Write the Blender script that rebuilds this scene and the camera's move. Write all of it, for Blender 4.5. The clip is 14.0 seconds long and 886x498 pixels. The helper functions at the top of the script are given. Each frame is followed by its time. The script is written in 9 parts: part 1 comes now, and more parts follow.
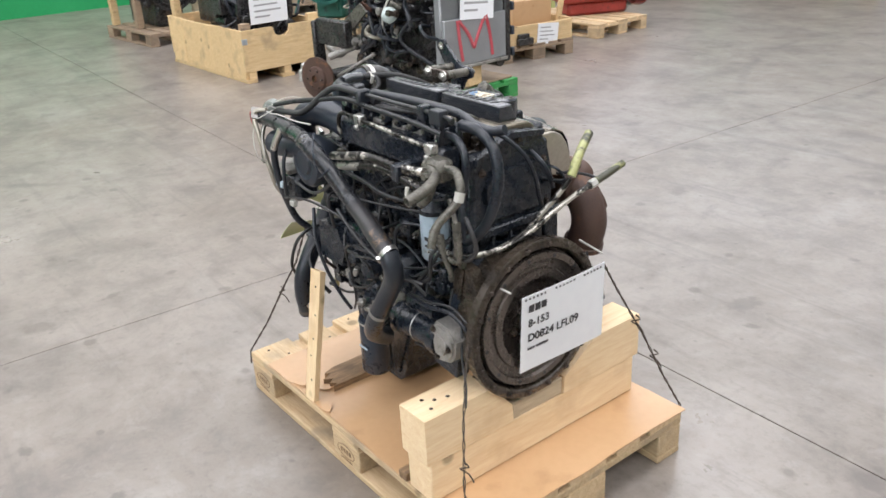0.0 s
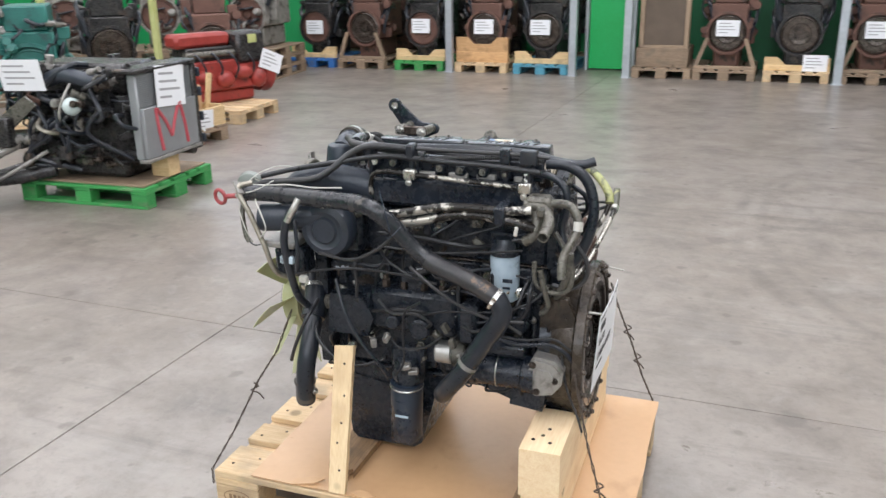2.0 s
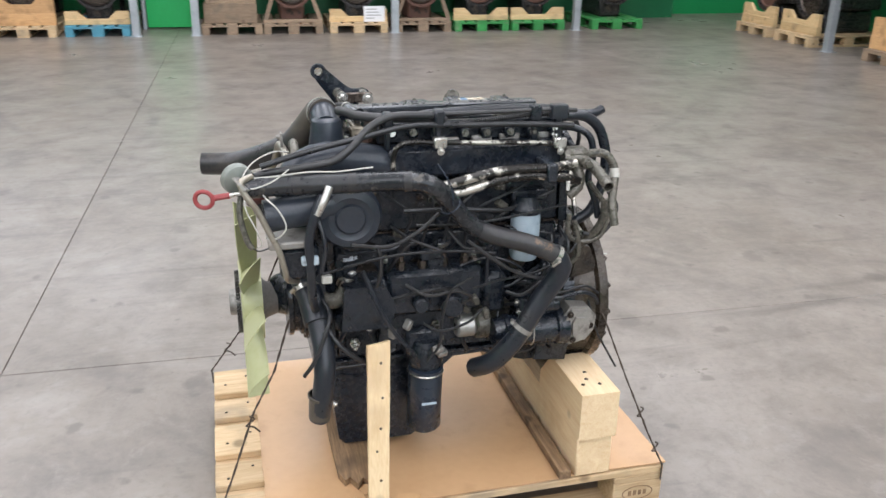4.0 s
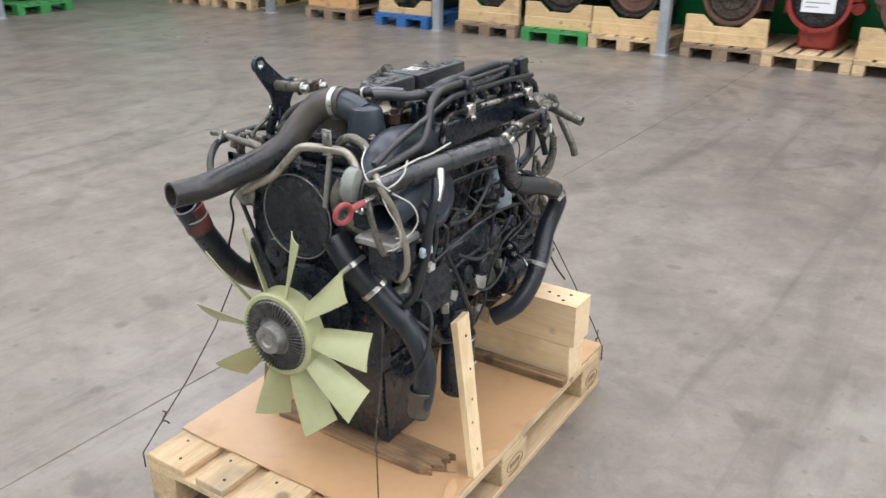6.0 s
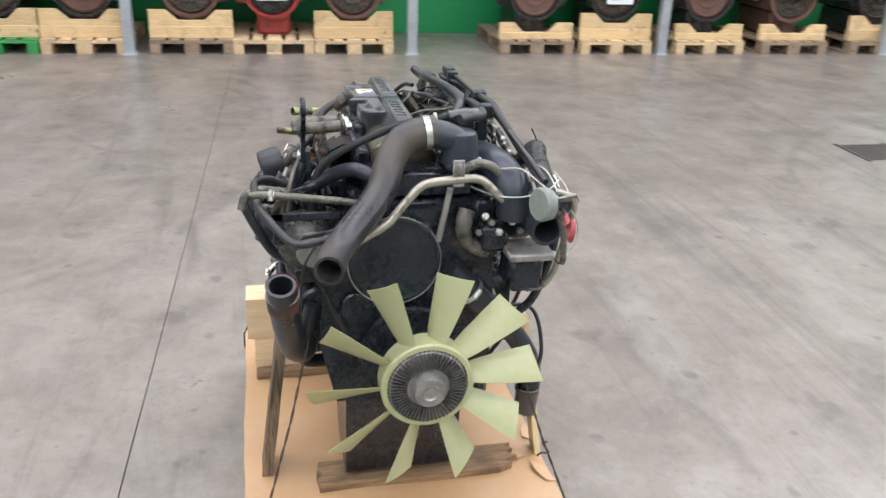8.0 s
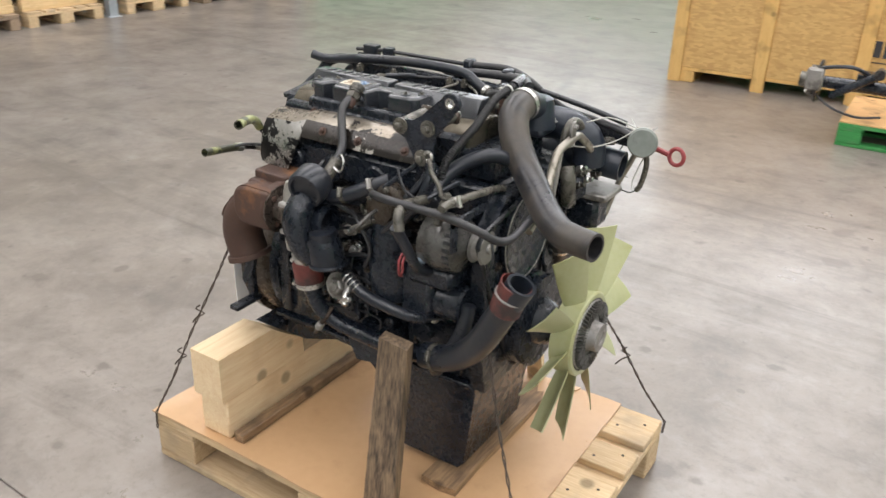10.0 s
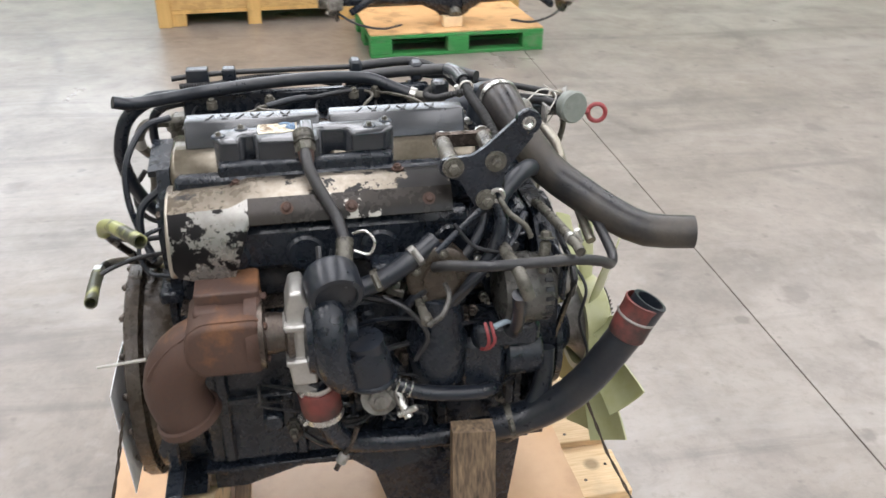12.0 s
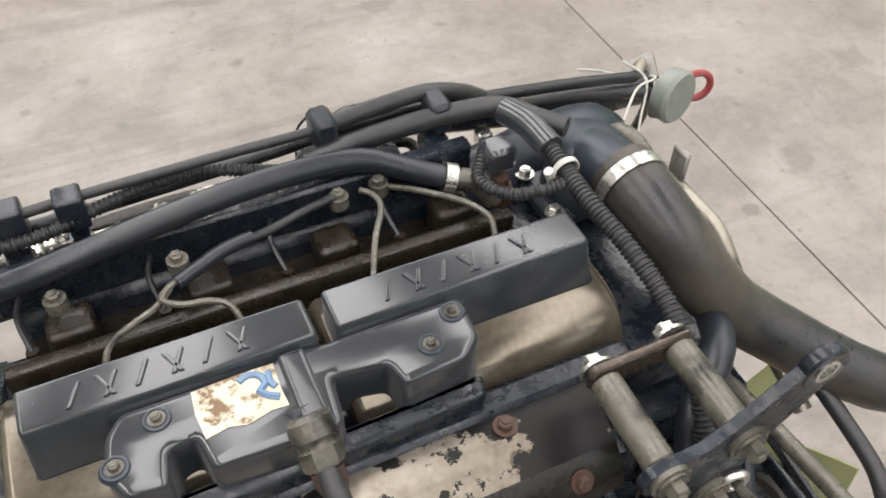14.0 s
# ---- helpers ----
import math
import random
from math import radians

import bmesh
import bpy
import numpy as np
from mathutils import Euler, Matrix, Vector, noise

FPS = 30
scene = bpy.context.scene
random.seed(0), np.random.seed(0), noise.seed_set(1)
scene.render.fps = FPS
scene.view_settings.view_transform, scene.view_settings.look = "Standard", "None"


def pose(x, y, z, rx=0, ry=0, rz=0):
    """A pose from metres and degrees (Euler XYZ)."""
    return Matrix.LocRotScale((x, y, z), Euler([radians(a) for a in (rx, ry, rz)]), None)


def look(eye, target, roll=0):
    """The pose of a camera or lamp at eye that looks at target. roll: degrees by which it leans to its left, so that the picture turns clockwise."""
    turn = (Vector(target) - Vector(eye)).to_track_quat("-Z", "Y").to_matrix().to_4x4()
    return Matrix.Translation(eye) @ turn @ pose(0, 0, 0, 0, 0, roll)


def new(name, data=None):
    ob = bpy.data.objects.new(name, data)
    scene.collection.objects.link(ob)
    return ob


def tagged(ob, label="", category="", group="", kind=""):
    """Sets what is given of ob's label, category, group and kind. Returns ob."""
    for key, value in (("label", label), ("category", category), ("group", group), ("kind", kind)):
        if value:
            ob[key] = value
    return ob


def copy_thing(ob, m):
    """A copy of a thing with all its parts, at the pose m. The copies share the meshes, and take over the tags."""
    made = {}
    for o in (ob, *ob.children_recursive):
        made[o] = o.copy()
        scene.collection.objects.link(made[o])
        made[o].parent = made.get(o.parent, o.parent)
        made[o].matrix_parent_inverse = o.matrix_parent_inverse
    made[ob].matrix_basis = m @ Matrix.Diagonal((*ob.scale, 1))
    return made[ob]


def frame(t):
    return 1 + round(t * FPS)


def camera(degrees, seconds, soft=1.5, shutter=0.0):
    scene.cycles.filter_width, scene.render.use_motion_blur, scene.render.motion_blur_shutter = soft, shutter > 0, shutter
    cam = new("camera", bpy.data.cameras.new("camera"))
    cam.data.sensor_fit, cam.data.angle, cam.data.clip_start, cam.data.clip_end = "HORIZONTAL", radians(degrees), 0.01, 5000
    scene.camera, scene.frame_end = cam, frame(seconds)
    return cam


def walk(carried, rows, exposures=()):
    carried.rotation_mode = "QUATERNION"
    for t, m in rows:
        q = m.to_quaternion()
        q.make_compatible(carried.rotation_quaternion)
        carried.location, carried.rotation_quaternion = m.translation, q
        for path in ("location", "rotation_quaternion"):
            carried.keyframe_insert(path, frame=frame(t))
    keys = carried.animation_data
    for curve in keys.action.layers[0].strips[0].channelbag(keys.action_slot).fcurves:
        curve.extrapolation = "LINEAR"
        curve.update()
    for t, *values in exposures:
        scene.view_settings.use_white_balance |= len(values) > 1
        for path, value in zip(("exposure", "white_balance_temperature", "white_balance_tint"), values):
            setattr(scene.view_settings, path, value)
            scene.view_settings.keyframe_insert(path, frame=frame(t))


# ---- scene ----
from mathutils.geometry import tessellate_polygon

cam = camera(55.7, 14.0, shutter=0.3)
PATH = [
    (0, (1.822, -1.382, 1.623), (0.368, -0.277, 0.807), -3.0),
    (0.5, (1.593, -1.535, 1.574), (0.249, -0.264, 0.814), -1.7),
    (1, (1.353, -1.766, 1.566), (0.263, -0.275, 0.8), -0.2),
    (1.5, (1.101, -2.074, 1.572), (0.235, -0.418, 0.859), -1.2),
    (2, (0.775, -2.187, 1.56), (0.136, -0.406, 0.913), -0.9),
    (2.5, (0.42, -2.345, 1.565), (0.089, -0.493, 0.887), -0.7),
    (3, (0.101, -2.395, 1.558), (-0.012, -0.527, 0.853), -0.8),
    (3.2, (-0.025, -2.353, 1.545), (-0.006, -0.489, 0.821), -0.4),
    (5.3, (-1.316, -1.652, 1.551), (-0.105, -0.266, 0.768), -0.9),
    (5.5, (-1.465, -1.559, 1.548), (-0.125, -0.31, 0.746), -1.3),
    (6, (-1.729, -1.272, 1.533), (-0.182, -0.277, 0.748), 0.1),
    (6.5, (-1.897, -0.923, 1.555), (-0.198, -0.215, 0.772), -0.4),
    (7, (-2.1, -0.523, 1.58), (-0.297, -0.143, 0.802), -0.3),
    (7.5, (-2.092, -0.105, 1.548), (-0.258, -0.111, 0.751), 0.7),
    (8, (-2.031, 0.31, 1.581), (-0.238, -0.096, 0.794), 2.0),
    (8.2, (-2.013, 0.5, 1.587), (-0.274, -0.068, 0.778), 2.1),
    (10.3, (-0.887, 1.709, 1.586), (-0.092, 0.076, 0.752), 2.2),
    (10.5, (-0.736, 1.759, 1.595), (-0.067, 0.069, 0.762), 2.4),
    (11, (-0.351, 1.84, 1.599), (-0.047, 0.061, 0.737), 0.4),
    (11.5, (-0.071, 1.701, 1.601), (-0.08, -0.091, 0.711), -0.5),
    (12, (0.13, 1.424, 1.603), (-0.206, -0.293, 0.635), 0.6),
    (12.5, (0.272, 1.117, 1.613), (-0.287, -0.467, 0.528), -1.0),
    (13, (0.224, 0.770, 1.599), (-0.457, -0.666, 0.396), -0.6),
    (13.5, (0.152, 0.538, 1.658), (-0.475, -0.803, 0.322), -0.3),
    (14, (0.161, 0.429, 1.639), (-0.420, -0.810, 0.183), 0.7),
]
walk(cam, [(t, look(eye, target, roll)) for t, eye, target, roll in PATH],
     exposures=((0.0, 0.0, 6500, 10), (2.2, -0.04, 6450, 10), (6.0, -0.03, 6400, 10), (8.2, 0.1, 6350, 10), (10.4, -0.15, 6850, 10), (11.0, -0.2, 6520, 10), (11.5, -0.2, 6590, 10), (12.1, 0.0, 6630, 10), (12.5, 0.06, 6650, 10), (14.0, -0.07, 6950, 10)))

# ---- light: daylight through roof skylights ----
world = bpy.data.worlds.new("overcast_sky")
scene.world = world
world.use_nodes = True
wn = world.node_tree.nodes
sky = wn.new("ShaderNodeTexSky")
sky.sky_type, sky.sun_disc, sky.sun_elevation, sky.sun_rotation = "NISHITA", False, radians(50), radians(120)
world.node_tree.links.new(sky.outputs[0], wn["Background"].inputs[0])
wn["Background"].inputs[1].default_value = 0.12
scene.view_settings.exposure = 0.0

HALL = pose(0, 0, 0, 0, 0, -1.9)      # the hall's own grid is turned a little against the pallet
ROOF = 7.0
SKYLIGHTS = [(-9.0, 2.2), (-4.2, 2.2), (0.6, 2.2), (5.4, 2.2)]     # centre and width across


def skylight_lamp(u, width, v0, v1, watts):
    data = bpy.data.lights.new("skylight_daylight", "AREA")
    data.shape, data.size, data.size_y, data.energy = "RECTANGLE", width, v1 - v0, watts
    data.color = (0.985, 0.975, 1.01)
    ob = new("skylight_daylight", data)
    ob.matrix_world = HALL @ pose(u, (v0 + v1) / 2, ROOF + 0.02)
    return ob


for u, width in SKYLIGHTS:
    skylight_lamp(u, width, -12.5, 10.0, 850)

# high glazed bands in the two long walls: from, to, lower and upper edge
NORTHBAND = (-11.0, -1.5, 3.5, 6.2)
SOUTHBAND = (-3.6, 8.6, 3.7, 6.8)
for (u0, u1, z0, z1), v, turn, power in ((NORTHBAND, 11.75, -90, 6.0), (SOUTHBAND, -14.55, 90, 14.4)):
    data = bpy.data.lights.new("window_daylight", "AREA")
    data.shape, data.size, data.size_y, data.energy = "RECTANGLE", u1 - u0, z1 - z0, power * (u1 - u0) * (z1 - z0)
    data.color = (0.90, 0.96, 1.04)
    new("window_daylight", data).matrix_world = HALL @ pose((u0 + u1) / 2, v, (z0 + z1) / 2, turn)

# ---- mesh building ----
ORIGIN = {}


class Shape:
    """Collects vertices and faces of one mesh, in world metres."""

    def __init__(self):
        self.v, self.f = [], []

    def add(self, verts, faces, m=None):
        n = len(self.v)
        self.v += [tuple(m @ Vector(p)) for p in verts] if m is not None else [tuple(p) for p in verts]
        self.f += [tuple(i + n for i in face) for face in faces]
        return self

    def box(self, x0, x1, y0, y1, z0, z1, c=0.004, m=None):
        """A box with chamfered edges."""
        lo, hi = (min(x0, x1), min(y0, y1), min(z0, z1)), (max(x0, x1), max(y0, y1), max(z0, z1))
        c = min([c] + [(b - a) * 0.45 for a, b in zip(lo, hi)])
        verts, index = [], {}
        for axis in range(3):
            for sx in (0, 1):
                for sy in (0, 1):
                    for sz in (0, 1):
                        s = (sx, sy, sz)
                        p = [((hi[k] - (c if k != axis else 0)) if s[k] else (lo[k] + (c if k != axis else 0))) for k in range(3)]
                        index[axis, sx, sy, sz] = len(verts)
                        verts.append(p)
        faces = []
        for axis in range(3):
            o = [k for k in range(3) if k != axis]
            for side in (0, 1):
                ring = []
                for a, b in ((0, 0), (1, 0), (1, 1), (0, 1)):
                    s = [0, 0, 0]
                    s[axis], s[o[0]], s[o[1]] = side, a, b
                    ring.append(index[(axis, *s)])
                faces.append(ring if (side == 1) == (axis != 1) else ring[::-1])
        for axis in range(3):
            o = [k for k in range(3) if k != axis]
            for a in (0, 1):
                for b in (0, 1):
                    s0, s1 = [0, 0, 0], [0, 0, 0]
                    s0[o[0]] = s1[o[0]] = a
                    s0[o[1]] = s1[o[1]] = b
                    s1[axis] = 1
                    quad = [index[(o[0], *s0)], index[(o[0], *s1)], index[(o[1], *s1)], index[(o[1], *s0)]]
                    faces.append(quad if ((a == b) == (axis != 1)) else quad[::-1])
        for s in ((a, b, d) for a in (0, 1) for b in (0, 1) for d in (0, 1)):
            tri = [index[(k, *s)] for k in range(3)]
            faces.append(tri if sum(s) % 2 else tri[::-1])
        return self.add(verts, faces, m)

    def lathe(self, start, axis, profile, seg=24, close=True):
        """Turns a profile of (distance along the axis, radius) round the axis."""
        axis = Vector(axis).normalized()
        q = axis.to_track_quat("Z", "Y").to_matrix()
        start = Vector(start)
        verts, faces = [], []
        for h, r in profile:
            for k in range(seg):
                a = 2 * math.pi * k / seg
                verts.append(start + q @ Vector((r * math.cos(a), r * math.sin(a), h)))
        rows = len(profile)
        for i in range(rows - 1):
            for k in range(seg):
                j = (k + 1) % seg
                faces.append((i * seg + k, i * seg + j, (i + 1) * seg + j, (i + 1) * seg + k))
        if close:
            faces.append(tuple(range(seg))[::-1])
            faces.append(tuple(range((rows - 1) * seg, rows * seg)))
        return self.add(verts, faces)

    def rod(self, p, q, r, r2=None, seg=16, c=0.0):
        p, q = Vector(p), Vector(q)
        d = (q - p).length
        r2 = r if r2 is None else r2
        prof = [(0, r), (d, r2)] if not c else [(0, r - c), (c, r), (d - c, r2), (d, r2 - c)]
        return self.lathe(p, q - p, prof, seg)

    def tube(self, pts, r, seg=10, step=None, ribs=None, hollow=False, taper=None):
        """A hose or pipe swept along a smooth line through pts; ribs = (pitch, depth) makes it corrugated."""
        pts = [Vector(p) for p in pts]
        line = []
        ext = [2 * pts[0] - pts[1]] + pts + [2 * pts[-1] - pts[-2]]
        step = step or max(r * 0.9, 0.006)
        for a, b, c, d in zip(ext, ext[1:], ext[2:], ext[3:]):
            n = max(2, int((c - b).length / step))
            for k in range(n):
                t = k / n
                line.append(0.5 * (2 * b + (c - a) * t + (2 * a - 5 * b + 4 * c - d) * t * t + (3 * b - a - 3 * c + d) * t ** 3))
        line.append(pts[-1])
        if ribs:
            fine, run = [], 0.0
            for a, b in zip(line, line[1:]):
                n = max(1, int((b - a).length / (ribs[0] / 4)))
                fine += [a.lerp(b, k / n) for k in range(n)]
            line = fine + [line[-1]]
        tang = [(line[min(i + 1, len(line) - 1)] - line[max(i - 1, 0)]).normalized() for i in range(len(line))]
        side = tang[0].orthogonal().normalized()
        verts, faces, run = [], [], 0.0
        for i, (p, t) in enumerate(zip(line, tang)):
            side = (side - t * side.dot(t)).normalized()
            other = t.cross(side)
            run += (p - line[i - 1]).length if i else 0
            rad = r if taper is None else r + (taper - r) * i / (len(line) - 1)
            if ribs:
                rad += ribs[1] * (1 if math.sin(2 * math.pi * run / ribs[0]) > 0 else -1)
            for k in range(seg):
                a = 2 * math.pi * k / seg
                verts.append(p + rad * (math.cos(a) * side + math.sin(a) * other))
        rows = len(line)
        if hollow:
            for rad, back in ((0.8, 0.0), (0.78, min(0.08, 4 * r))):
                base = verts[(rows - 1) * seg:rows * seg]
                for p in base:
                    verts.append(line[-1] - tang[-1] * back + (p - line[-1]) * rad)
        total = rows + (2 if hollow else 0)
        if hollow:
            idx = list(range(rows)) + [rows, rows + 1]
        else:
            idx = list(range(rows))
        for i, j in zip(idx, idx[1:]):
            for k in range(seg):
                n = (k + 1) % seg
                faces.append((i * seg + k, i * seg + n, j * seg + n, j * seg + k))
        faces.append(tuple(range(seg))[::-1])
        faces.append(tuple(range((total - 1) * seg, total * seg)))
        return self.add(verts, faces)

    def prism(self, poly, origin, u, v, depth):
        """A flat outline in the plane of u and v, made depth thick along u x v."""
        origin, u, v = Vector(origin), Vector(u).normalized(), Vector(v).normalized()
        w = u.cross(v).normalized()
        n = len(poly)
        verts = [origin + a * u + b * v for a, b in poly] + [origin + a * u + b * v + depth * w for a, b in poly]
        faces = [tuple(range(n))[::-1], tuple(range(n, 2 * n))]
        faces += [(k, (k + 1) % n, n + (k + 1) % n, n + k) for k in range(n)]
        return self.add(verts, faces)

    def pad(self, poly, origin, u, v, depth, r=0.004, corner=0.0, n=3):
        """A prism with filleted corners and a rounded rim on its far face."""
        pts = [Vector((a, b)) for a, b in poly]
        if corner:
            soft = []
            for i, p in enumerate(pts):
                a, b = pts[i - 1] - p, pts[(i + 1) % len(pts)] - p
                ta, tb = min(corner, a.length * 0.45), min(corner, b.length * 0.45)
                p0, p1 = p + a.normalized() * ta, p + b.normalized() * tb
                soft += [p0.lerp(p, k / 4).lerp(p.lerp(p1, k / 4), k / 4) for k in range(5)]
            pts = soft
        count = len(pts)
        area = sum(p.x * q.y - q.x * p.y for p, q in zip(pts, pts[1:] + pts[:1]))
        sign = 1 if area > 0 else -1
        inward = []
        for i, p in enumerate(pts):
            a, b = (p - pts[i - 1]).normalized(), (pts[(i + 1) % count] - p).normalized()
            na, nb = Vector((-a.y, a.x)) * sign, Vector((-b.y, b.x)) * sign
            mid = na + nb
            inward.append(mid / max(0.6, mid.length_squared / 2 if mid.length > 0.01 else 1.0))
        origin, u, v = Vector(origin), Vector(u).normalized(), Vector(v).normalized()
        w = u.cross(v).normalized()
        levels = [(0.0, 0.0)] + [(depth - r + r * math.sin(k * math.pi / 2 / n), abs(r) * (1 - math.cos(k * math.pi / 2 / n))) for k in range(n + 1)]
        verts = []
        for h, inset in levels:
            for p, d in zip(pts, inward):
                q = p + d * inset
                verts.append(origin + q.x * u + q.y * v + h * w)
        top = (len(levels) - 1) * count
        faces = [tuple(k for k in tri) for tri in tessellate_polygon([[Vector((p.x, p.y, 0)) for p in pts]])]
        faces += [tuple(top + k for k in tri) for tri in tessellate_polygon([[Vector((*(p + d * levels[-1][1]), 0)) for p, d in zip(pts, inward)]])]
        for i in range(len(levels) - 1):
            faces += [(i * count + k, i * count + (k + 1) % count, (i + 1) * count + (k + 1) % count, (i + 1) * count + k) for k in range(count)]
        return self.add(verts, faces)

    def ring(self, centre, axis, R, r, seg=28, sub=8):
        axis = Vector(axis).normalized()
        q = axis.to_track_quat("Z", "Y").to_matrix()
        verts, faces = [], []
        for i in range(seg):
            a = 2 * math.pi * i / seg
            for k in range(sub):
                b = 2 * math.pi * k / sub
                verts.append(Vector(centre) + q @ Vector(((R + r * math.cos(b)) * math.cos(a), (R + r * math.cos(b)) * math.sin(a), r * math.sin(b))))
        for i in range(seg):
            for k in range(sub):
                j, n = (i + 1) % seg, (k + 1) % sub
                faces.append((i * sub + k, j * sub + k, j * sub + n, i * sub + n))
        return self.add(verts, faces)

    def blob(self, centre, size, seg=14, rows=8, rough=0.0):
        verts, faces = [], []
        for i in range(rows + 1):
            t = math.pi * i / rows
            for k in range(seg):
                a = 2 * math.pi * k / seg
                d = Vector((math.sin(t) * math.cos(a), math.sin(t) * math.sin(a), math.cos(t)))
                s = 1 + rough * noise.noise(d * 2.3 + Vector(centre) * 7)
                verts.append((centre[0] + size[0] * d.x * s, centre[1] + size[1] * d.y * s, centre[2] + size[2] * d.z * s))
        for i in range(rows):
            for k in range(seg):
                n = (k + 1) % seg
                faces.append((i * seg + k, (i + 1) * seg + k, (i + 1) * seg + n, i * seg + n))
        return self.add(verts, faces)

    def bolt(self, p, axis, r=0.008, h=None, washer=True):
        p, axis = Vector(p), Vector(axis).normalized()
        h = h or r * 0.9
        if washer:
            self.lathe(p, axis, [(0, r * 1.55), (r * 0.3, r * 1.55)], 14)
        self.lathe(p + axis * r * 0.25, axis, [(0, r), (h, r), (h + r * 0.15, r * 0.8)], 6)
        return self.lathe(p + axis * (h + r * 0.3), axis, [(0, r * 0.55), (r * 0.3, r * 0.5)], 8)

    def mesh(self, name, origin=Vector((0, 0, 0)), smooth=True, angle=38):
        me = bpy.data.meshes.new(name)
        me.from_pydata([Vector(p) - origin for p in self.v], [], self.f)
        me.validate()
        b = bmesh.new()
        b.from_mesh(me)
        bmesh.ops.recalc_face_normals(b, faces=b.faces)
        b.to_mesh(me)
        b.free()
        if smooth:
            me.shade_smooth()
            me.set_sharp_from_angle(angle=radians(angle))
        return me


def thing(name, at, label, category, group="", kind="", m=None):
    """An Empty at the base of a thing; its parts are added with part()."""
    ob = new(name)
    ob.empty_display_size = 0.1
    ob.matrix_world = m if m is not None else pose(*at)
    ORIGIN[ob] = Vector(at)
    return tagged(ob, label, category, group, kind)


def part(name, shape, mat, parent, label="", smooth=True, angle=38):
    """One mesh under a thing or under a part."""
    origin = ORIGIN[parent]
    me = shape.mesh(name, origin, smooth, angle)
    me.materials.append(mat)
    ob = new(name, me)
    ob.parent = parent
    ORIGIN[ob] = origin
    return tagged(ob, label)


def solid(name, shape, mat, at, label, category="", group="", kind="", m=None, smooth=True):
    """A thing that is one mesh."""
    me = shape.mesh(name, Vector(at), smooth)
    me.materials.append(mat)
    ob = new(name, me)
    ob.matrix_world = m if m is not None else pose(*at)
    ORIGIN[ob] = Vector(at)
    return tagged(ob, label, category, group, kind)


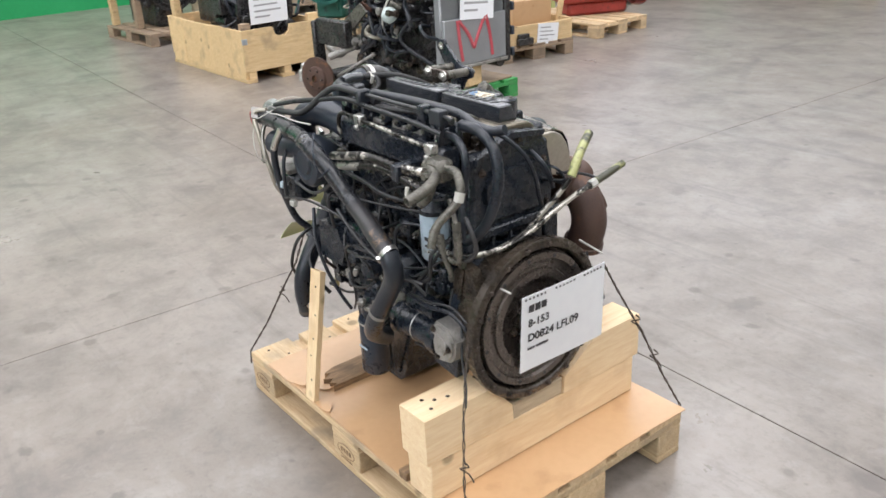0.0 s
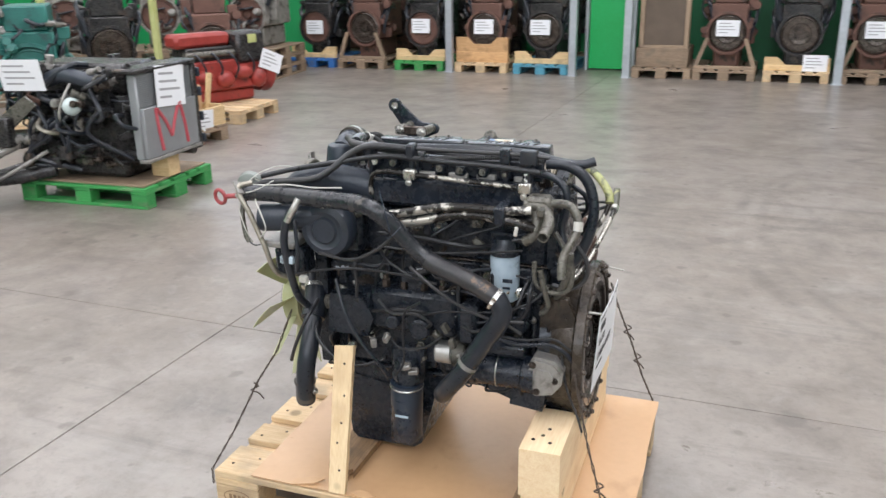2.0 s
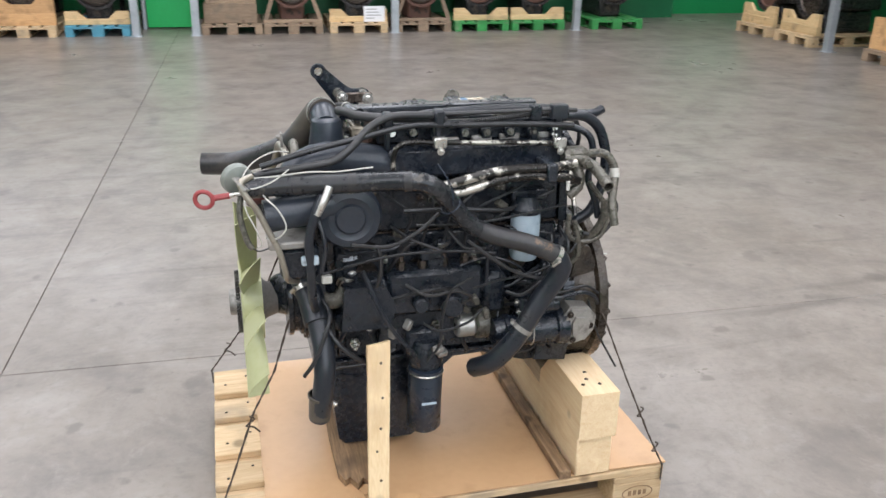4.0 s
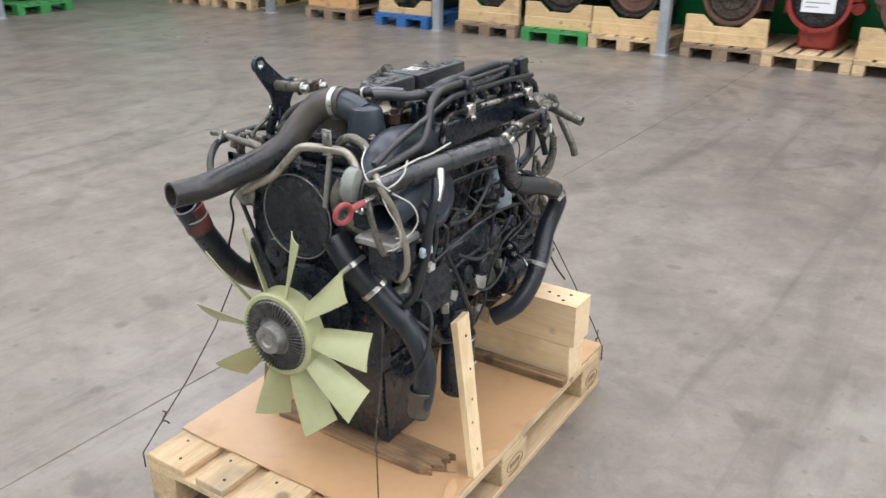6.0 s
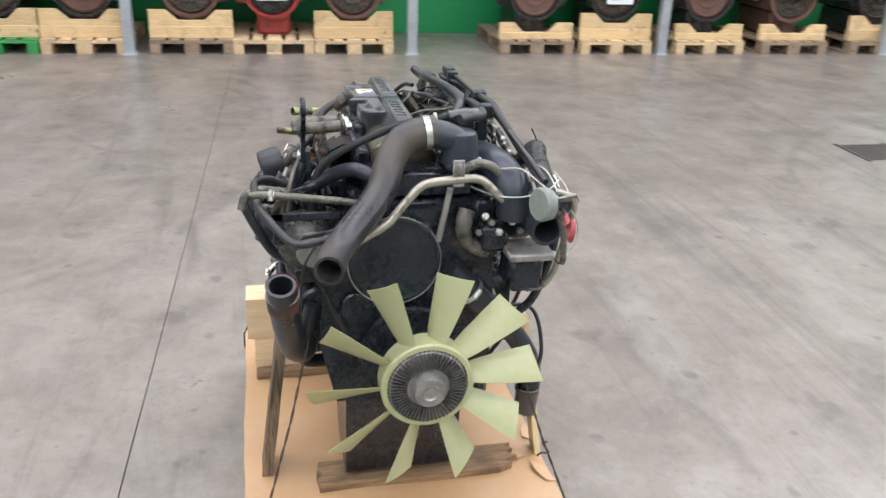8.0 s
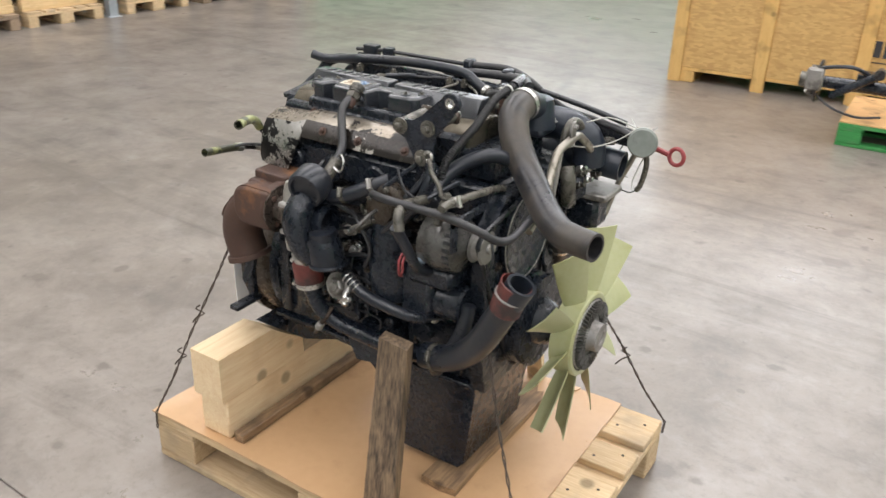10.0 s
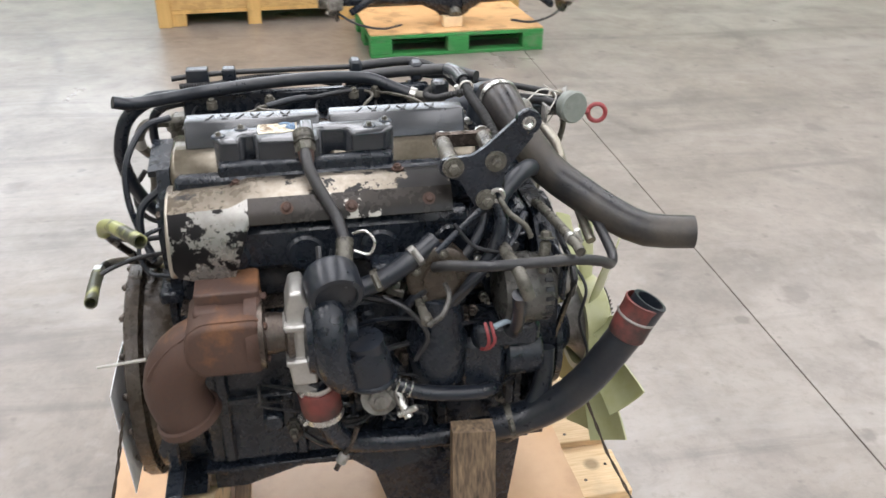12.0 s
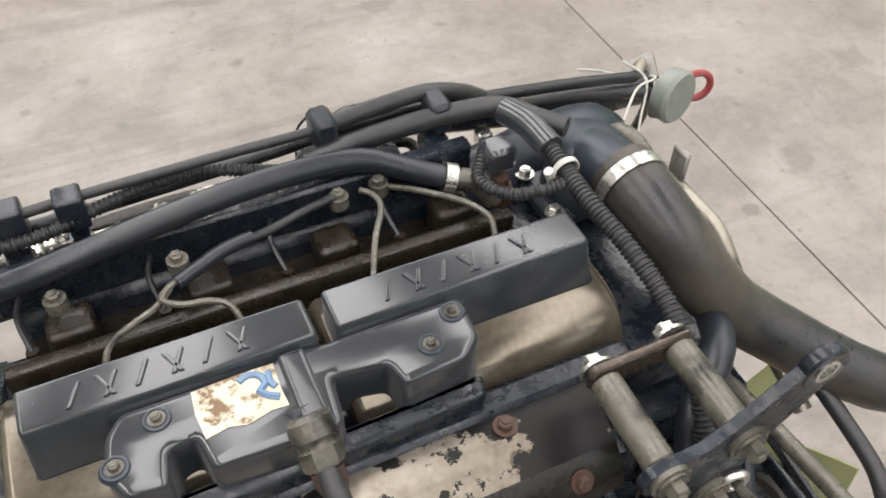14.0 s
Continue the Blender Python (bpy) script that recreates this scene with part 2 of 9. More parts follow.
# ---- materials ----
def material(name, base, second, rough=0.5, metal=0.0, grain=60.0, blotch=6.0, mix=(0.35, 0.65), bump=0.15, third=None, third_cut=(0.6, 0.68),
             third_scale=14.0, rough_var=0.12, vary=0.0, stretch=(1, 1, 1), coat=0.0, spec=0.5, third_rough=None, grade=None, oily=0.0, lumps=0.22, dust=0.0):
    """Base and second colour mixed by coarse and fine noise, a third in patches, with grain in the relief."""
    mat = bpy.data.materials.new(name)
    mat.use_nodes = True
    nt = mat.node_tree
    N, L = nt.nodes, nt.links.new
    bsdf = N["Principled BSDF"]
    tc, mp = N.new("ShaderNodeTexCoord"), N.new("ShaderNodeMapping")
    mp.inputs["Scale"].default_value = stretch
    L(tc.outputs["Object"], mp.inputs[0])
    n1, n2 = N.new("ShaderNodeTexNoise"), N.new("ShaderNodeTexNoise")
    n1.inputs["Scale"].default_value, n1.inputs["Detail"].default_value = blotch, 6
    n2.inputs["Scale"].default_value, n2.inputs["Detail"].default_value = grain, 4
    L(mp.outputs[0], n1.inputs["Vector"]), L(mp.outputs[0], n2.inputs["Vector"])
    both = N.new("ShaderNodeMix")
    both.inputs[0].default_value = 0.4
    L(n1.outputs[0], both.inputs[2]), L(n2.outputs[0], both.inputs[3])
    ramp = N.new("ShaderNodeMapRange")
    ramp.inputs[1].default_value, ramp.inputs[2].default_value = mix
    L(both.outputs[0], ramp.inputs[0])
    col = N.new("ShaderNodeMix")
    col.data_type = "RGBA"
    col.inputs[6].default_value, col.inputs[7].default_value = (*base, 1), (*second, 1)
    L(ramp.outputs[0], col.inputs[0])
    out = col.outputs[2]
    rr = N.new("ShaderNodeMapRange")
    rr.inputs[3].default_value, rr.inputs[4].default_value = max(0.03, rough - rough_var), min(1, rough + rough_var)
    rr.inputs[1].default_value, rr.inputs[2].default_value = 0.3, 0.7
    L(both.outputs[0], rr.inputs[0])
    rout = rr.outputs[0]
    if third:
        n3 = N.new("ShaderNodeTexNoise")
        n3.inputs["Scale"].default_value, n3.inputs["Detail"].default_value, n3.inputs["Roughness"].default_value = third_scale, 8, 0.65
        L(mp.outputs[0], n3.inputs["Vector"])
        cut = N.new("ShaderNodeMapRange")
        cut.inputs[1].default_value, cut.inputs[2].default_value = third_cut
        src3 = n3.outputs[0]
        if grade:      # the patches thicken along one axis of the thing
            sep, more = N.new("ShaderNodeSeparateXYZ"), N.new("ShaderNodeMath")
            more.operation = "MULTIPLY_ADD"
            more.inputs[1].default_value = grade[1]
            away, size = N.new("ShaderNodeMath"), N.new("ShaderNodeMath")
            away.operation, size.operation = "SUBTRACT", "ABSOLUTE"
            away.inputs[1].default_value = grade[2]
            L(tc.outputs["Object"], sep.inputs[0]), L(sep.outputs[grade[0]], away.inputs[0]), L(away.outputs[0], size.inputs[0])
            L(size.outputs[0], more.inputs[0]), L(src3, more.inputs[2])
            src3 = more.outputs[0]
        L(src3, cut.inputs[0])
        c3 = N.new("ShaderNodeMix")
        c3.data_type = "RGBA"
        c3.inputs[7].default_value = (*third, 1)
        L(cut.outputs[0], c3.inputs[0]), L(out, c3.inputs[6])
        out = c3.outputs[2]
        if third_rough is not None:
            r3 = N.new("ShaderNodeMix")
            r3.inputs[3].default_value = third_rough
            L(cut.outputs[0], r3.inputs[0]), L(rout, r3.inputs[2])
            rout = r3.outputs[0]
    if oily:      # wet oil and dry grime in turns, and small lumps
        n4, wet, r4 = N.new("ShaderNodeTexNoise"), N.new("ShaderNodeMapRange"), N.new("ShaderNodeMix")
        n4.inputs["Scale"].default_value, n4.inputs["Detail"].default_value, n4.inputs["Roughness"].default_value = 48, 6, 0.7
        L(tc.outputs["Object"], n4.inputs["Vector"])
        wet.inputs[1].default_value, wet.inputs[2].default_value = 0.46, 0.56
        L(n4.outputs[0], wet.inputs[0])
        r4.inputs[2].default_value = oily
        L(wet.outputs[0], r4.inputs[0]), L(rout, r4.inputs[3])
        rout = r4.outputs[0]
    if vary:
        info, hsv, vr = N.new("ShaderNodeObjectInfo"), N.new("ShaderNodeHueSaturation"), N.new("ShaderNodeMapRange")
        vr.inputs[3].default_value, vr.inputs[4].default_value = 1 - vary, 1 + vary
        L(info.outputs["Random"], vr.inputs[0]), L(vr.outputs[0], hsv.inputs["Value"]), L(out, hsv.inputs["Color"])
        out = hsv.outputs[0]
    L(out, bsdf.inputs["Base Color"]), L(rout, bsdf.inputs["Roughness"])
    bsdf.inputs["Metallic"].default_value = metal
    bsdf.inputs["Specular IOR Level"].default_value = spec
    bsdf.inputs["Coat Weight"].default_value = coat
    bsdf.inputs["Coat Roughness"].default_value = 0.25
    bsdf.inputs["Sheen Weight"].default_value, bsdf.inputs["Sheen Roughness"].default_value = dust, 0.45
    if bump:
        bp = N.new("ShaderNodeBump")
        bp.inputs["Strength"].default_value, bp.inputs["Distance"].default_value = bump, 0.004
        if oily:
            low = N.new("ShaderNodeBump")
            low.inputs["Strength"].default_value, low.inputs["Distance"].default_value = lumps, 0.004
            L(n4.outputs[0], low.inputs["Height"]), L(low.outputs[0], bp.inputs["Normal"])
        L(both.outputs[0], bp.inputs["Height"]), L(bp.outputs[0], bsdf.inputs["Normal"])
    return mat


def wood(name, light, dark, grey=None, vary=0.1, along="X", knot=True):
    """Sawn timber: stretched grain, knots and dirt."""
    mat = bpy.data.materials.new(name)
    mat.use_nodes = True
    nt = mat.node_tree
    N, L = nt.nodes, nt.links.new
    bsdf = N["Principled BSDF"]
    tc, mp = N.new("ShaderNodeTexCoord"), N.new("ShaderNodeMapping")
    mp.inputs["Scale"].default_value = {"X": (1.2, 14, 14), "Y": (14, 1.2, 14), "Z": (14, 14, 1.2)}[along]
    info = N.new("ShaderNodeObjectInfo")
    off = N.new("ShaderNodeVectorMath")
    off.operation = "MULTIPLY_ADD"
    off.inputs[1].default_value = (7.3, 5.1, 3.7)
    L(info.outputs["Random"], off.inputs[0]), L(tc.outputs["Object"], off.inputs[2])
    L(off.outputs[0], mp.inputs[0])
    grain, fine, stain = (N.new("ShaderNodeTexNoise") for _ in range(3))
    grain.inputs["Scale"].default_value, grain.inputs["Detail"].default_value, grain.inputs["Distortion"].default_value = 3.0, 8, 1.2
    fine.inputs["Scale"].default_value, fine.inputs["Detail"].default_value = 16, 4
    stain.inputs["Scale"].default_value, stain.inputs["Detail"].default_value = 7, 6
    L(mp.outputs[0], grain.inputs["Vector"]), L(mp.outputs[0], fine.inputs["Vector"]), L(off.outputs[0], stain.inputs["Vector"])
    both = N.new("ShaderNodeMix")
    both.inputs[0].default_value = 0.45
    L(grain.outputs[0], both.inputs[2]), L(fine.outputs[0], both.inputs[3])
    ramp = N.new("ShaderNodeMapRange")
    ramp.inputs[1].default_value, ramp.inputs[2].default_value = 0.36, 0.66
    L(both.outputs[0], ramp.inputs[0])
    col = N.new("ShaderNodeMix")
    col.data_type = "RGBA"
    col.inputs[6].default_value, col.inputs[7].default_value = (*light, 1), (*dark, 1)
    L(ramp.outputs[0], col.inputs[0])
    out = col.outputs[2]
    dirt, dcol = N.new("ShaderNodeMapRange"), N.new("ShaderNodeMix")
    dirt.inputs[1].default_value, dirt.inputs[2].default_value, dirt.inputs[4].default_value = 0.52, 0.74, 0.8
    dcol.data_type = "RGBA"
    dcol.inputs[7].default_value = (*(grey or [c * 0.45 for c in dark]), 1)
    L(stain.outputs[0], dirt.inputs[0]), L(dirt.outputs[0], dcol.inputs[0]), L(out, dcol.inputs[6])
    out = dcol.outputs[2]
    if knot:
        vo, kr, kc = N.new("ShaderNodeTexVoronoi"), N.new("ShaderNodeMapRange"), N.new("ShaderNodeMix")
        vo.inputs["Scale"].default_value = 5.5
        kr.inputs[1].default_value, kr.inputs[2].default_value, kr.inputs[3].default_value, kr.inputs[4].default_value = 0.07, 0.13, 0.75, 0.0
        kc.data_type = "RGBA"
        kc.inputs[7].default_value = (*[c * 0.4 for c in dark], 1)
        L(off.outputs[0], vo.inputs["Vector"]), L(vo.outputs["Distance"], kr.inputs[0]), L(kr.outputs[0], kc.inputs[0]), L(out, kc.inputs[6])
        out = kc.outputs[2]
    hsv, vr = N.new("ShaderNodeHueSaturation"), N.new("ShaderNodeMapRange")
    vr.inputs[3].default_value, vr.inputs[4].default_value = 1 - vary, 1 + vary
    L(info.outputs["Random"], vr.inputs[0]), L(vr.outputs[0], hsv.inputs["Value"]), L(out, hsv.inputs["Color"])
    L(hsv.outputs[0], bsdf.inputs["Base Color"])
    bsdf.inputs["Roughness"].default_value = 0.7
    bp = N.new("ShaderNodeBump")
    bp.inputs["Strength"].default_value, bp.inputs["Distance"].default_value = 0.35, 0.002
    L(both.outputs[0], bp.inputs["Height"]), L(bp.outputs[0], bsdf.inputs["Normal"])
    return mat


def concrete():
    """Worn, power-floated floor: broad stains, dark scuff arcs, specks and uneven gloss."""
    mat = bpy.data.materials.new("worn_concrete")
    mat.use_nodes = True
    nt = mat.node_tree
    N, L = nt.nodes, nt.links.new
    bsdf = N["Principled BSDF"]
    tc = N.new("ShaderNodeTexCoord")

    def tex(scale, detail=6, rough=0.55, dist=0.0, stretch=None):
        n = N.new("ShaderNodeTexNoise")
        n.inputs["Scale"].default_value, n.inputs["Detail"].default_value = scale, detail
        n.inputs["Roughness"].default_value, n.inputs["Distortion"].default_value = rough, dist
        src = tc.outputs["Object"]
        if stretch:
            m = N.new("ShaderNodeMapping")
            m.inputs["Rotation"].default_value, m.inputs["Scale"].default_value = (0, 0, radians(stretch[0])), (stretch[1], stretch[2], 1)
            L(src, m.inputs[0])
            src = m.outputs[0]
        L(src, n.inputs["Vector"])
        return n.outputs[0]

    def cut(src, a, b, to=(0, 1)):
        r = N.new("ShaderNodeMapRange")
        r.inputs[1].default_value, r.inputs[2].default_value, r.inputs[3].default_value, r.inputs[4].default_value = a, b, *to
        L(src, r.inputs[0])
        return r.outputs[0]

    def blend(fac, a, colour):
        c = N.new("ShaderNodeMix")
        c.data_type = "RGBA"
        c.inputs[7].default_value = (*colour, 1)
        L(fac, c.inputs[0])
        if isinstance(a, tuple):
            c.inputs[6].default_value = (*a, 1)
        else:
            L(a, c.inputs[6])
        return c.outputs[2]

    broad, mid, fine = tex(0.5, 6, 0.62), tex(2.2, 9, 0.68, 0.3), tex(30, 6, 0.7)
    col = blend(cut(broad, 0.36, 0.64), (0.256, 0.226, 0.200), (0.196, 0.166, 0.138))
    col = blend(cut(mid, 0.48, 0.66, (0, 0.7)), col, (0.121, 0.105, 0.092))
    col = blend(cut(mid, 0.30, 0.45, (0.65, 0)), col, (0.302, 0.274, 0.247))
    cloud = tex(6.5, 9, 0.74, 0.4)
    col = blend(cut(cloud, 0.50, 0.66, (0, 0.45)), col, (0.112, 0.097, 0.085))
    col = blend(cut(cloud, 0.36, 0.46, (0.3, 0)), col, (0.307, 0.279, 0.253))
    col = blend(cut(fine, 0.52, 0.68, (0, 0.35)), col, (0.112, 0.097, 0.085))
    streak = tex(1.2, 8, 0.66, 0.9, (24, 0.30, 3.6))
    col = blend(cut(streak, 0.56, 0.70, (0, 0.55)), col, (0.088, 0.076, 0.068))
    streak2 = tex(1.0, 8, 0.66, 1.0, (-58, 0.25, 4.2))
    col = blend(cut(streak2, 0.58, 0.71, (0, 0.52)), col, (0.088, 0.076, 0.068))
    wiped = tex(0.8, 8, 0.7, 0.6, (70, 0.7, 1.6))
    col = blend(cut(wiped, 0.56, 0.70, (0, 0.5)), col, (0.316, 0.293, 0.270))
    # black rubber arcs left by forklift tyres, worn through in places
    worn = cut(tex(2.4, 7, 0.7), 0.44, 0.62)
    for cx, cy, R, w, k in ((3.6, 3.2, 2.9, 0.035, 0.5), (3.9, 3.3, 3.05, 0.03, 0.4), (-3.4, 4.6, 2.2, 0.03, 0.45), (5.2, -3.4, 3.6, 0.04, 0.5), (-4.6, -4.2, 3.4, 0.035, 0.45),
                          (1.4, -5.2, 2.6, 0.03, 0.4), (0.6, 6.4, 3.3, 0.035, 0.5), (-5.8, 1.2, 2.8, 0.03, 0.4), (4.4, 0.6, 1.3, 0.02, 0.45)):
        dist, off, ab = N.new("ShaderNodeVectorMath"), N.new("ShaderNodeMath"), N.new("ShaderNodeMath")
        dist.operation, off.operation, ab.operation = "DISTANCE", "SUBTRACT", "ABSOLUTE"
        dist.inputs[1].default_value, off.inputs[1].default_value = (cx, cy, 0), R
        L(tc.outputs["Object"], dist.inputs[0]), L(dist.outputs["Value"], off.inputs[0]), L(off.outputs[0], ab.inputs[0])
        band, both = cut(ab.outputs[0], w * 0.4, w * 1.6, (k, 0)), N.new("ShaderNodeMath")
        both.operation = "MULTIPLY"
        L(band, both.inputs[0]), L(worn, both.inputs[1])
        col = blend(both.outputs[0], col, (0.070, 0.061, 0.056))
    # dried drips and lumps of dirt
    for scale, size, k in ((0.85, 0.135, 0.48), (1.9, 0.125, 0.58), (4.3, 0.115, 0.46)):
        spots, wob = N.new("ShaderNodeTexVoronoi"), N.new("ShaderNodeMath")
        spots.voronoi_dimensions = "2D"
        spots.inputs["Scale"].default_value = scale
        L(tc.outputs["Object"], spots.inputs["Vector"])
        wob.operation = "MULTIPLY_ADD"
        wob.inputs[1].default_value = 0.22
        L(tex(11, 4), wob.inputs[0]), L(spots.outputs["Distance"], wob.inputs[2])
        col = blend(cut(wob.outputs[0], size, size + 0.035, (k, 0)), col, (0.088, 0.074, 0.065))
    L(col, bsdf.inputs["Base Color"])
    gloss = N.new("ShaderNodeMix")
    gloss.inputs[0].default_value = 0.5
    L(cut(mid, 0.3, 0.7, (0.24, 0.46)), gloss.inputs[2]), L(cut(broad, 0.35, 0.65, (0.24, 0.44)), gloss.inputs[3])
    L(gloss.outputs[0], bsdf.inputs["Roughness"])
    bsdf.inputs["Specular IOR Level"].default_value = 0.8
    bp = N.new("ShaderNodeBump")
    bp.inputs["Strength"].default_value, bp.inputs["Distance"].default_value = 0.12, 0.003
    L(fine, bp.inputs["Height"]), L(bp.outputs[0], bsdf.inputs["Normal"])
    return mat


def osb():
    """Strand board: short flakes in many turns of honey brown."""
    mat = bpy.data.materials.new("strand_board")
    mat.use_nodes = True
    N, L = mat.node_tree.nodes, mat.node_tree.links.new
    bsdf = N["Principled BSDF"]
    tc, mp, vo, ramp, ns = (N.new("ShaderNodeTexCoord"), N.new("ShaderNodeMapping"), N.new("ShaderNodeTexVoronoi"), N.new("ShaderNodeValToRGB"), N.new("ShaderNodeTexNoise"))
    mp.inputs["Scale"].default_value, mp.inputs["Rotation"].default_value = (1, 1, 2.6), (0.3, 0.6, 0.2)
    vo.inputs["Scale"].default_value = 26
    ns.inputs["Scale"].default_value = 5
    L(tc.outputs["Object"], mp.inputs[0]), L(mp.outputs[0], vo.inputs["Vector"]), L(tc.outputs["Object"], ns.inputs["Vector"])
    e = ramp.color_ramp.elements
    e[0].color, e[1].color = (0.45, 0.26, 0.09, 1), (0.70, 0.46, 0.18, 1)
    mx = N.new("ShaderNodeMix")
    mx.inputs[0].default_value = 0.4
    sep = N.new("ShaderNodeSeparateColor")
    L(vo.outputs["Color"], sep.inputs[0]), L(sep.outputs[0], mx.inputs[2]), L(ns.outputs[0], mx.inputs[3]), L(mx.outputs[0], ramp.inputs[0])
    L(ramp.outputs[0], bsdf.inputs["Base Color"])
    bsdf.inputs["Roughness"].default_value = 0.6
    bp = N.new("ShaderNodeBump")
    bp.inputs["Strength"].default_value, bp.inputs["Distance"].default_value = 0.3, 0.002
    L(mx.outputs[0], bp.inputs["Height"]), L(bp.outputs[0], bsdf.inputs["Normal"])
    return mat


FLOOR = concrete()
JOINT = material("joint_sealant", (0.075, 0.066, 0.058), (0.12, 0.105, 0.09), 0.8)
BLACK = material("oily_black_paint", (0.008, 0.011, 0.017), (0.020, 0.026, 0.037), 0.36, 0.0, 70, 9, (0.4, 0.7), 0.3, (0.032, 0.032, 0.033), (0.66, 0.86), 22, 0.15, oily=0.13)
CASTING = material("black_casting", (0.008, 0.011, 0.016), (0.018, 0.023, 0.032), 0.46, 0.0, 160, 12, (0.35, 0.7), 0.25, (0.042, 0.039, 0.036), (0.64, 0.86), 18, 0.15, oily=0.14, lumps=0.14)
PLASTIC = material("black_plastic_cover", (0.014, 0.017, 0.022), (0.024, 0.028, 0.035), 0.21, 0.0, 160, 8, (0.35, 0.7), 0.004, (0.060, 0.056, 0.050), (0.70, 0.92), 30, 0.05, spec=1.0, dust=0.16)
RUBBER = material("rubber_hose", (0.008, 0.011, 0.017), (0.021, 0.025, 0.033), 0.32, 0.0, 110, 8, (0.35, 0.7), 0.12, (0.055, 0.050, 0.044), (0.54, 0.88), 6, 0.10, dust=0.02)
DUSTY = material("dusty_hose", (0.018, 0.019, 0.023), (0.046, 0.045, 0.044), 0.40, 0.0, 110, 9, (0.35, 0.68), 0.2, (0.022, 0.022, 0.025), (0.58, 0.75), 9, 0.12)
COOLANTHOSE = material("coolant_hose_rubber", (0.014, 0.015, 0.019), (0.042, 0.037, 0.033), 0.34, 0.0, 150, 8, (0.35, 0.7), 0.25, (0.098, 0.082, 0.064), (0.41, 0.65), 4, 0.1, third_rough=0.55, dust=0.05)
CONDUIT = material("scuffed_conduit", (0.010, 0.013, 0.018), (0.034, 0.035, 0.037), 0.27, 0.0, 90, 9, (0.35, 0.7), 0.25, (0.15, 0.13, 0.105), (0.63, 0.74), 15, 0.12, third_rough=0.5)
TAPED = material("dusty_cloth_tape", (0.015, 0.017, 0.022), (0.050, 0.046, 0.044), 0.38, 0.0, 110, 12, (0.35, 0.7), 0.3, (0.24, 0.15, 0.085), (0.58, 0.66), 16, 0.12)
OILBROWN = material("oil_stained_casting", (0.030, 0.023, 0.018), (0.075, 0.058, 0.042), 0.40, 0.2, 130, 9, (0.3, 0.7), 0.4, (0.012, 0.010, 0.009), (0.50, 0.70), 14, 0.15, oily=0.2)
SATIN = material("satin_black_moulding", (0.018, 0.024, 0.035), (0.040, 0.048, 0.062), 0.36, 0.0, 120, 8, (0.35, 0.7), 0.12, (0.065, 0.06, 0.055), (0.62, 0.88), 16, 0.1)
TARNISHED = material("tarnished_pipe", (0.27, 0.245, 0.20), (0.42, 0.39, 0.33), 0.38, 0.6, 130, 14, (0.3, 0.7), 0.2, (0.07, 0.058, 0.045), (0.57, 0.70), 22, 0.1)
MACHINED = material("machined_flywheel", (0.085, 0.070, 0.060), (0.19, 0.165, 0.145), 0.28, 0.8, 150, 7, (0.3, 0.7), 0.1, (0.045, 0.034, 0.028), (0.54, 0.74), 6, 0.1)
PRINTGREY = material("faint_print", (0.30, 0.30, 0.31), (0.36, 0.36, 0.37), 0.6)
YELLOWPOST = material("pale_yellow_green_post", (0.42, 0.44, 0.16), (0.50, 0.52, 0.24), 0.5)
SHIELDTOP = material("stained_heat_shield", (0.16, 0.130, 0.095), (0.38, 0.34, 0.285), 0.31, 0.6, 90, 9, (0.34, 0.66), 0.2, (0.016, 0.015, 0.015), (0.66, 0.68), 24, 0.1, third_rough=0.4, grade=(0, 0.85, 0.20))
SHIELDBARE = material("bare_heat_shield", (0.34, 0.30, 0.245), (0.52, 0.48, 0.42), 0.36, 0.7, 90, 7, (0.3, 0.7), 0.2, (0.07, 0.052, 0.038), (0.54, 0.70), 11, 0.1)
SHIELDFLAKE = material("flaked_black_shield", (0.020, 0.018, 0.017), (0.042, 0.035, 0.029), 0.27, 0.4, 90, 8, (0.3, 0.7), 0.2, (0.50, 0.47, 0.42), (0.575, 0.590), 26, 0.1, third_rough=0.35, grade=(0, -0.9, 0.03))
ALTGREY = material("grimy_aluminium", (0.055, 0.054, 0.050), (0.135, 0.130, 0.120), 0.42, 0.4, 120, 12, (0.3, 0.7), 0.3, (0.022, 0.020, 0.018), (0.52, 0.68), 18, oily=0.25)
LOOM = material("split_loom", (0.015, 0.015, 0.017), (0.04, 0.04, 0.04), 0.5, 0.0, 80, 10)
ALU = material("cast_aluminium", (0.42, 0.41, 0.39), (0.62, 0.61, 0.58), 0.42, 0.75, 140, 10, (0.3, 0.7), 0.3, (0.10, 0.085, 0.065), (0.56, 0.74), 16, 0.12, third_rough=0.7)
DULLALU = material("stained_aluminium", (0.22, 0.21, 0.195), (0.40, 0.385, 0.36), 0.5, 0.5, 120, 8, (0.3, 0.7), 0.3, (0.06, 0.05, 0.04), (0.52, 0.7), 12, 0.12)
SHIELD = material("peeling_heat_shield", (0.22, 0.21, 0.19), (0.44, 0.43, 0.405), 0.30, 0.7, 90, 7, (0.3, 0.7), 0.2, (0.013, 0.012, 0.013), (0.535, 0.548), 13, 0.1, third_rough=0.4)
COVERALU = material("yellowed_cover", (0.085, 0.072, 0.052), (0.20, 0.175, 0.135), 0.20, 0.6, 140, 6, (0.3, 0.7), 0.03, (0.34, 0.315, 0.265), (0.56, 0.80), 5, 0.07)
ZINC = material("zinc_plated_steel", (0.50, 0.49, 0.46), (0.66, 0.65, 0.62), 0.3, 0.9, 160, 20, (0.3, 0.7), 0.1, (0.2, 0.16, 0.11), (0.6, 0.78), 30, 0.1)
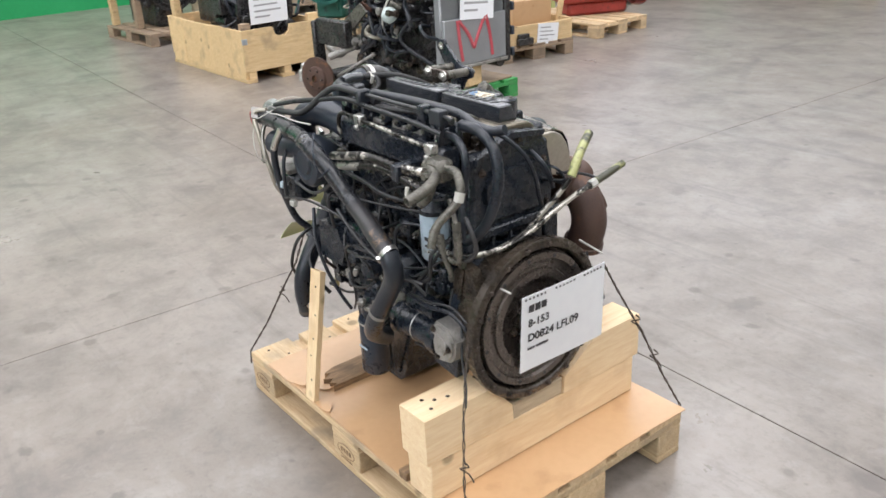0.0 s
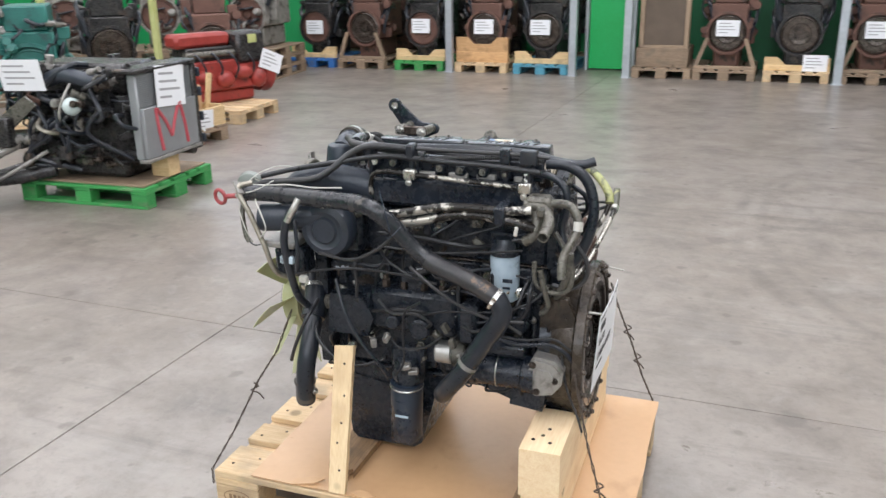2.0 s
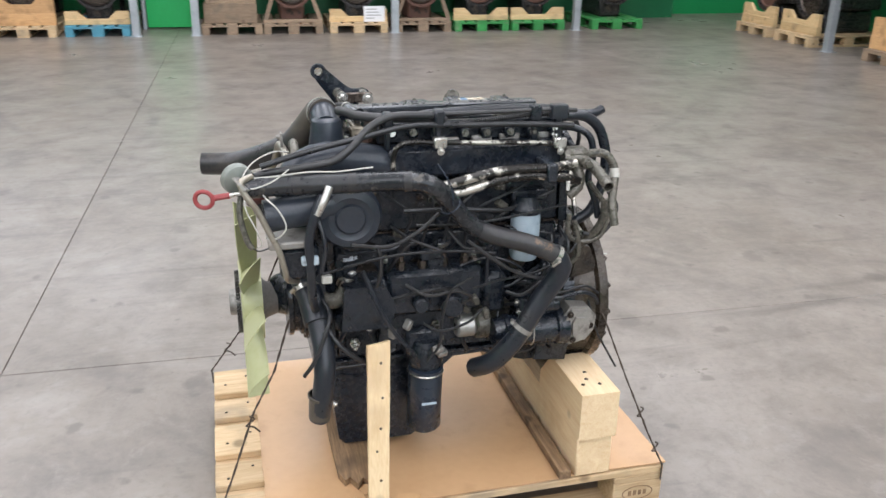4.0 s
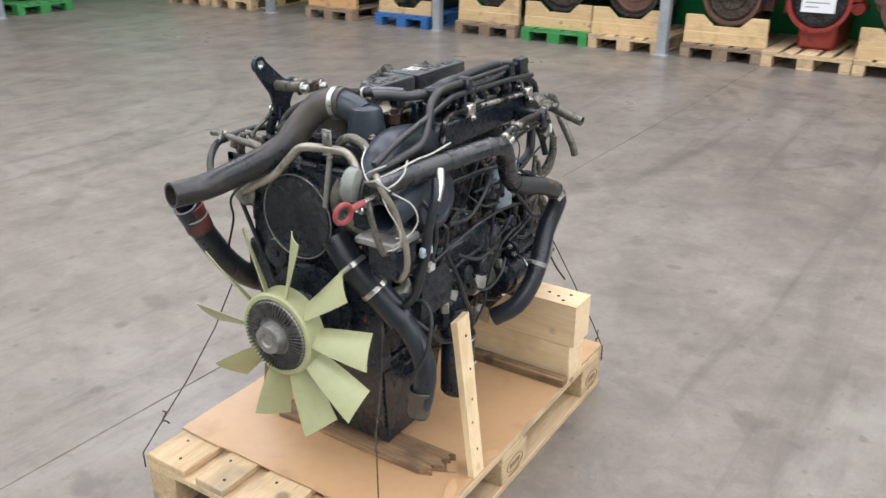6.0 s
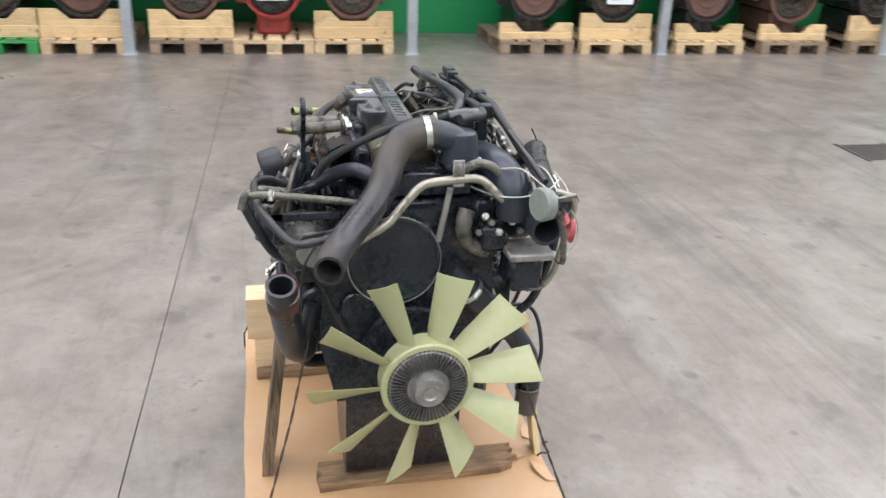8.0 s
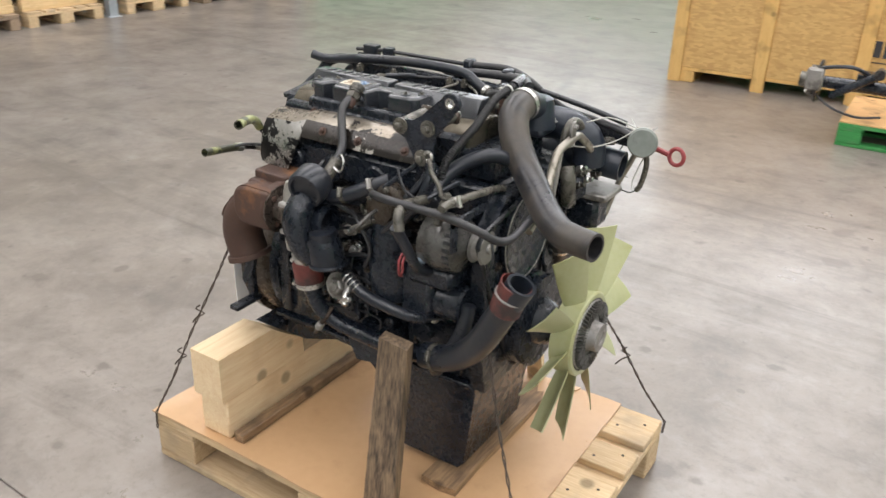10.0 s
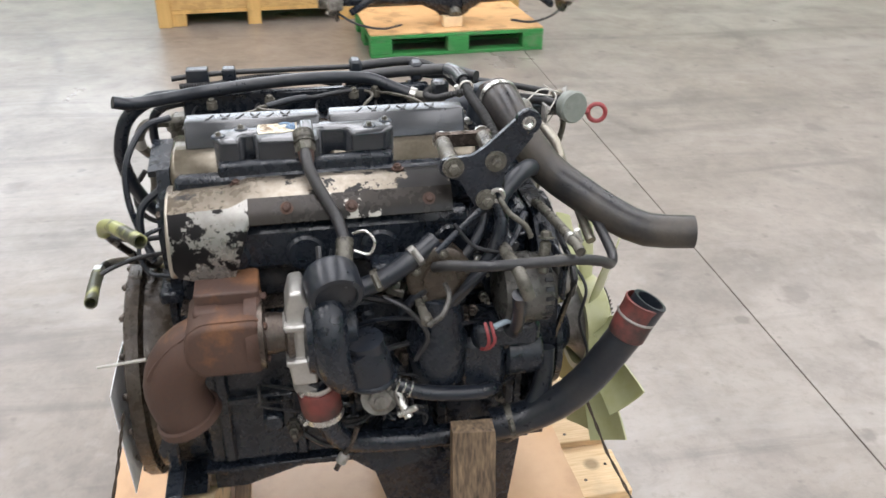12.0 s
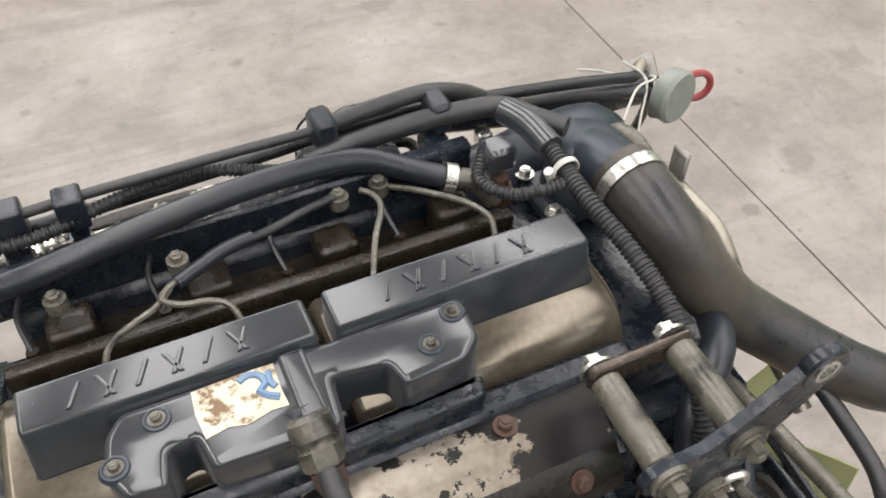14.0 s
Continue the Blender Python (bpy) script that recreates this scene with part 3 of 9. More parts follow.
WORNPIPE = material("worn_steel_pipe", (0.40, 0.38, 0.34), (0.58, 0.55, 0.49), 0.30, 0.7, 120, 14, (0.3, 0.7), 0.15, (0.030, 0.028, 0.026), (0.455, 0.50), 17, 0.1)
GREASY = material("greasy_grey_fitting", (0.085, 0.080, 0.066), (0.17, 0.16, 0.135), 0.48, 0.3, 120, 14, (0.3, 0.7), 0.25, (0.030, 0.028, 0.025), (0.52, 0.66), 25, oily=0.25)
RUST = material("rusty_cast_iron", (0.055, 0.032, 0.026), (0.100, 0.054, 0.038), 0.64, 0.1, 150, 7, (0.3, 0.7), 0.5, (0.26, 0.115, 0.045), (0.56, 0.76), 9, 0.14)
DARKRUST = material("dark_machined_steel", (0.055, 0.043, 0.036), (0.13, 0.105, 0.088), 0.36, 0.6, 150, 9, (0.3, 0.7), 0.3, (0.025, 0.020, 0.017), (0.50, 0.66), 8, oily=0.22)
WIRE = material("black_wire", (0.010, 0.011, 0.013), (0.026, 0.027, 0.03), 0.35, 0.0, 100, 20)
IRONWIRE = material("rusty_tie_wire", (0.05, 0.038, 0.03), (0.09, 0.07, 0.055), 0.6, 0.4, 150, 30)
WHITEWIRE = material("white_sleeve", (0.42, 0.41, 0.37), (0.56, 0.55, 0.51), 0.5, 0.0, 100, 20)
FANGREEN = material("pale_green_nylon", (0.385, 0.395, 0.200), (0.450, 0.462, 0.275), 0.36, 0.0, 60, 5, (0.3, 0.7), 0.05, (0.36, 0.35, 0.15), (0.52, 0.75), 7, 0.08)
REDPLASTIC = material("faded_red_plastic", (0.27, 0.040, 0.045), (0.37, 0.085, 0.085), 0.45)
REDHOSE = material("red_silicone", (0.15, 0.032, 0.027), (0.225, 0.062, 0.052), 0.5, third=(0.04, 0.026, 0.024), third_scale=9, third_cut=(0.44, 0.62))
YELLOWTAPE = material("yellow_green_sleeve", (0.30, 0.31, 0.115), (0.44, 0.44, 0.22), 0.45, third=(0.055, 0.055, 0.035), third_cut=(0.47, 0.56), third_scale=16)
FILTERWHITE = material("pale_blue_tin", (0.36, 0.45, 0.53), (0.46, 0.55, 0.61), 0.33, third=(0.2, 0.23, 0.25), third_scale=22)
FILTERBLUE = material("dark_blue_tin", (0.012, 0.020, 0.034), (0.022, 0.032, 0.048), 0.3, third=(0.06, 0.06, 0.06), third_scale=22)
PAPER = material("white_paper", (0.78, 0.79, 0.82), (0.83, 0.84, 0.86), 0.6, 0.0, 30, 4, bump=0.03)
INK = material("black_print", (0.03, 0.03, 0.035), (0.05, 0.05, 0.055), 0.6)
LABELOLD = material("torn_label", (0.52, 0.47, 0.35), (0.68, 0.63, 0.50), 0.6, third=(0.17, 0.105, 0.055), third_cut=(0.50, 0.58), third_scale=45)
LABELBLUE = material("faded_blue_print", (0.10, 0.19, 0.33), (0.20, 0.28, 0.38), 0.6)
VALLEY = material("oil_soaked_casting", (0.010, 0.008, 0.006), (0.026, 0.019, 0.013), 0.40, 0.1, 120, 9, (0.3, 0.7), 0.35, (0.085, 0.060, 0.036), (0.62, 0.80), 9, 0.12, oily=0.25, lumps=0.10)
PINE = wood("pale_pine", (0.87, 0.69, 0.45), (0.76, 0.54, 0.31), (0.64, 0.44, 0.25), 0.06, "Y")
GREYPINE = wood("greyed_pine", (0.52, 0.42, 0.29), (0.36, 0.28, 0.19), (0.24, 0.19, 0.14), 0.05, "Y")
PINEZ = wood("pale_pine_upright", (0.86, 0.68, 0.43), (0.72, 0.52, 0.29), (0.58, 0.41, 0.24), 0.06, "Z")
OLDZ = wood("dirty_brown_post", (0.26, 0.18, 0.11), (0.030, 0.022, 0.017), (0.020, 0.016, 0.013), 0.05, "Z")
OLDY = wood("dirty_batten", (0.34, 0.215, 0.115), (0.13, 0.080, 0.046), (0.045, 0.030, 0.021), 0.12, "Y")
PALLETWOOD = wood("pallet_pine", (0.66, 0.50, 0.31), (0.48, 0.33, 0.18), (0.30, 0.24, 0.17), 0.14, "X")
PALLETOLD = wood("weathered_pallet", (0.34, 0.25, 0.17), (0.21, 0.145, 0.095), (0.16, 0.13, 0.10), 0.2, "X")
PALLETGREEN = wood("green_painted_pallet", (0.045, 0.30, 0.075), (0.03, 0.21, 0.055), (0.16, 0.2, 0.12), 0.12, "X", False)
PALLETBLUE = wood("blue_painted_pallet", (0.03, 0.16, 0.46), (0.025, 0.11, 0.32), (0.1, 0.13, 0.2), 0.12, "X", False)
PALLETTEAL = wood("light_blue_painted_pallet", (0.09, 0.33, 0.44), (0.07, 0.24, 0.33), (0.16, 0.2, 0.22), 0.12, "X", False)
BOXWOOD = wood("box_board", (0.70, 0.52, 0.29), (0.55, 0.37, 0.18), (0.36, 0.26, 0.15), 0.12, "X")
CARDBOARD = material("brown_cardboard", (0.50, 0.305, 0.155), (0.57, 0.358, 0.192), 0.34, 0.0, 40, 3, (0.3, 0.7), 0.03, (0.36, 0.21, 0.10), (0.56, 0.78), 5, 0.08, spec=0.8)
STRANDBOARD = osb()
CRATEWOOD = wood("crate_frame", (0.74, 0.48, 0.18), (0.62, 0.37, 0.12), None, 0.05, "Z")
PLYWOOD = wood("plywood_face", (0.74, 0.46, 0.22), (0.62, 0.36, 0.16), None, 0.06, "X")
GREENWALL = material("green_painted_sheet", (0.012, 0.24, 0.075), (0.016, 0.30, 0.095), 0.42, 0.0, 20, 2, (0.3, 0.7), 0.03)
# the wall green again, with the racking's shade put into the colour
SHADEDGREEN = material("shaded_green_sheet", (0.008, 0.12, 0.045), (0.010, 0.15, 0.055), 0.5, 0.0, 20, 2, bump=0.03)
GREENDOOR = material("bright_green_door", (0.015, 0.42, 0.10), (0.02, 0.48, 0.13), 0.4, 0.0, 20, 2, bump=0.02)
WALLGREY = material("pale_wall_panel", (0.56, 0.545, 0.505), (0.64, 0.625, 0.58), 0.6, 0.0, 20, 1)
POST = material("galvanised_post", (0.36, 0.39, 0.42), (0.48, 0.51, 0.54), 0.4, 0.5, 40, 5)
STOREDARK = material("stored_engine_black", (0.012, 0.012, 0.014), (0.045, 0.042, 0.040), 0.5, 0.1, 60, 9, third=(0.13, 0.09, 0.07), third_scale=8, third_cut=(0.58, 0.75), oily=0.2)
STORERUST = material("stored_engine_brown", (0.11, 0.055, 0.042), (0.19, 0.10, 0.075), 0.65, 0.2, 60, 7, third=(0.04, 0.035, 0.03), third_scale=8, third_cut=(0.55, 0.7))
STOREGREY = material("stored_engine_grey", (0.20, 0.19, 0.17), (0.36, 0.34, 0.31), 0.5, 0.2, 60, 7, third=(0.05, 0.042, 0.036), third_scale=8, third_cut=(0.52, 0.66))
STORERED = material("stored_engine_red", (0.24, 0.026, 0.022), (0.36, 0.05, 0.038), 0.45, 0.0, 60, 7, third=(0.07, 0.03, 0.025), third_scale=9, third_cut=(0.58, 0.72))
STORETEAL = material("stored_engine_teal", (0.018, 0.11, 0.095), (0.03, 0.18, 0.15), 0.45, 0.0, 60, 7, third=(0.03, 0.05, 0.05), third_scale=9, third_cut=(0.58, 0.72))
RADIATOR = material("grey_radiator_fins", (0.24, 0.25, 0.26), (0.33, 0.34, 0.35), 0.5, 0.4, 200, 5)
RADMESH = material("rusty_radiator_core", (0.10, 0.075, 0.055), (0.16, 0.12, 0.09), 0.7, 0.2, 260, 5)
SPRAYRED = material("red_spray_paint", (0.44, 0.05, 0.07), (0.50, 0.10, 0.12), 0.55, bump=0.0)
PALECAP = material("pale_plastic_cap", (0.42, 0.50, 0.49), (0.50, 0.57, 0.55), 0.45)
PALEGREY = material("pale_grey_cap", (0.17, 0.19, 0.17), (0.25, 0.27, 0.245), 0.45, third=(0.16, 0.16, 0.15), third_cut=(0.58, 0.7), third_scale=40)
GRATE = material("drain_grate_iron", (0.05, 0.045, 0.04), (0.09, 0.08, 0.07), 0.6, 0.4)

# ---- the hall ----
floor = thing("floor", (0, 0, 0), "worn grey concrete slab floor with saw-cut joints and scuffs", "floor", kind="structure", m=HALL)
JU, JV = -1.372, 0.755
for u0, u1 in ((-12.0, JU - 0.002), (JU + 0.002, 9.0)):
    for v0, v1 in ((-14.5, JV - 0.002), (JV + 0.002, 12.0)):
        part("slab", Shape().box(u0, u1, v0, v1, -0.15, 0.0, 0.0015), FLOOR, floor)
part("joint_filler", Shape().box(-12.0, 9.0, -14.5, 12.0, -0.17, -0.006, 0.001), JOINT, floor)


def wall(name, u0, u1, v0, v1, label, band=None):
    w = thing(name, (0, 0, 0), label, "wall", kind="structure", m=HALL)
    part("lower_sheet", Shape().box(u0, u1, v0, v1, -0.1, 2.6, 0.002), GREENWALL, w, "green painted metal sheet")
    if not band:
        part("upper_sheet", Shape().box(u0, u1, v0, v1, 2.6, ROOF, 0.002), WALLGREY, w, "pale beige panel")
        return w
    b0, b1, z0, z1 = band
    for box in ((u0, u1, 2.6, z0), (u0, u1, z1, ROOF), (u0, b0, z0, z1), (b1, u1, z0, z1)):
        part("upper_sheet", Shape().box(box[0], box[1], v0, v1, box[2], box[3], 0.002), WALLGREY, w, "pale beige panel")
    n = int((b1 - b0) / 1.6)
    for k in range(1, n):
        x = b0 + (b1 - b0) * k / n
        part("window_post", Shape().box(x - 0.04, x + 0.04, v0 + 0.02, v1 - 0.02, z0, z1, 0.004), POST, w)
    return w


wall("wall_north", -12.3, 9.3, 11.7, 12.0, "green painted hall wall behind the racking", NORTHBAND)
wall("wall_south", -12.3, 9.3, -14.8, -14.5, "green painted hall wall beyond the crate", SOUTHBAND)
wall("wall_east", 8.9, 9.2, -14.5, 11.7, "green painted hall wall behind the racking")
wall("wall_west", -12.2, -11.9, -14.5, 11.7, "green painted hall wall beyond the pallets")
roof = Shape()
edges = [-12.3] + [e for u, w in SKYLIGHTS for e in (u - w / 2, u + w / 2)] + [9.3]
for a, b in zip(edges[::2], edges[1::2]):
    roof.box(a, b, -14.8, 12.0, ROOF, ROOF + 0.2, 0.002)
for u, w in SKYLIGHTS:
    roof.box(u - w / 2, u + w / 2, -14.8, -12.5, ROOF, ROOF + 0.2, 0.002)
    roof.box(u - w / 2, u + w / 2, 10.0, 12.0, ROOF, ROOF + 0.2, 0.002)
solid("ceiling", roof, WALLGREY, (0, 0, 0), "pale beige roof sheets with long skylight openings", "ceiling", kind="structure", m=HALL)

# ---- pallets ----
def make_pallet(name, mat, label, group=""):
    """A 1.2 x 0.8 m four-way pallet, long side along x, base at the origin."""
    p = thing(name, (0, 0, 0), label, "pallet", group)
    half = {145: Shape().box(-0.6, 0.6, -0.0725, 0.0725, 0, 0.022, 0.003), 100: Shape().box(-0.6, 0.6, -0.05, 0.05, 0, 0.022, 0.003)}
    meshes = {k: s.mesh("board") for k, s in half.items()}
    cross = Shape().box(-0.0725, 0.0725, -0.4, 0.4, 0, 0.022, 0.003).mesh("stringer_board")
    blocks = {w: Shape().box(-0.0725, 0.0725, -w / 2000, w / 2000, 0, 0.078, 0.004).mesh("block") for w in (145, 100)}
    for me in (*meshes.values(), cross, *blocks.values()):
        me.materials.append(mat)

    def put(n, me, x, y, z):
        ob = new(n, me)
        ob.parent, ob.location = p, (x, y, z)
        ORIGIN[ob] = Vector((0, 0, 0))
        return ob

    for y, w in ((-0.3275, 145), (-0.164, 100), (0, 145), (0.164, 100), (0.3275, 145)):
        put("deck_board", meshes[w], 0, y, 0.122)
    for x in (-0.5275, 0, 0.5275):
        put("stringer_board", cross, x, 0, 0.100)
        for y, w in ((-0.35, 100), (0, 145), (0.35, 100)):
            put("block", blocks[w], x, y, 0.022)
    for y, w in ((-0.35, 100), (0, 145), (0.35, 100)):
        put("bottom_board", meshes[w], 0, y, 0)
    return p


PALLET_KINDS = {
    "natural": make_pallet("pallet", PALLETWOOD, "natural pine pallet under a stored engine", "pallets along the racking"),
    "brown": make_pallet("pallet", PALLETOLD, "weathered brown wooden pallet under a stored engine", "pallets along the racking"),
    "green": make_pallet("pallet", PALLETGREEN, "green painted wooden pallet under a stored engine", "pallets along the racking"),
    "blue": make_pallet("pallet", PALLETBLUE, "blue painted wooden pallet under a stored engine", "pallets along the racking"),
    "teal": make_pallet("pallet", PALLETTEAL, "light blue painted wooden pallet under a stored engine", "pallets along the racking"),
}
USED = set()


def lay(masters, key, m):
    """The first use moves the master itself, later ones copy it."""
    if (id(masters), key) in USED:
        return copy_thing(masters[key], m)
    USED.add((id(masters), key))
    masters[key].matrix_basis = m @ Matrix.Diagonal((*masters[key].scale, 1))
    return masters[key]


def pallet_at(kind, m):
    return lay(PALLET_KINDS, kind, m)


# ---- stored engines, seen from the flywheel end ----
def make_stored_engine(mat, wheel, label, seed, big=1.0):
    """Flywheel end at y = 0 facing -y, sitting low between cradle timbers; z = 0 is the pallet's deck."""
    rnd = random.Random(seed)
    e = thing("stored_engine", (0, 0, 0), label, "engine", "engines stored along the racking")
    zc = 0.46 * big
    part("flywheel_housing", Shape().lathe((0, 0.16, zc), (0, -1, 0), [(0, 0.20), (0.02, 0.262), (0.07, 0.268), (0.075, 0.285), (0.10, 0.285), (0.102, 0.25), (0.06, 0.245)], 32, False), mat, e)
    part("flywheel", Shape().lathe((0, 0.14, zc), (0, -1, 0), [(0, 0.235), (0.05, 0.238), (0.06, 0.215), (0.045, 0.205), (0.045, 0.14), (0.055, 0.13), (0.05, 0.09), (0.02, 0.085), (0.02, 0.05), (0.045, 0.045), (0.045, 0.002)], 32, False), wheel, e)
    bolts = Shape()
    for k in range(14):
        a = 2 * math.pi * k / 14
        bolts.bolt((0.272 * math.cos(a), 0.06, zc + 0.272 * math.sin(a)), (0, -1, 0), 0.008, washer=False)
    for k in range(8):
        a = 2 * math.pi * k / 8
        bolts.bolt((0.11 * math.cos(a), 0.095, zc + 0.11 * math.sin(a)), (0, -1, 0), 0.009, washer=False)
    tagged(part("bolt_head", bolts, wheel, e), kind="stuff")
    part("cylinder_block", Shape().box(-0.24, 0.24, 0.16, 1.0, zc - 0.16, zc + 0.38, 0.02), mat, e)
    part("oil_pan", Shape().box(-0.17, 0.17, 0.2, 0.95, 0.0, zc - 0.16, 0.03), mat, e)
    part("cylinder_head", Shape().box(-0.2, 0.2, 0.2, 0.98, zc + 0.38, zc + 0.62, 0.015), mat, e)
    for side in (-1, 1):
        for _ in range(7):
            s = Shape()
            x, y, z = side * rnd.uniform(0.24, 0.33), rnd.uniform(0.16, 0.5), zc + rnd.uniform(-0.12, 0.5)
            if rnd.random() < 0.5:
                s.rod((x, y, z), (x, y + rnd.uniform(0.08, 0.25), z), rnd.uniform(0.03, 0.07), seg=14, c=0.006)
            else:
                w, h = rnd.uniform(0.03, 0.07), rnd.uniform(0.03, 0.1)
                s.box(x - w, x + w, y, y + rnd.uniform(0.05, 0.2), z - h, z + h, 0.008)
            part("side_unit", s, mat, e)
        for _ in range(3):
            h = Shape()
            x, z = side * rnd.uniform(0.2, 0.33), zc + rnd.uniform(0.2, 0.55)
            h.tube([(x, 0.6, z), (x + side * 0.05, 0.35, z + 0.03), (x + side * 0.04, 0.2, z - 0.1), (x - side * 0.02, 0.18, z - rnd.uniform(0.15, 0.4))], rnd.uniform(0.012, 0.025), 8, 0.03)
            part("hose", h, RUBBER, e)
    return e


def dress(e, seed, zc, mats):
    """Hangs pipes, covers and small units on the free end of a stored engine."""
    rnd = random.Random(seed)
    for _ in range(34):
        px, py, pz = rnd.uniform(-0.30, 0.30), rnd.uniform(0.02, 0.35), zc + rnd.uniform(-0.2, 0.62)
        q = rnd.random()
        if q < 0.45:
            r = rnd.uniform(0.02, 0.06)
            part("unit", Shape().lathe((px, py, pz), rnd.choice(((1, 0, 0), (0, -1, 0.2), (0, 0, 1))), [(0, r), (0.05, r), (0.055, r * 0.75), (0.10, r * 0.7)], 12), rnd.choice(mats), e)
        elif q < 0.7:
            w = [rnd.uniform(0.02, 0.06) for _ in range(3)]
            part("cover", Shape().box(px - w[0], px + w[0], py - w[1], py + w[1], pz - w[2], pz + w[2], 0.01), rnd.choice(mats), e)
        else:
            dx, dz = rnd.uniform(-0.25, 0.25), rnd.uniform(-0.3, 0.1)
            part("pipe", Shape().tube([(px, py + 0.1, pz), (px + dx * 0.3, py - 0.06, pz), (px + dx, py - 0.04, pz + dz), (px + dx, py + 0.08, pz + dz)], rnd.choice((0.008, 0.014, 0.02)), 7, 0.03), rnd.choice((RUBBER, RUBBER, mats[0])), e)


ENGINE_KINDS = {
    "black": make_stored_engine(STOREDARK, DARKRUST, "black truck engine standing in a timber cradle on a pallet", 3),
    "brown": make_stored_engine(STOREDARK, STORERUST, "black truck engine with rusty brown flywheel in a timber cradle", 5),
    "rust": make_stored_engine(STORERUST, DARKRUST, "rusty brown truck engine standing on a pallet", 8),
    "red": make_stored_engine(STORERED, STOREDARK, "dark truck engine with red lower frame on a pallet", 11),
}


def make_cradle(mat, depth, kind, label):
    """A board standing across the pallet with a hollow cut for the flywheel housing."""
    c = thing("timber_cradle", (0, 0, 0), label, "timber cradle", "timber cradles of the stored engines")
    if kind == "board":
        s = Shape()
        h, w = depth, 0.40
        poly = [(-w, 0), (w, 0), (w, h), (0.24, h), (0.13, h - 0.10), (-0.13, h - 0.10), (-0.24, h), (-w, h)]
        s.prism(poly, (0, 0.09, 0), (1, 0, 0), (0, 0, 1), 0.05)
        part("upper_board", s, mat, c)
        part("lower_board", Shape().box(-w - 0.004, w + 0.004, 0.03, 0.1, 0.0, h * 0.42, 0.004), mat, c)
    else:
        for side in (-1, 1):
            part("strut", Shape().prism([(side * 0.40, 0), (side * 0.34, 0), (side * 0.22, 0.36), (side * 0.27, 0.36)], (0, 0.06, 0.04), (1, 0, 0), (0, 0, 1), 0.05), mat, c)
        part("foot_board", Shape().box(-0.40, 0.40, 0.0, 0.09, 0.0, 0.04, 0.004), mat, c)
    return c


CRADLE_KINDS = {
    "board": make_cradle(BOXWOOD, 0.27, "board", "pale sawn timber cradle with a hollow for the flywheel"),
    "low": make_cradle(BOXWOOD, 0.17, "board", "low pale timber cradle with a hollow for the flywheel"),
    "strut": make_cradle(PALLETOLD, 0.3, "strut", "brown timber cradle with two slanted struts"),
    "box": make_cradle(wood("orange_box_board", (0.62, 0.38, 0.18), (0.48, 0.27, 0.12), None, 0.1, "X"), 0.36, "board", "orange-brown timber cradle board with a hollow"),
}


def make_sheet(w, h, rows):
    s = thing("paper_sign", (0, 0, 0), "white paper sign with black print on a stored engine", "paper sign", "paper signs on stored engines")
    part("sheet", Shape().box(-w / 2, w / 2, -0.0015, 0.0015, 0, h, 0.0005), PAPER, s)
    for k in range(rows):
        z = h * (0.8 - 0.19 * k)
        part("print_line", Shape().box(-w * 0.38, w * (-0.38 + (0.5, 0.62, 0.7, 0.4)[k % 4]), -0.0027, -0.0012, z - 0.006, z + 0.006, 0.0003), PRINTGREY, s)
    return s


SHEET_KINDS = {"a4": make_sheet(0.297, 0.21, 4)}


def store(u, v, turn, pallet, engine, cradle, sheet=None, deep=0.0):
    """One slot of the racking: pallet, cradle, engine and sign; turn 0 faces -v, 90 faces -u."""
    base = HALL @ pose(u, v, 0, 0, 0, turn)
    pallet_at(pallet, base @ pose(0, 0.6, 0, 0, 0, 90))
    if cradle:
        lay(CRADLE_KINDS, cradle, base @ pose(0, 0.05, 0.144))
    if engine:
        lay(ENGINE_KINDS, engine, base @ pose(0, 0.12 + deep, 0.144))
    if sheet:
        lay(SHEET_KINDS, "a4", base @ pose(sheet[0], 0.172 if sheet[1] > 0.2 else 0.074, 0.144 + sheet[1], 0, 0, sheet[2]))


def uv(x, y):
    q = HALL.inverted() @ Vector((x, y, 0))
    return q.x, q.y


NORTH = 9.8
for x, pal, eng, cra, she in (
        (-5.79, "blue", "brown", "low", (0.0, 0.36, 1)), (-4.92, "brown", "rust", "strut", None), (-3.93, "green", "brown", "low", (-0.02, 0.40, -1)),
        (-2.94, "natural", "rust", "box", (0.0, 0.40, 1)), (-2.03, "teal", "black", "low", (-0.05, 0.40, -2)),
        (0.50, "brown", "rust", "strut", (0.0, 0.42, 0)), (1.40, "natural", "black", "low", (0.22, 0.0, 2)), (2.31, "brown", "rust", "strut", (0.0, 0.42, 1)),
        (3.17, "green", "brown", "low", (0.02, 0.44, 0)), (4.02, "green", "brown", "low", (0.03, 0.33, -2)), (5.25, "green", "black", None, None)):
    u = uv(x, NORTH)[0]
    store(u, NORTH, 0, pal, eng, cra, she)
for x in (-5.79, -4.92, -3.93, -2.94, -2.03):      # a second row stands behind
    store(uv(x, NORTH)[0], NORTH + 1.25, 0, "brown", "rust" if x < -4 else "black", None)
EAST = 6.68
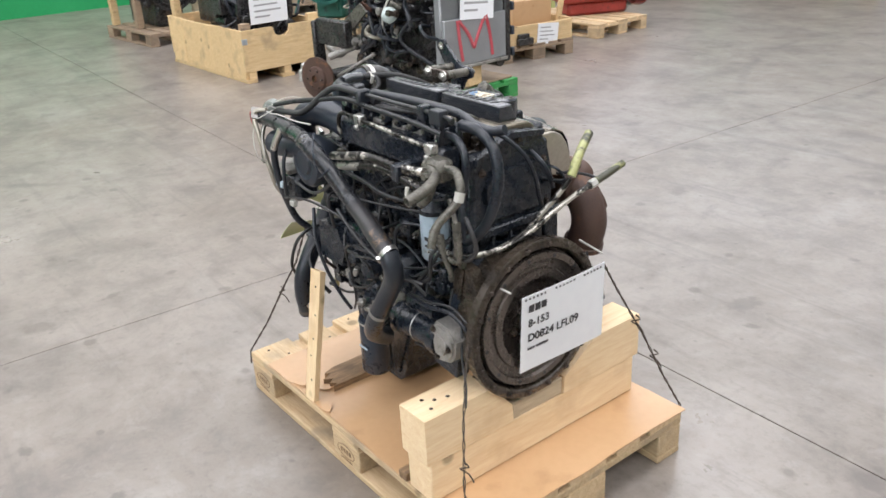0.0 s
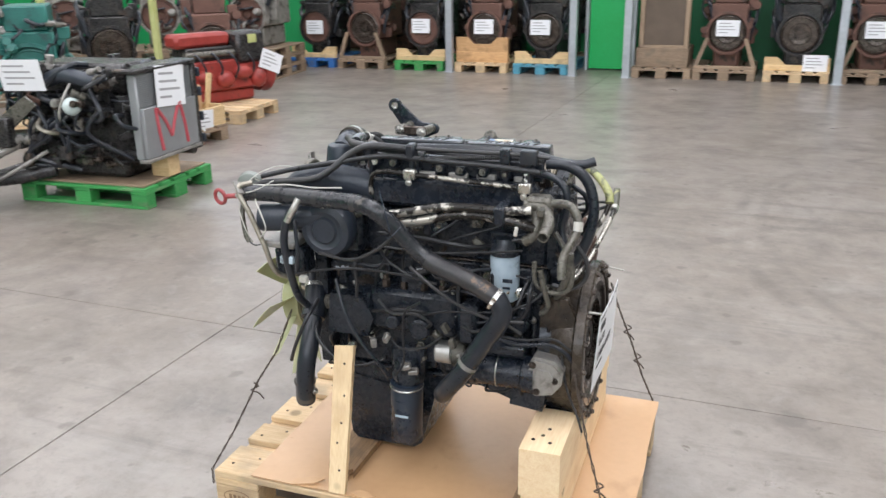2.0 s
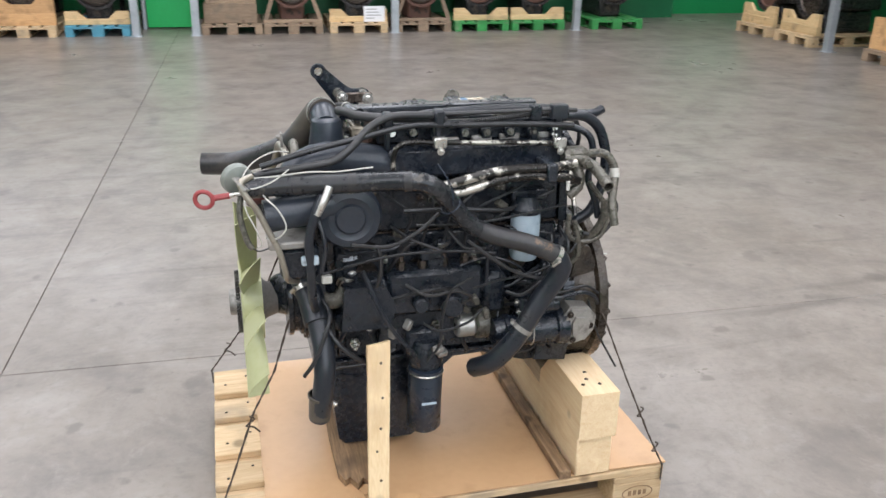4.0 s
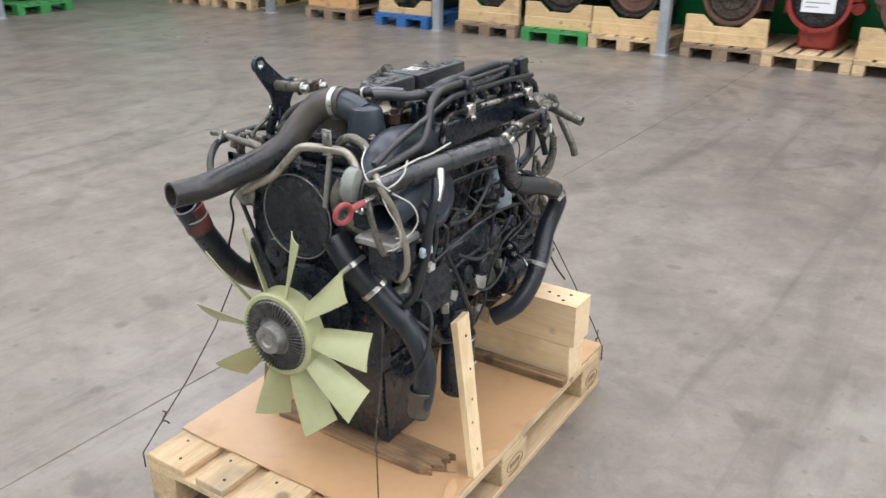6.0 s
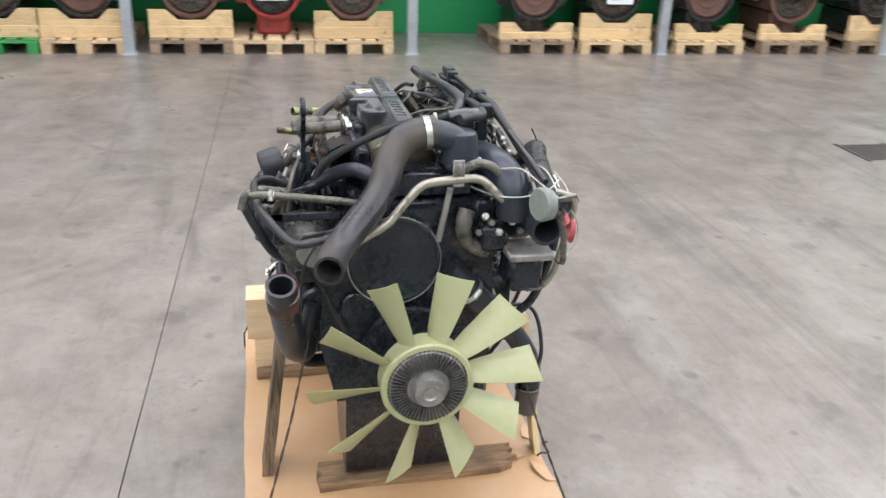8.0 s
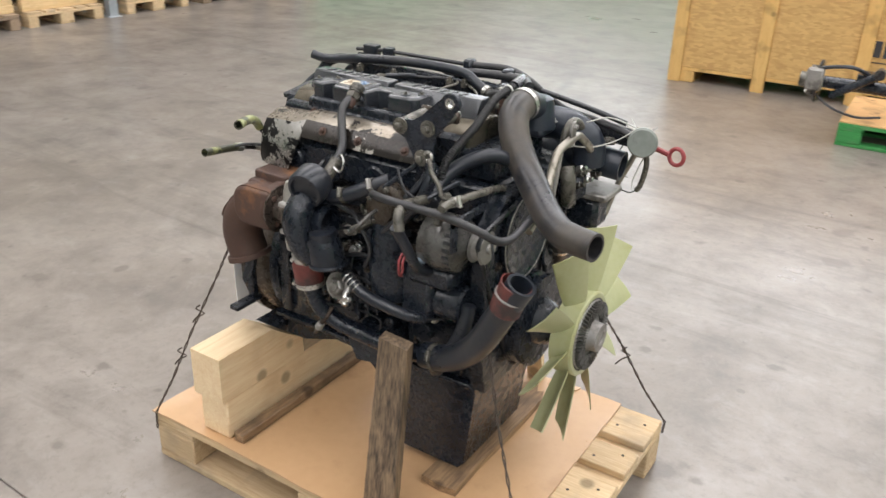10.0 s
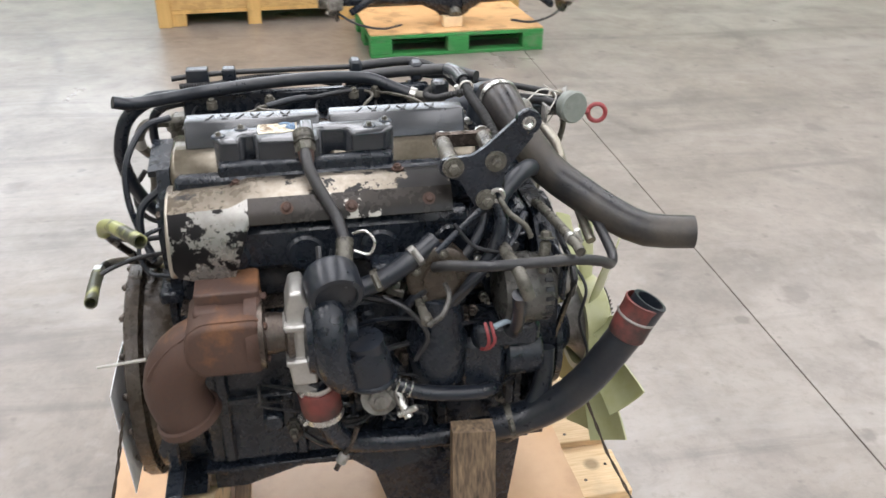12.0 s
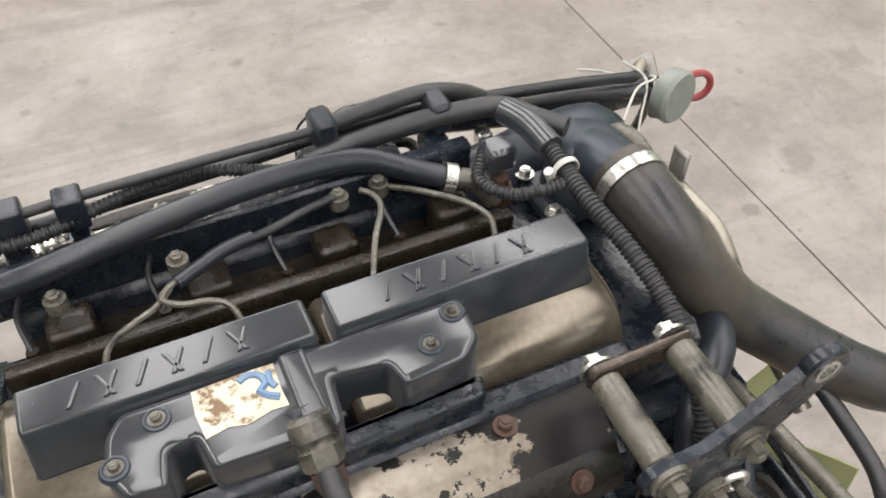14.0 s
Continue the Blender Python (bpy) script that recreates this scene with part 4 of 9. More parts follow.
for y, pal, eng, cra, she in (
        (8.86, "natural", "brown", "board", None), (7.88, "natural", "black", "board", None), (6.06, "brown", "brown", "box", None), (4.87, "blue", "black", "low", None), (3.67, "brown", "brown", "board", None),
        (2.78, "green", "black", "board", (0.0, 0.46, 2)), (1.96, "natural", "brown", "board", (0.1, 0.40, 1)), (0.95, "brown", "rust", "board", None),
        (0.15, "natural", "red", None, (0.0, 0.36, 1)), (-0.66, "natural", "rust", "board", None), (-2.60, "brown", "brown", "low", None),
        (-3.49, "natural", "black", "board", (0.05, 0.36, -1)), (-4.58, "natural", "brown", "low", None), (-5.60, "brown", "rust", "low", (0.0, 0.44, 1)),
        (-6.7, "brown", "black", "board", None)):
    v = uv(EAST, y)[1]
    store(EAST, v, -90, pal, eng, cra, she)


# ---- racking posts, door ----
def rack_post():
    p = thing("rack_post", (0, 0, 0), "grey galvanised steel racking post with a base plate", "rack post", "racking posts", "")
    s = Shape()
    s.box(-0.05, -0.044, -0.04, 0.04, 0, 4.2, 0.001).box(0.044, 0.05, -0.04, 0.04, 0, 4.2, 0.001).box(-0.044, 0.044, -0.04, -0.034, 0, 4.2, 0.001)
    part("upright", s, POST, p)
    part("base_plate", Shape().box(-0.075, 0.075, -0.07, 0.09, 0, 0.008, 0.002), POST, p)
    b = Shape()
    for x in (-0.06, 0.06):
        b.bolt((x, 0.07, 0.008), (0, 0, 1), 0.008)
    part("anchor_bolts", b, ZINC, p)
    return p


post = rack_post()
spots = [(u, NORTH - 0.03, 0) for u in (-6.64, -3.73, -1.87, -1.11, 1.57, 4.25)] + [(EAST + 0.02, v, -90) for v in (-6.5, -3.78, -1.03, 1.76, 4.55, 7.34)]
for k, (u, v, turn) in enumerate(spots):
    m = HALL @ pose(u, v, 0, 0, 0, turn)
    if k:
        copy_thing(post, m)
    else:
        post.matrix_basis = m
for k, (u0, u1) in enumerate(((-6.64, -3.73), (-3.73, -1.87), (-1.11, 1.57), (1.57, 4.25))):
    solid("rack_beam", Shape().box(u0 + 0.055, u1 - 0.055, NORTH - 0.06, NORTH - 0.01, 1.9, 2.02, 0.003), POST, (0, 0, 0), "grey steel racking beam between two posts", "rack beam", "racking beams", m=HALL)
for v0, v1 in ((-6.5, -3.78), (-1.03, 1.76), (1.76, 4.55), (4.55, 7.34)):
    solid("rack_beam", Shape().box(EAST - 0.01, EAST + 0.04, v0 + 0.055, v1 - 0.055, 1.9, 2.02, 0.003), POST, (0, 0, 0), "grey steel racking beam between two posts", "rack beam", "racking beams", m=HALL)
d = thing("door_1", (0, 0, 0), "bright green metal door leaf at the end of a racking gap", "door", kind="structure", m=HALL)
part("leaf", Shape().box(-1.80, -1.18, NORTH + 0.75, NORTH + 0.80, 0.02, 2.1, 0.004), GREENDOOR, d)
part("frame", Shape().box(-1.86, -1.81, NORTH + 0.72, NORTH + 0.82, 0, 2.16, 0.004).box(-1.17, -1.12, NORTH + 0.72, NORTH + 0.82, 0, 2.16, 0.004).box(-1.81, -1.17, NORTH + 0.72, NORTH + 0.82, 2.11, 2.16, 0.004), POST, d)
part("door_handle", Shape().box(-1.27, -1.22, NORTH + 0.70, NORTH + 0.75, 1.02, 1.05, 0.004), ZINC, d)
# unseen decks, added to keep roof light off the wall behind
for u0, u1 in ((-6.64, -1.87), (-1.11, 6.0)):
    solid("rack_deck", Shape().box(u0, u1, NORTH, NORTH + 1.25, 2.03, 2.07, 0.003), PALLETOLD, (0, 0, 0), "unseen brown board deck added over the racking to shade the wall", "rack deck", "racking decks", m=HALL)
for v0, v1 in ((-8.0, -1.98), (-1.03, 8.2)):
    solid("rack_deck", Shape().box(EAST + 0.05, EAST + 1.3, v0, v1, 2.03, 2.07, 0.003), PALLETOLD, (0, 0, 0), "unseen brown board deck added over the racking to shade the wall", "rack deck", "racking decks", m=HALL)
g = thing("partition_wall", (0, 0, 0), "green painted sheet partition behind the racking", "wall", kind="structure", m=HALL)
# north sheet takes the darkened green in place of shade under the racking
part("north_sheet", Shape().box(-1.05, 6.5, NORTH + 1.38, NORTH + 1.42, 0, 2.4, 0.003), SHADEDGREEN, g)
part("east_sheet", Shape().box(EAST + 1.38, EAST + 1.42, -8.0, 8.5, 0, 2.4, 0.003), GREENWALL, g)

# a radiator core stored beside the door
r = thing("stored_radiator", (0, 0, 0), "rusty radiator core in a wooden frame on a pallet", "radiator", "", m=HALL @ pose(uv(-0.32, NORTH)[0], NORTH, 0))
pallet_at("brown", HALL @ pose(uv(-0.32, NORTH)[0], NORTH + 0.6, 0, 0, 0, 90))
part("core", Shape().box(-0.27, 0.27, 0.12, 0.20, 0.44, 1.3, 0.004), RADMESH, r)
s = Shape()
for side in (-1, 1):
    s.box(side * 0.27, side * 0.33, 0.10, 0.22, 0.40, 1.35, 0.006)
s.box(-0.27, 0.27, 0.10, 0.22, 0.40, 0.44, 0.004)
part("frame", s, PALLETOLD, r)
part("box_base", Shape().box(-0.36, 0.34, 0.08, 0.8, 0.144, 0.40, 0.006), PALLETOLD, r)

# ---- things to the west ----
WEST = pose(-2.89, 2.32, 0, 0, 0, 3)      # green pallet with a half cut cab chassis engine
GREENPAL = pose(-2.965, 2.69, 0, 0, 0, 2)
pallet_at("green", GREENPAL @ pose(-0.52, 0, 0) @ Matrix.Diagonal((0.87, 1, 1, 1)))
x = thing("axle_engine", (0, 0, 0), "black truck engine with radiator and front axle on green pallet", "engine", m=WEST)
part("radiator", Shape().box(-0.12, -0.05, 0.0, 0.63, 0.335, 0.905, 0.01), RADIATOR, x, "grey finned radiator")
fins = Shape()
for k in range(16):
    z = 0.69 + 0.0125 * k
    fins.box(-0.048, -0.040, 0.02, 0.61, z, z + 0.005, 0.001)
tagged(part("radiator_fin", fins, RADIATOR, x), kind="stuff")
part("lower_panel", Shape().box(-0.05, -0.022, 0.008, 0.622, 0.342, 0.678, 0.004), RADIATOR, x)
part("lower_rail", Shape().box(-0.09, -0.015, -0.01, 0.64, 0.315, 0.340, 0.005), DULLALU, x, "worn bare metal lower rail")
part("top_rail", Shape().box(-0.2, -0.02, -0.05, 0.68, 0.905, 0.94, 0.012), STOREDARK, x)
part("radiator_side", Shape().box(-0.16, -0.04, 0.64, 0.70, 0.29, 0.92, 0.012), STOREDARK, x, "black side frame")
for z in (0.36, 0.52, 0.70, 0.84):
    part("side_clip", Shape().box(-0.10, -0.025, 0.70, 0.725, z - 0.035, z + 0.03, 0.006), SATIN, x)
for pts in ([(-0.0215, 0.135, 0.665), (-0.0215, 0.15, 0.52), (-0.0215, 0.175, 0.375)], [(-0.0215, 0.15, 0.66), (-0.0215, 0.235, 0.56), (-0.0215, 0.29, 0.455)], [(-0.0215, 0.29, 0.455), (-0.0215, 0.34, 0.56), (-0.0215, 0.40, 0.665)], [(-0.0215, 0.415, 0.672), (-0.0215, 0.455, 0.52), (-0.0215, 0.475, 0.375)]):
    part("spray_mark", Shape().tube([Vector(p) for p in pts], 0.0135, 6, 0.02), SPRAYRED, x, "red sprayed stroke")
part("cylinder_block", Shape().box(-1.05, -0.22, 0.10, 0.56, 0.30, 0.74, 0.03), STOREDARK, x)
part("sump", Shape().box(-0.85, -0.30, 0.14, 0.52, 0.165, 0.30, 0.03), STOREDARK, x)
part("cylinder_head", Shape().box(-1.0, -0.25, 0.16, 0.52, 0.74, 0.95, 0.02), STOREDARK, x)
rnd = random.Random(21)
for _ in range(46):
    clut = Shape()
    px, py, pz = rnd.uniform(-1.05, -0.2), rnd.choice((rnd.uniform(-0.06, 0.12), rnd.uniform(0.5, 0.62))), rnd.uniform(0.28, 0.93)
    if rnd.random() < 0.5:
        q = rnd.choice(((0, -0.09, 0), (0.14, 0, 0), (0, 0, 0.1)))
        clut.rod((px, py, pz), (px + q[0], py + q[1], pz + q[2]), rnd.uniform(0.018, 0.06), seg=12, c=0.004)
    else:
        w = [rnd.uniform(0.02, 0.07) for _ in range(3)]
        clut.box(px - w[0], px + w[0], py - w[1], py + w[1], pz - w[2], pz + w[2], 0.006)
    part("side_unit", clut, STOREDARK, x)
for _ in range(14):
    hs = Shape()
    px, pz = rnd.uniform(-1.0, -0.3), rnd.uniform(0.45, 0.95)
    hs.tube([(px, 0.1, pz), (px + rnd.uniform(-0.1, 0.1), -0.06, pz + rnd.uniform(-0.05, 0.08)), (px + rnd.uniform(-0.25, 0.25), -0.09, pz - rnd.uniform(0.05, 0.25)), (px + rnd.uniform(-0.3, 0.3), 0.05, pz - rnd.uniform(0.15, 0.4))], rnd.uniform(0.008, 0.022), 8, 0.03)
    part("hose", hs, RUBBER, x)
can = part("canister", Shape().lathe((-0.47, -0.11, 0.70), (0.35, -0.8, 0.25), [(-0.12, 0.03), (-0.11, 0.062), (0.0, 0.066), (0.012, 0.060)], 24), STOREDARK, x)
part("canister_cap", Shape().lathe((-0.4665, -0.118, 0.7025), (0.35, -0.8, 0.25), [(0.004, 0.060), (0.03, 0.057), (0.05, 0.045), (0.06, 0.02), (0.061, 0.002)], 24), PALECAP, can, "pale grey-green cap")
part("white_strap", Shape().tube([(-0.66, -0.04, 0.52), (-0.60, -0.09, 0.66), (-0.54, -0.10, 0.76), (-0.48, -0.04, 0.90)], 0.009, 6), WHITEWIRE, x)
part("side_rail", Shape().box(-1.35, -0.95, -0.2, -0.12, 0.42, 0.62, 0.01).box(-1.395, -1.35, -0.22, -0.12, 0.2, 0.60, 0.01), STOREDARK, x, "black chassis rail stub")
part("steering_arm", Shape().tube([(-1.13, -0.24, 0.345), (-1.02, -0.14, 0.40), (-0.90, -0.03, 0.47)], 0.03, 10).tube([(-1.10, -0.20, 0.19), (-0.95, -0.16, 0.27), (-0.78, -0.05, 0.38)], 0.014, 10).tube([(-1.42, -0.05, 0.36), (-1.2, -0.1, 0.33), (-1.05, -0.12, 0.40), (-0.92, -0.12, 0.48)], 0.026, 10), DULLALU, x)
disc = part("brake_disc", Shape().lathe((-1.235, -0.290, 0.172), (0.25, -1, 0), [(0, 0.03), (0, 0.168), (0.022, 0.170), (0.024, 0.100), (0.045, 0.093), (0.056, 0.060), (0.056, 0.032), (0.03, 0.030), (0.03, 0.002)], 36, False), RUST, x, "rusty brake disc")
for k in range(6):
    part("hub_bolt", Shape().bolt((-1.2235 + 0.074 * math.cos(k * 1.047) * 0.97, -0.3385 + 0.074 * math.cos(k * 1.047) * 0.2425, 0.172 + 0.074 * math.sin(k * 1.047)), (0.25, -1, 0), 0.009, washer=False), DARKRUST, disc)
part("brake_caliper", Shape().box(-1.462, -1.405, -0.345, -0.235, 0.115, 0.225, 0.016).box(-1.445, -1.385, -0.330, -0.245, 0.205, 0.275, 0.016).rod((-1.43, -0.35, 0.145), (-1.43, -0.30, 0.145), 0.022, seg=14, c=0.004).rod((-1.43, -0.35, 0.20), (-1.43, -0.30, 0.20), 0.020, seg=14, c=0.004), ALU, x, "dirty aluminium brake caliper")
part("axle_beam", Shape().tube([(-1.27, -0.24, 0.163), (-1.15, -0.05, 0.20), (-1.05, 0.2, 0.24), (-1.0, 0.4, 0.27)], 0.045, 10).tube([(-1.20, -0.19, 0.18), (-1.0, -0.10, 0.20), (-0.80, 0.02, 0.235)], 0.05, 10), STOREDARK, x)
lay(SHEET_KINDS, "a4", WEST @ pose(-0.014, 0.32, 0.655, -2, 5, 90) @ Matrix.Diagonal((1.12, 1, 1.3, 1)))
rnd = random.Random(77)
for k in range(70):      # fittings, pipes and leads round the block
    px, py, pz = rnd.uniform(-1.05, -0.18), rnd.uniform(-0.10, 0.10), rnd.uniform(0.26, 0.95)
    q = rnd.random()
    if q < 0.4:
        axis = rnd.choice(((1, 0, 0.3), (0, -1, 0.2), (0.2, 0, 1), (-0.6, -0.6, 0.4)))
        r = rnd.uniform(0.012, 0.035)
        part("fitting", Shape().lathe((px, py, pz), axis, [(0, r), (0.03, r), (0.032, r * 0.7), (0.07, r * 0.7), (0.072, r * 0.9), (0.09, r * 0.85)], 10), rnd.choice((STOREDARK, GREASY, DULLALU, DARKRUST, STOREDARK)), x)
    elif q < 0.62:
        m = pose(px, py, pz, rnd.uniform(-40, 40), rnd.uniform(-40, 40), rnd.uniform(-40, 40))
        part("bracket", Shape().box(-0.05, 0.05, -0.008, 0.008, -0.025, 0.025, 0.003, m).box(-0.05, -0.036, -0.008, 0.04, -0.025, 0.025, 0.003, m), rnd.choice((STOREDARK, GREASY, STORERUST)), x)
    else:
        dx, dz = rnd.uniform(-0.22, 0.22), rnd.uniform(-0.22, 0.12)
        part("pipe", Shape().tube([(px, py + 0.06, pz), (px + dx * 0.2, py - 0.05, pz + 0.02), (px + dx * 0.7, py - 0.06, pz + dz * 0.5), (px + dx, py + 0.05, pz + dz)], rnd.choice((0.006, 0.009, 0.014)), 7, 0.03), rnd.choice((RUBBER, WIRE, GREASY, TARNISHED, RUBBER)), x)
part("air_duct", Shape().tube([(-0.70, -0.02, 0.86), (-0.56, -0.05, 0.90), (-0.40, -0.05, 0.87), (-0.26, 0.0, 0.84)], 0.05, 16), SATIN, x, "black air duct")
part("torn_shroud", Shape().prism([(-1.24, 0.50), (-0.84, 0.76), (-0.76, 0.70), (-1.14, 0.42)], (0, -0.10, 0), (1, 0, 0), (0, 0, 1), 0.02), GREASY, x, "dull grey-brown torn shroud")
lay(SHEET_KINDS, "a4", WEST @ pose(-0.80, -0.14, 0.80, 12, 0, 10))
# packing under the radiator
solid("packing_block", Shape().box(-0.20, -0.06, 0.26, 0.40, 0.161, 0.313, 0.006), BOXWOOD, (0, 0, 0), "short pale timber block packed under a radiator", "timber", m=WEST)
solid("packing_board", Shape().box(-1.0, -0.03, -0.37, 0.37, 0.145, 0.160, 0.003), PALLETOLD, (0, 0, 0), "brown packing board lying on a green pallet", "board", m=GREENPAL)


# a walled pallet box with an engine
def walled_box(m, w, l, h, mat, label):
    """Boards nailed round an engine pallet; the long sides are closed down to the runners."""
    b = thing("pallet_box", (0, 0, 0), label, "pallet box", m=m)
    poly = [(0, 0.10), (w, 0.10), (w, h), (w * 0.58, h), (w * 0.56, h - 0.06), (w * 0.52, h - 0.085), (w * 0.43, h - 0.085), (w * 0.39, h - 0.06), (w * 0.37, h), (0, h)]
    part("front_board", Shape().prism(poly, (0, 0.022, 0), (1, 0, 0), (0, 0, 1), 0.022), mat, b)
    part("back_board", Shape().box(0, w, l - 0.022, l, 0.1, h, 0.002), mat, b)
    cuts = (0.024, l * 0.40, l * 0.79, l - 0.024)
    for x0, x1 in ((0.0, 0.022), (w - 0.022, w)):
        for k in range(3):
            part("side_board", Shape().box(x0 + 0.002 * (k % 2), x1, cuts[k], cuts[k + 1] - 0.003, 0.032, h - 0.008 * (k % 2), 0.002), mat, b)
    for x0, x1 in ((0.0, 0.10), (w / 2 - 0.06, w / 2 + 0.06), (w - 0.10, w)):
        part("runner", Shape().box(x0, x1, -0.004, l, 0.0, 0.030, 0.003), mat, b)
        for y0 in (0.0, l / 2, l - 0.12):
            part("pallet_block", Shape().box(x0 + 0.024, x1 - 0.024 if x0 else x1, y0 + 0.002, y0 + 0.12, 0.031, 0.098, 0.003), mat, b)
    part("deck", Shape().box(0.024, w - 0.024, 0.024, l - 0.024, 0.10, 0.12, 0.002), mat, b)
    part("corner_strap", Shape().box(-0.003, 0.045, -0.003, 0.012, h - 0.12, h - 0.07, 0.001), POST, b, "grey steel corner strap")
    part("corner_block", Shape().box(0.03, 0.11, 0.03, 0.11, h - 0.06, h + 0.05, 0.004), PALLETOLD, b)
    part("corner_block", Shape().box(w - 0.13, w - 0.03, 0.03, 0.09, h - 0.06, h + 0.06, 0.004), mat, b)
    part("rear_post", Shape().box(0.03, 0.10, l - 0.14, l - 0.05, h - 0.06, h + 0.28, 0.004), mat, b)
    return b


BOX = pose(-5.10, 1.805, 0, 0, 0, 91)
walled_box(BOX, 0.83, 1.60, 0.46, BOXWOOD, "pale pine walled pallet box holding a black engine")
ENGINE_KINDS["boxed"] = make_stored_engine(STOREDARK, STOREDARK, "black truck engine hung with pipes standing in a pallet box", 61)
dress(ENGINE_KINDS["boxed"], 33, 0.46, (STOREDARK, STOREDARK, GREASY, STOREGREY))
dress(ENGINE_KINDS["boxed"], 37, 0.46, (STOREDARK, SATIN, GREASY, DULLALU))
lay(ENGINE_KINDS, "boxed", BOX @ pose(0.41, 0.22, 0.121))
lay(SHEET_KINDS, "a4", BOX @ pose(0.32, 0.06, 0.49, 4, 0, 0) @ Matrix.Diagonal((1.25, 1, 1.25, 1)))
BOX2 = pose(-7.69, 1.91, 0, 0, 0, 94)
pallet_at("brown", BOX2 @ pose(0.4, 0.6, 0, 0, 0, 90))
for px, py, post_wood, words_ in ((0.09, 1.12, BOXWOOD, "pale upright timber standing on a pallet"), (0.14, 0.55, PALLETOLD, "weathered brown upright timber standing on a pallet")):
    solid("timber_post", Shape().box(px - 0.04, px + 0.04, py - 0.04, py + 0.04, 0.145, 0.95, 0.005), post_wood, (0, 0, 0), words_, "post", m=BOX2)
lay(ENGINE_KINDS, "boxed", BOX2 @ pose(0.47, 0.2, 0.144))
# teal engine behind the axle engine
TEAL = pose(-5.6, 4.1, 0, 0, 0, 40)
ENGINE_KINDS["teal"] = make_stored_engine(STORETEAL, STORETEAL, "teal green painted truck engine on a wooden pallet", 17)
dress(ENGINE_KINDS["teal"], 31, 0.45, (STORETEAL, STORETEAL, STOREDARK, GREASY))
dress(ENGINE_KINDS["teal"], 35, 0.38, (STORETEAL, STOREGREY, STORETEAL, DULLALU))
pallet_at("natural", TEAL @ pose(0, 0.6, 0, 0, 0, 90))
lay(ENGINE_KINDS, "teal", TEAL @ pose(0, 0.1, 0.144))
pallet_at("natural", TEAL @ pose(-1.2, 0.9, 0, 0, 0, 90))
lay(ENGINE_KINDS, "teal", TEAL @ pose(-1.2, 0.4, 0.144))
# red engine
RED = pose(-4.40, 5.40, 0, 0, 0, 66)
pallet_at("natural", pose(-4.09, 5.64, 0, 0, 0, 92) @ pose(0, 0.6, 0, 0, 0, 90))
re_ = thing("stored_engine", (0, 0, 0), "red painted engine with black filter box on a wooden pallet", "engine", m=RED @ pose(0.25, 0.4, 0.144))
part("oil_pan", Shape().box(-0.35, 0.35, -0.15, 0.15, 0.0, 0.15, 0.03), STORERED, re_)
part("cylinder_block", Shape().box(-0.42, 0.45, -0.20, 0.20, 0.14, 0.46, 0.02), STORERED, re_)
part("cylinder_head", Shape().box(-0.46, 0.40, -0.15, 0.15, 0.455, 0.60, 0.015), STOREDARK, re_)
part("rocker_cover", Shape().box(-0.56, 0.10, -0.13, 0.12, 0.60, 0.745, 0.035), STORERED, re_)
fb = part("filter_box", Shape().box(0.11, 0.47, -0.24, 0.08, 0.41, 0.745, 0.035), STOREDARK, re_, "black filter box")
part("yellow_tag", Shape().box(0.24, 0.35, -0.246, -0.239, 0.62, 0.71, 0.002), YELLOWPOST, fb, "yellow tag")
part("flywheel_housing", Shape().lathe((0.44, 0, 0.30), (1, 0, 0), [(0, 0.18), (0.02, 0.235), (0.09, 0.245), (0.10, 0.25), (0.13, 0.25), (0.135, 0.20), (0.11, 0.18), (0.11, 0.01)], 30), STORERED, re_)
for px, pz, rx_, rz_ in ((-0.30, 0.30, 0.09, 0.07), (-0.06, 0.26, 0.11, 0.09), (0.17, 0.32, 0.12, 0.08), (0.36, 0.24, 0.10, 0.11)):
    part("side_unit", Shape().blob((px, -0.21, pz), (rx_, 0.08, rz_)), STORERED, re_)
part("exhaust_manifold", Shape().rod((-0.50, -0.17, 0.53), (0.10, -0.17, 0.53), 0.035, seg=12, c=0.006), GREASY, re_)
for k in range(4):
    xa = -0.40 + 0.2 * k
    part("pipe", Shape().tube([(xa, -0.18, 0.55), (xa + 0.03, -0.25, 0.50), (xa + 0.08, -0.27, 0.38), (xa + 0.06, -0.20, 0.24)], 0.012, 7, 0.03), RUBBER, re_)
lay(SHEET_KINDS, "a4", RED @ pose(0.72, 0.135, 0.45, 0, 22, 4))
# a further row of engines behind the teal ones, with pale posts between
for k, (px, py, kind_, turn) in enumerate(((-5.55, 7.05, "rust", 38), (-6.55, 6.35, "black", 40), (-7.5, 5.5, "brown", 48), (-8.35, 4.5, "teal", 58), (-8.9, 3.4, "black", 70))):
    m = pose(px, py, 0, 0, 0, turn)
    pallet_at("brown", m @ pose(0, 0.6, 0, 0, 0, 90))
    lay(ENGINE_KINDS, kind_, m @ pose(0, 0.1, 0.144))
# grey engines on stacked pallets fill the corner behind them
ENGINE_KINDS["grey"] = make_stored_engine(STOREGREY, STORERUST, "dusty grey engine standing high on stacked pallets", 41)
dress(ENGINE_KINDS["grey"], 43, 0.45, (STOREGREY, STOREGREY, STOREDARK, BOXWOOD))
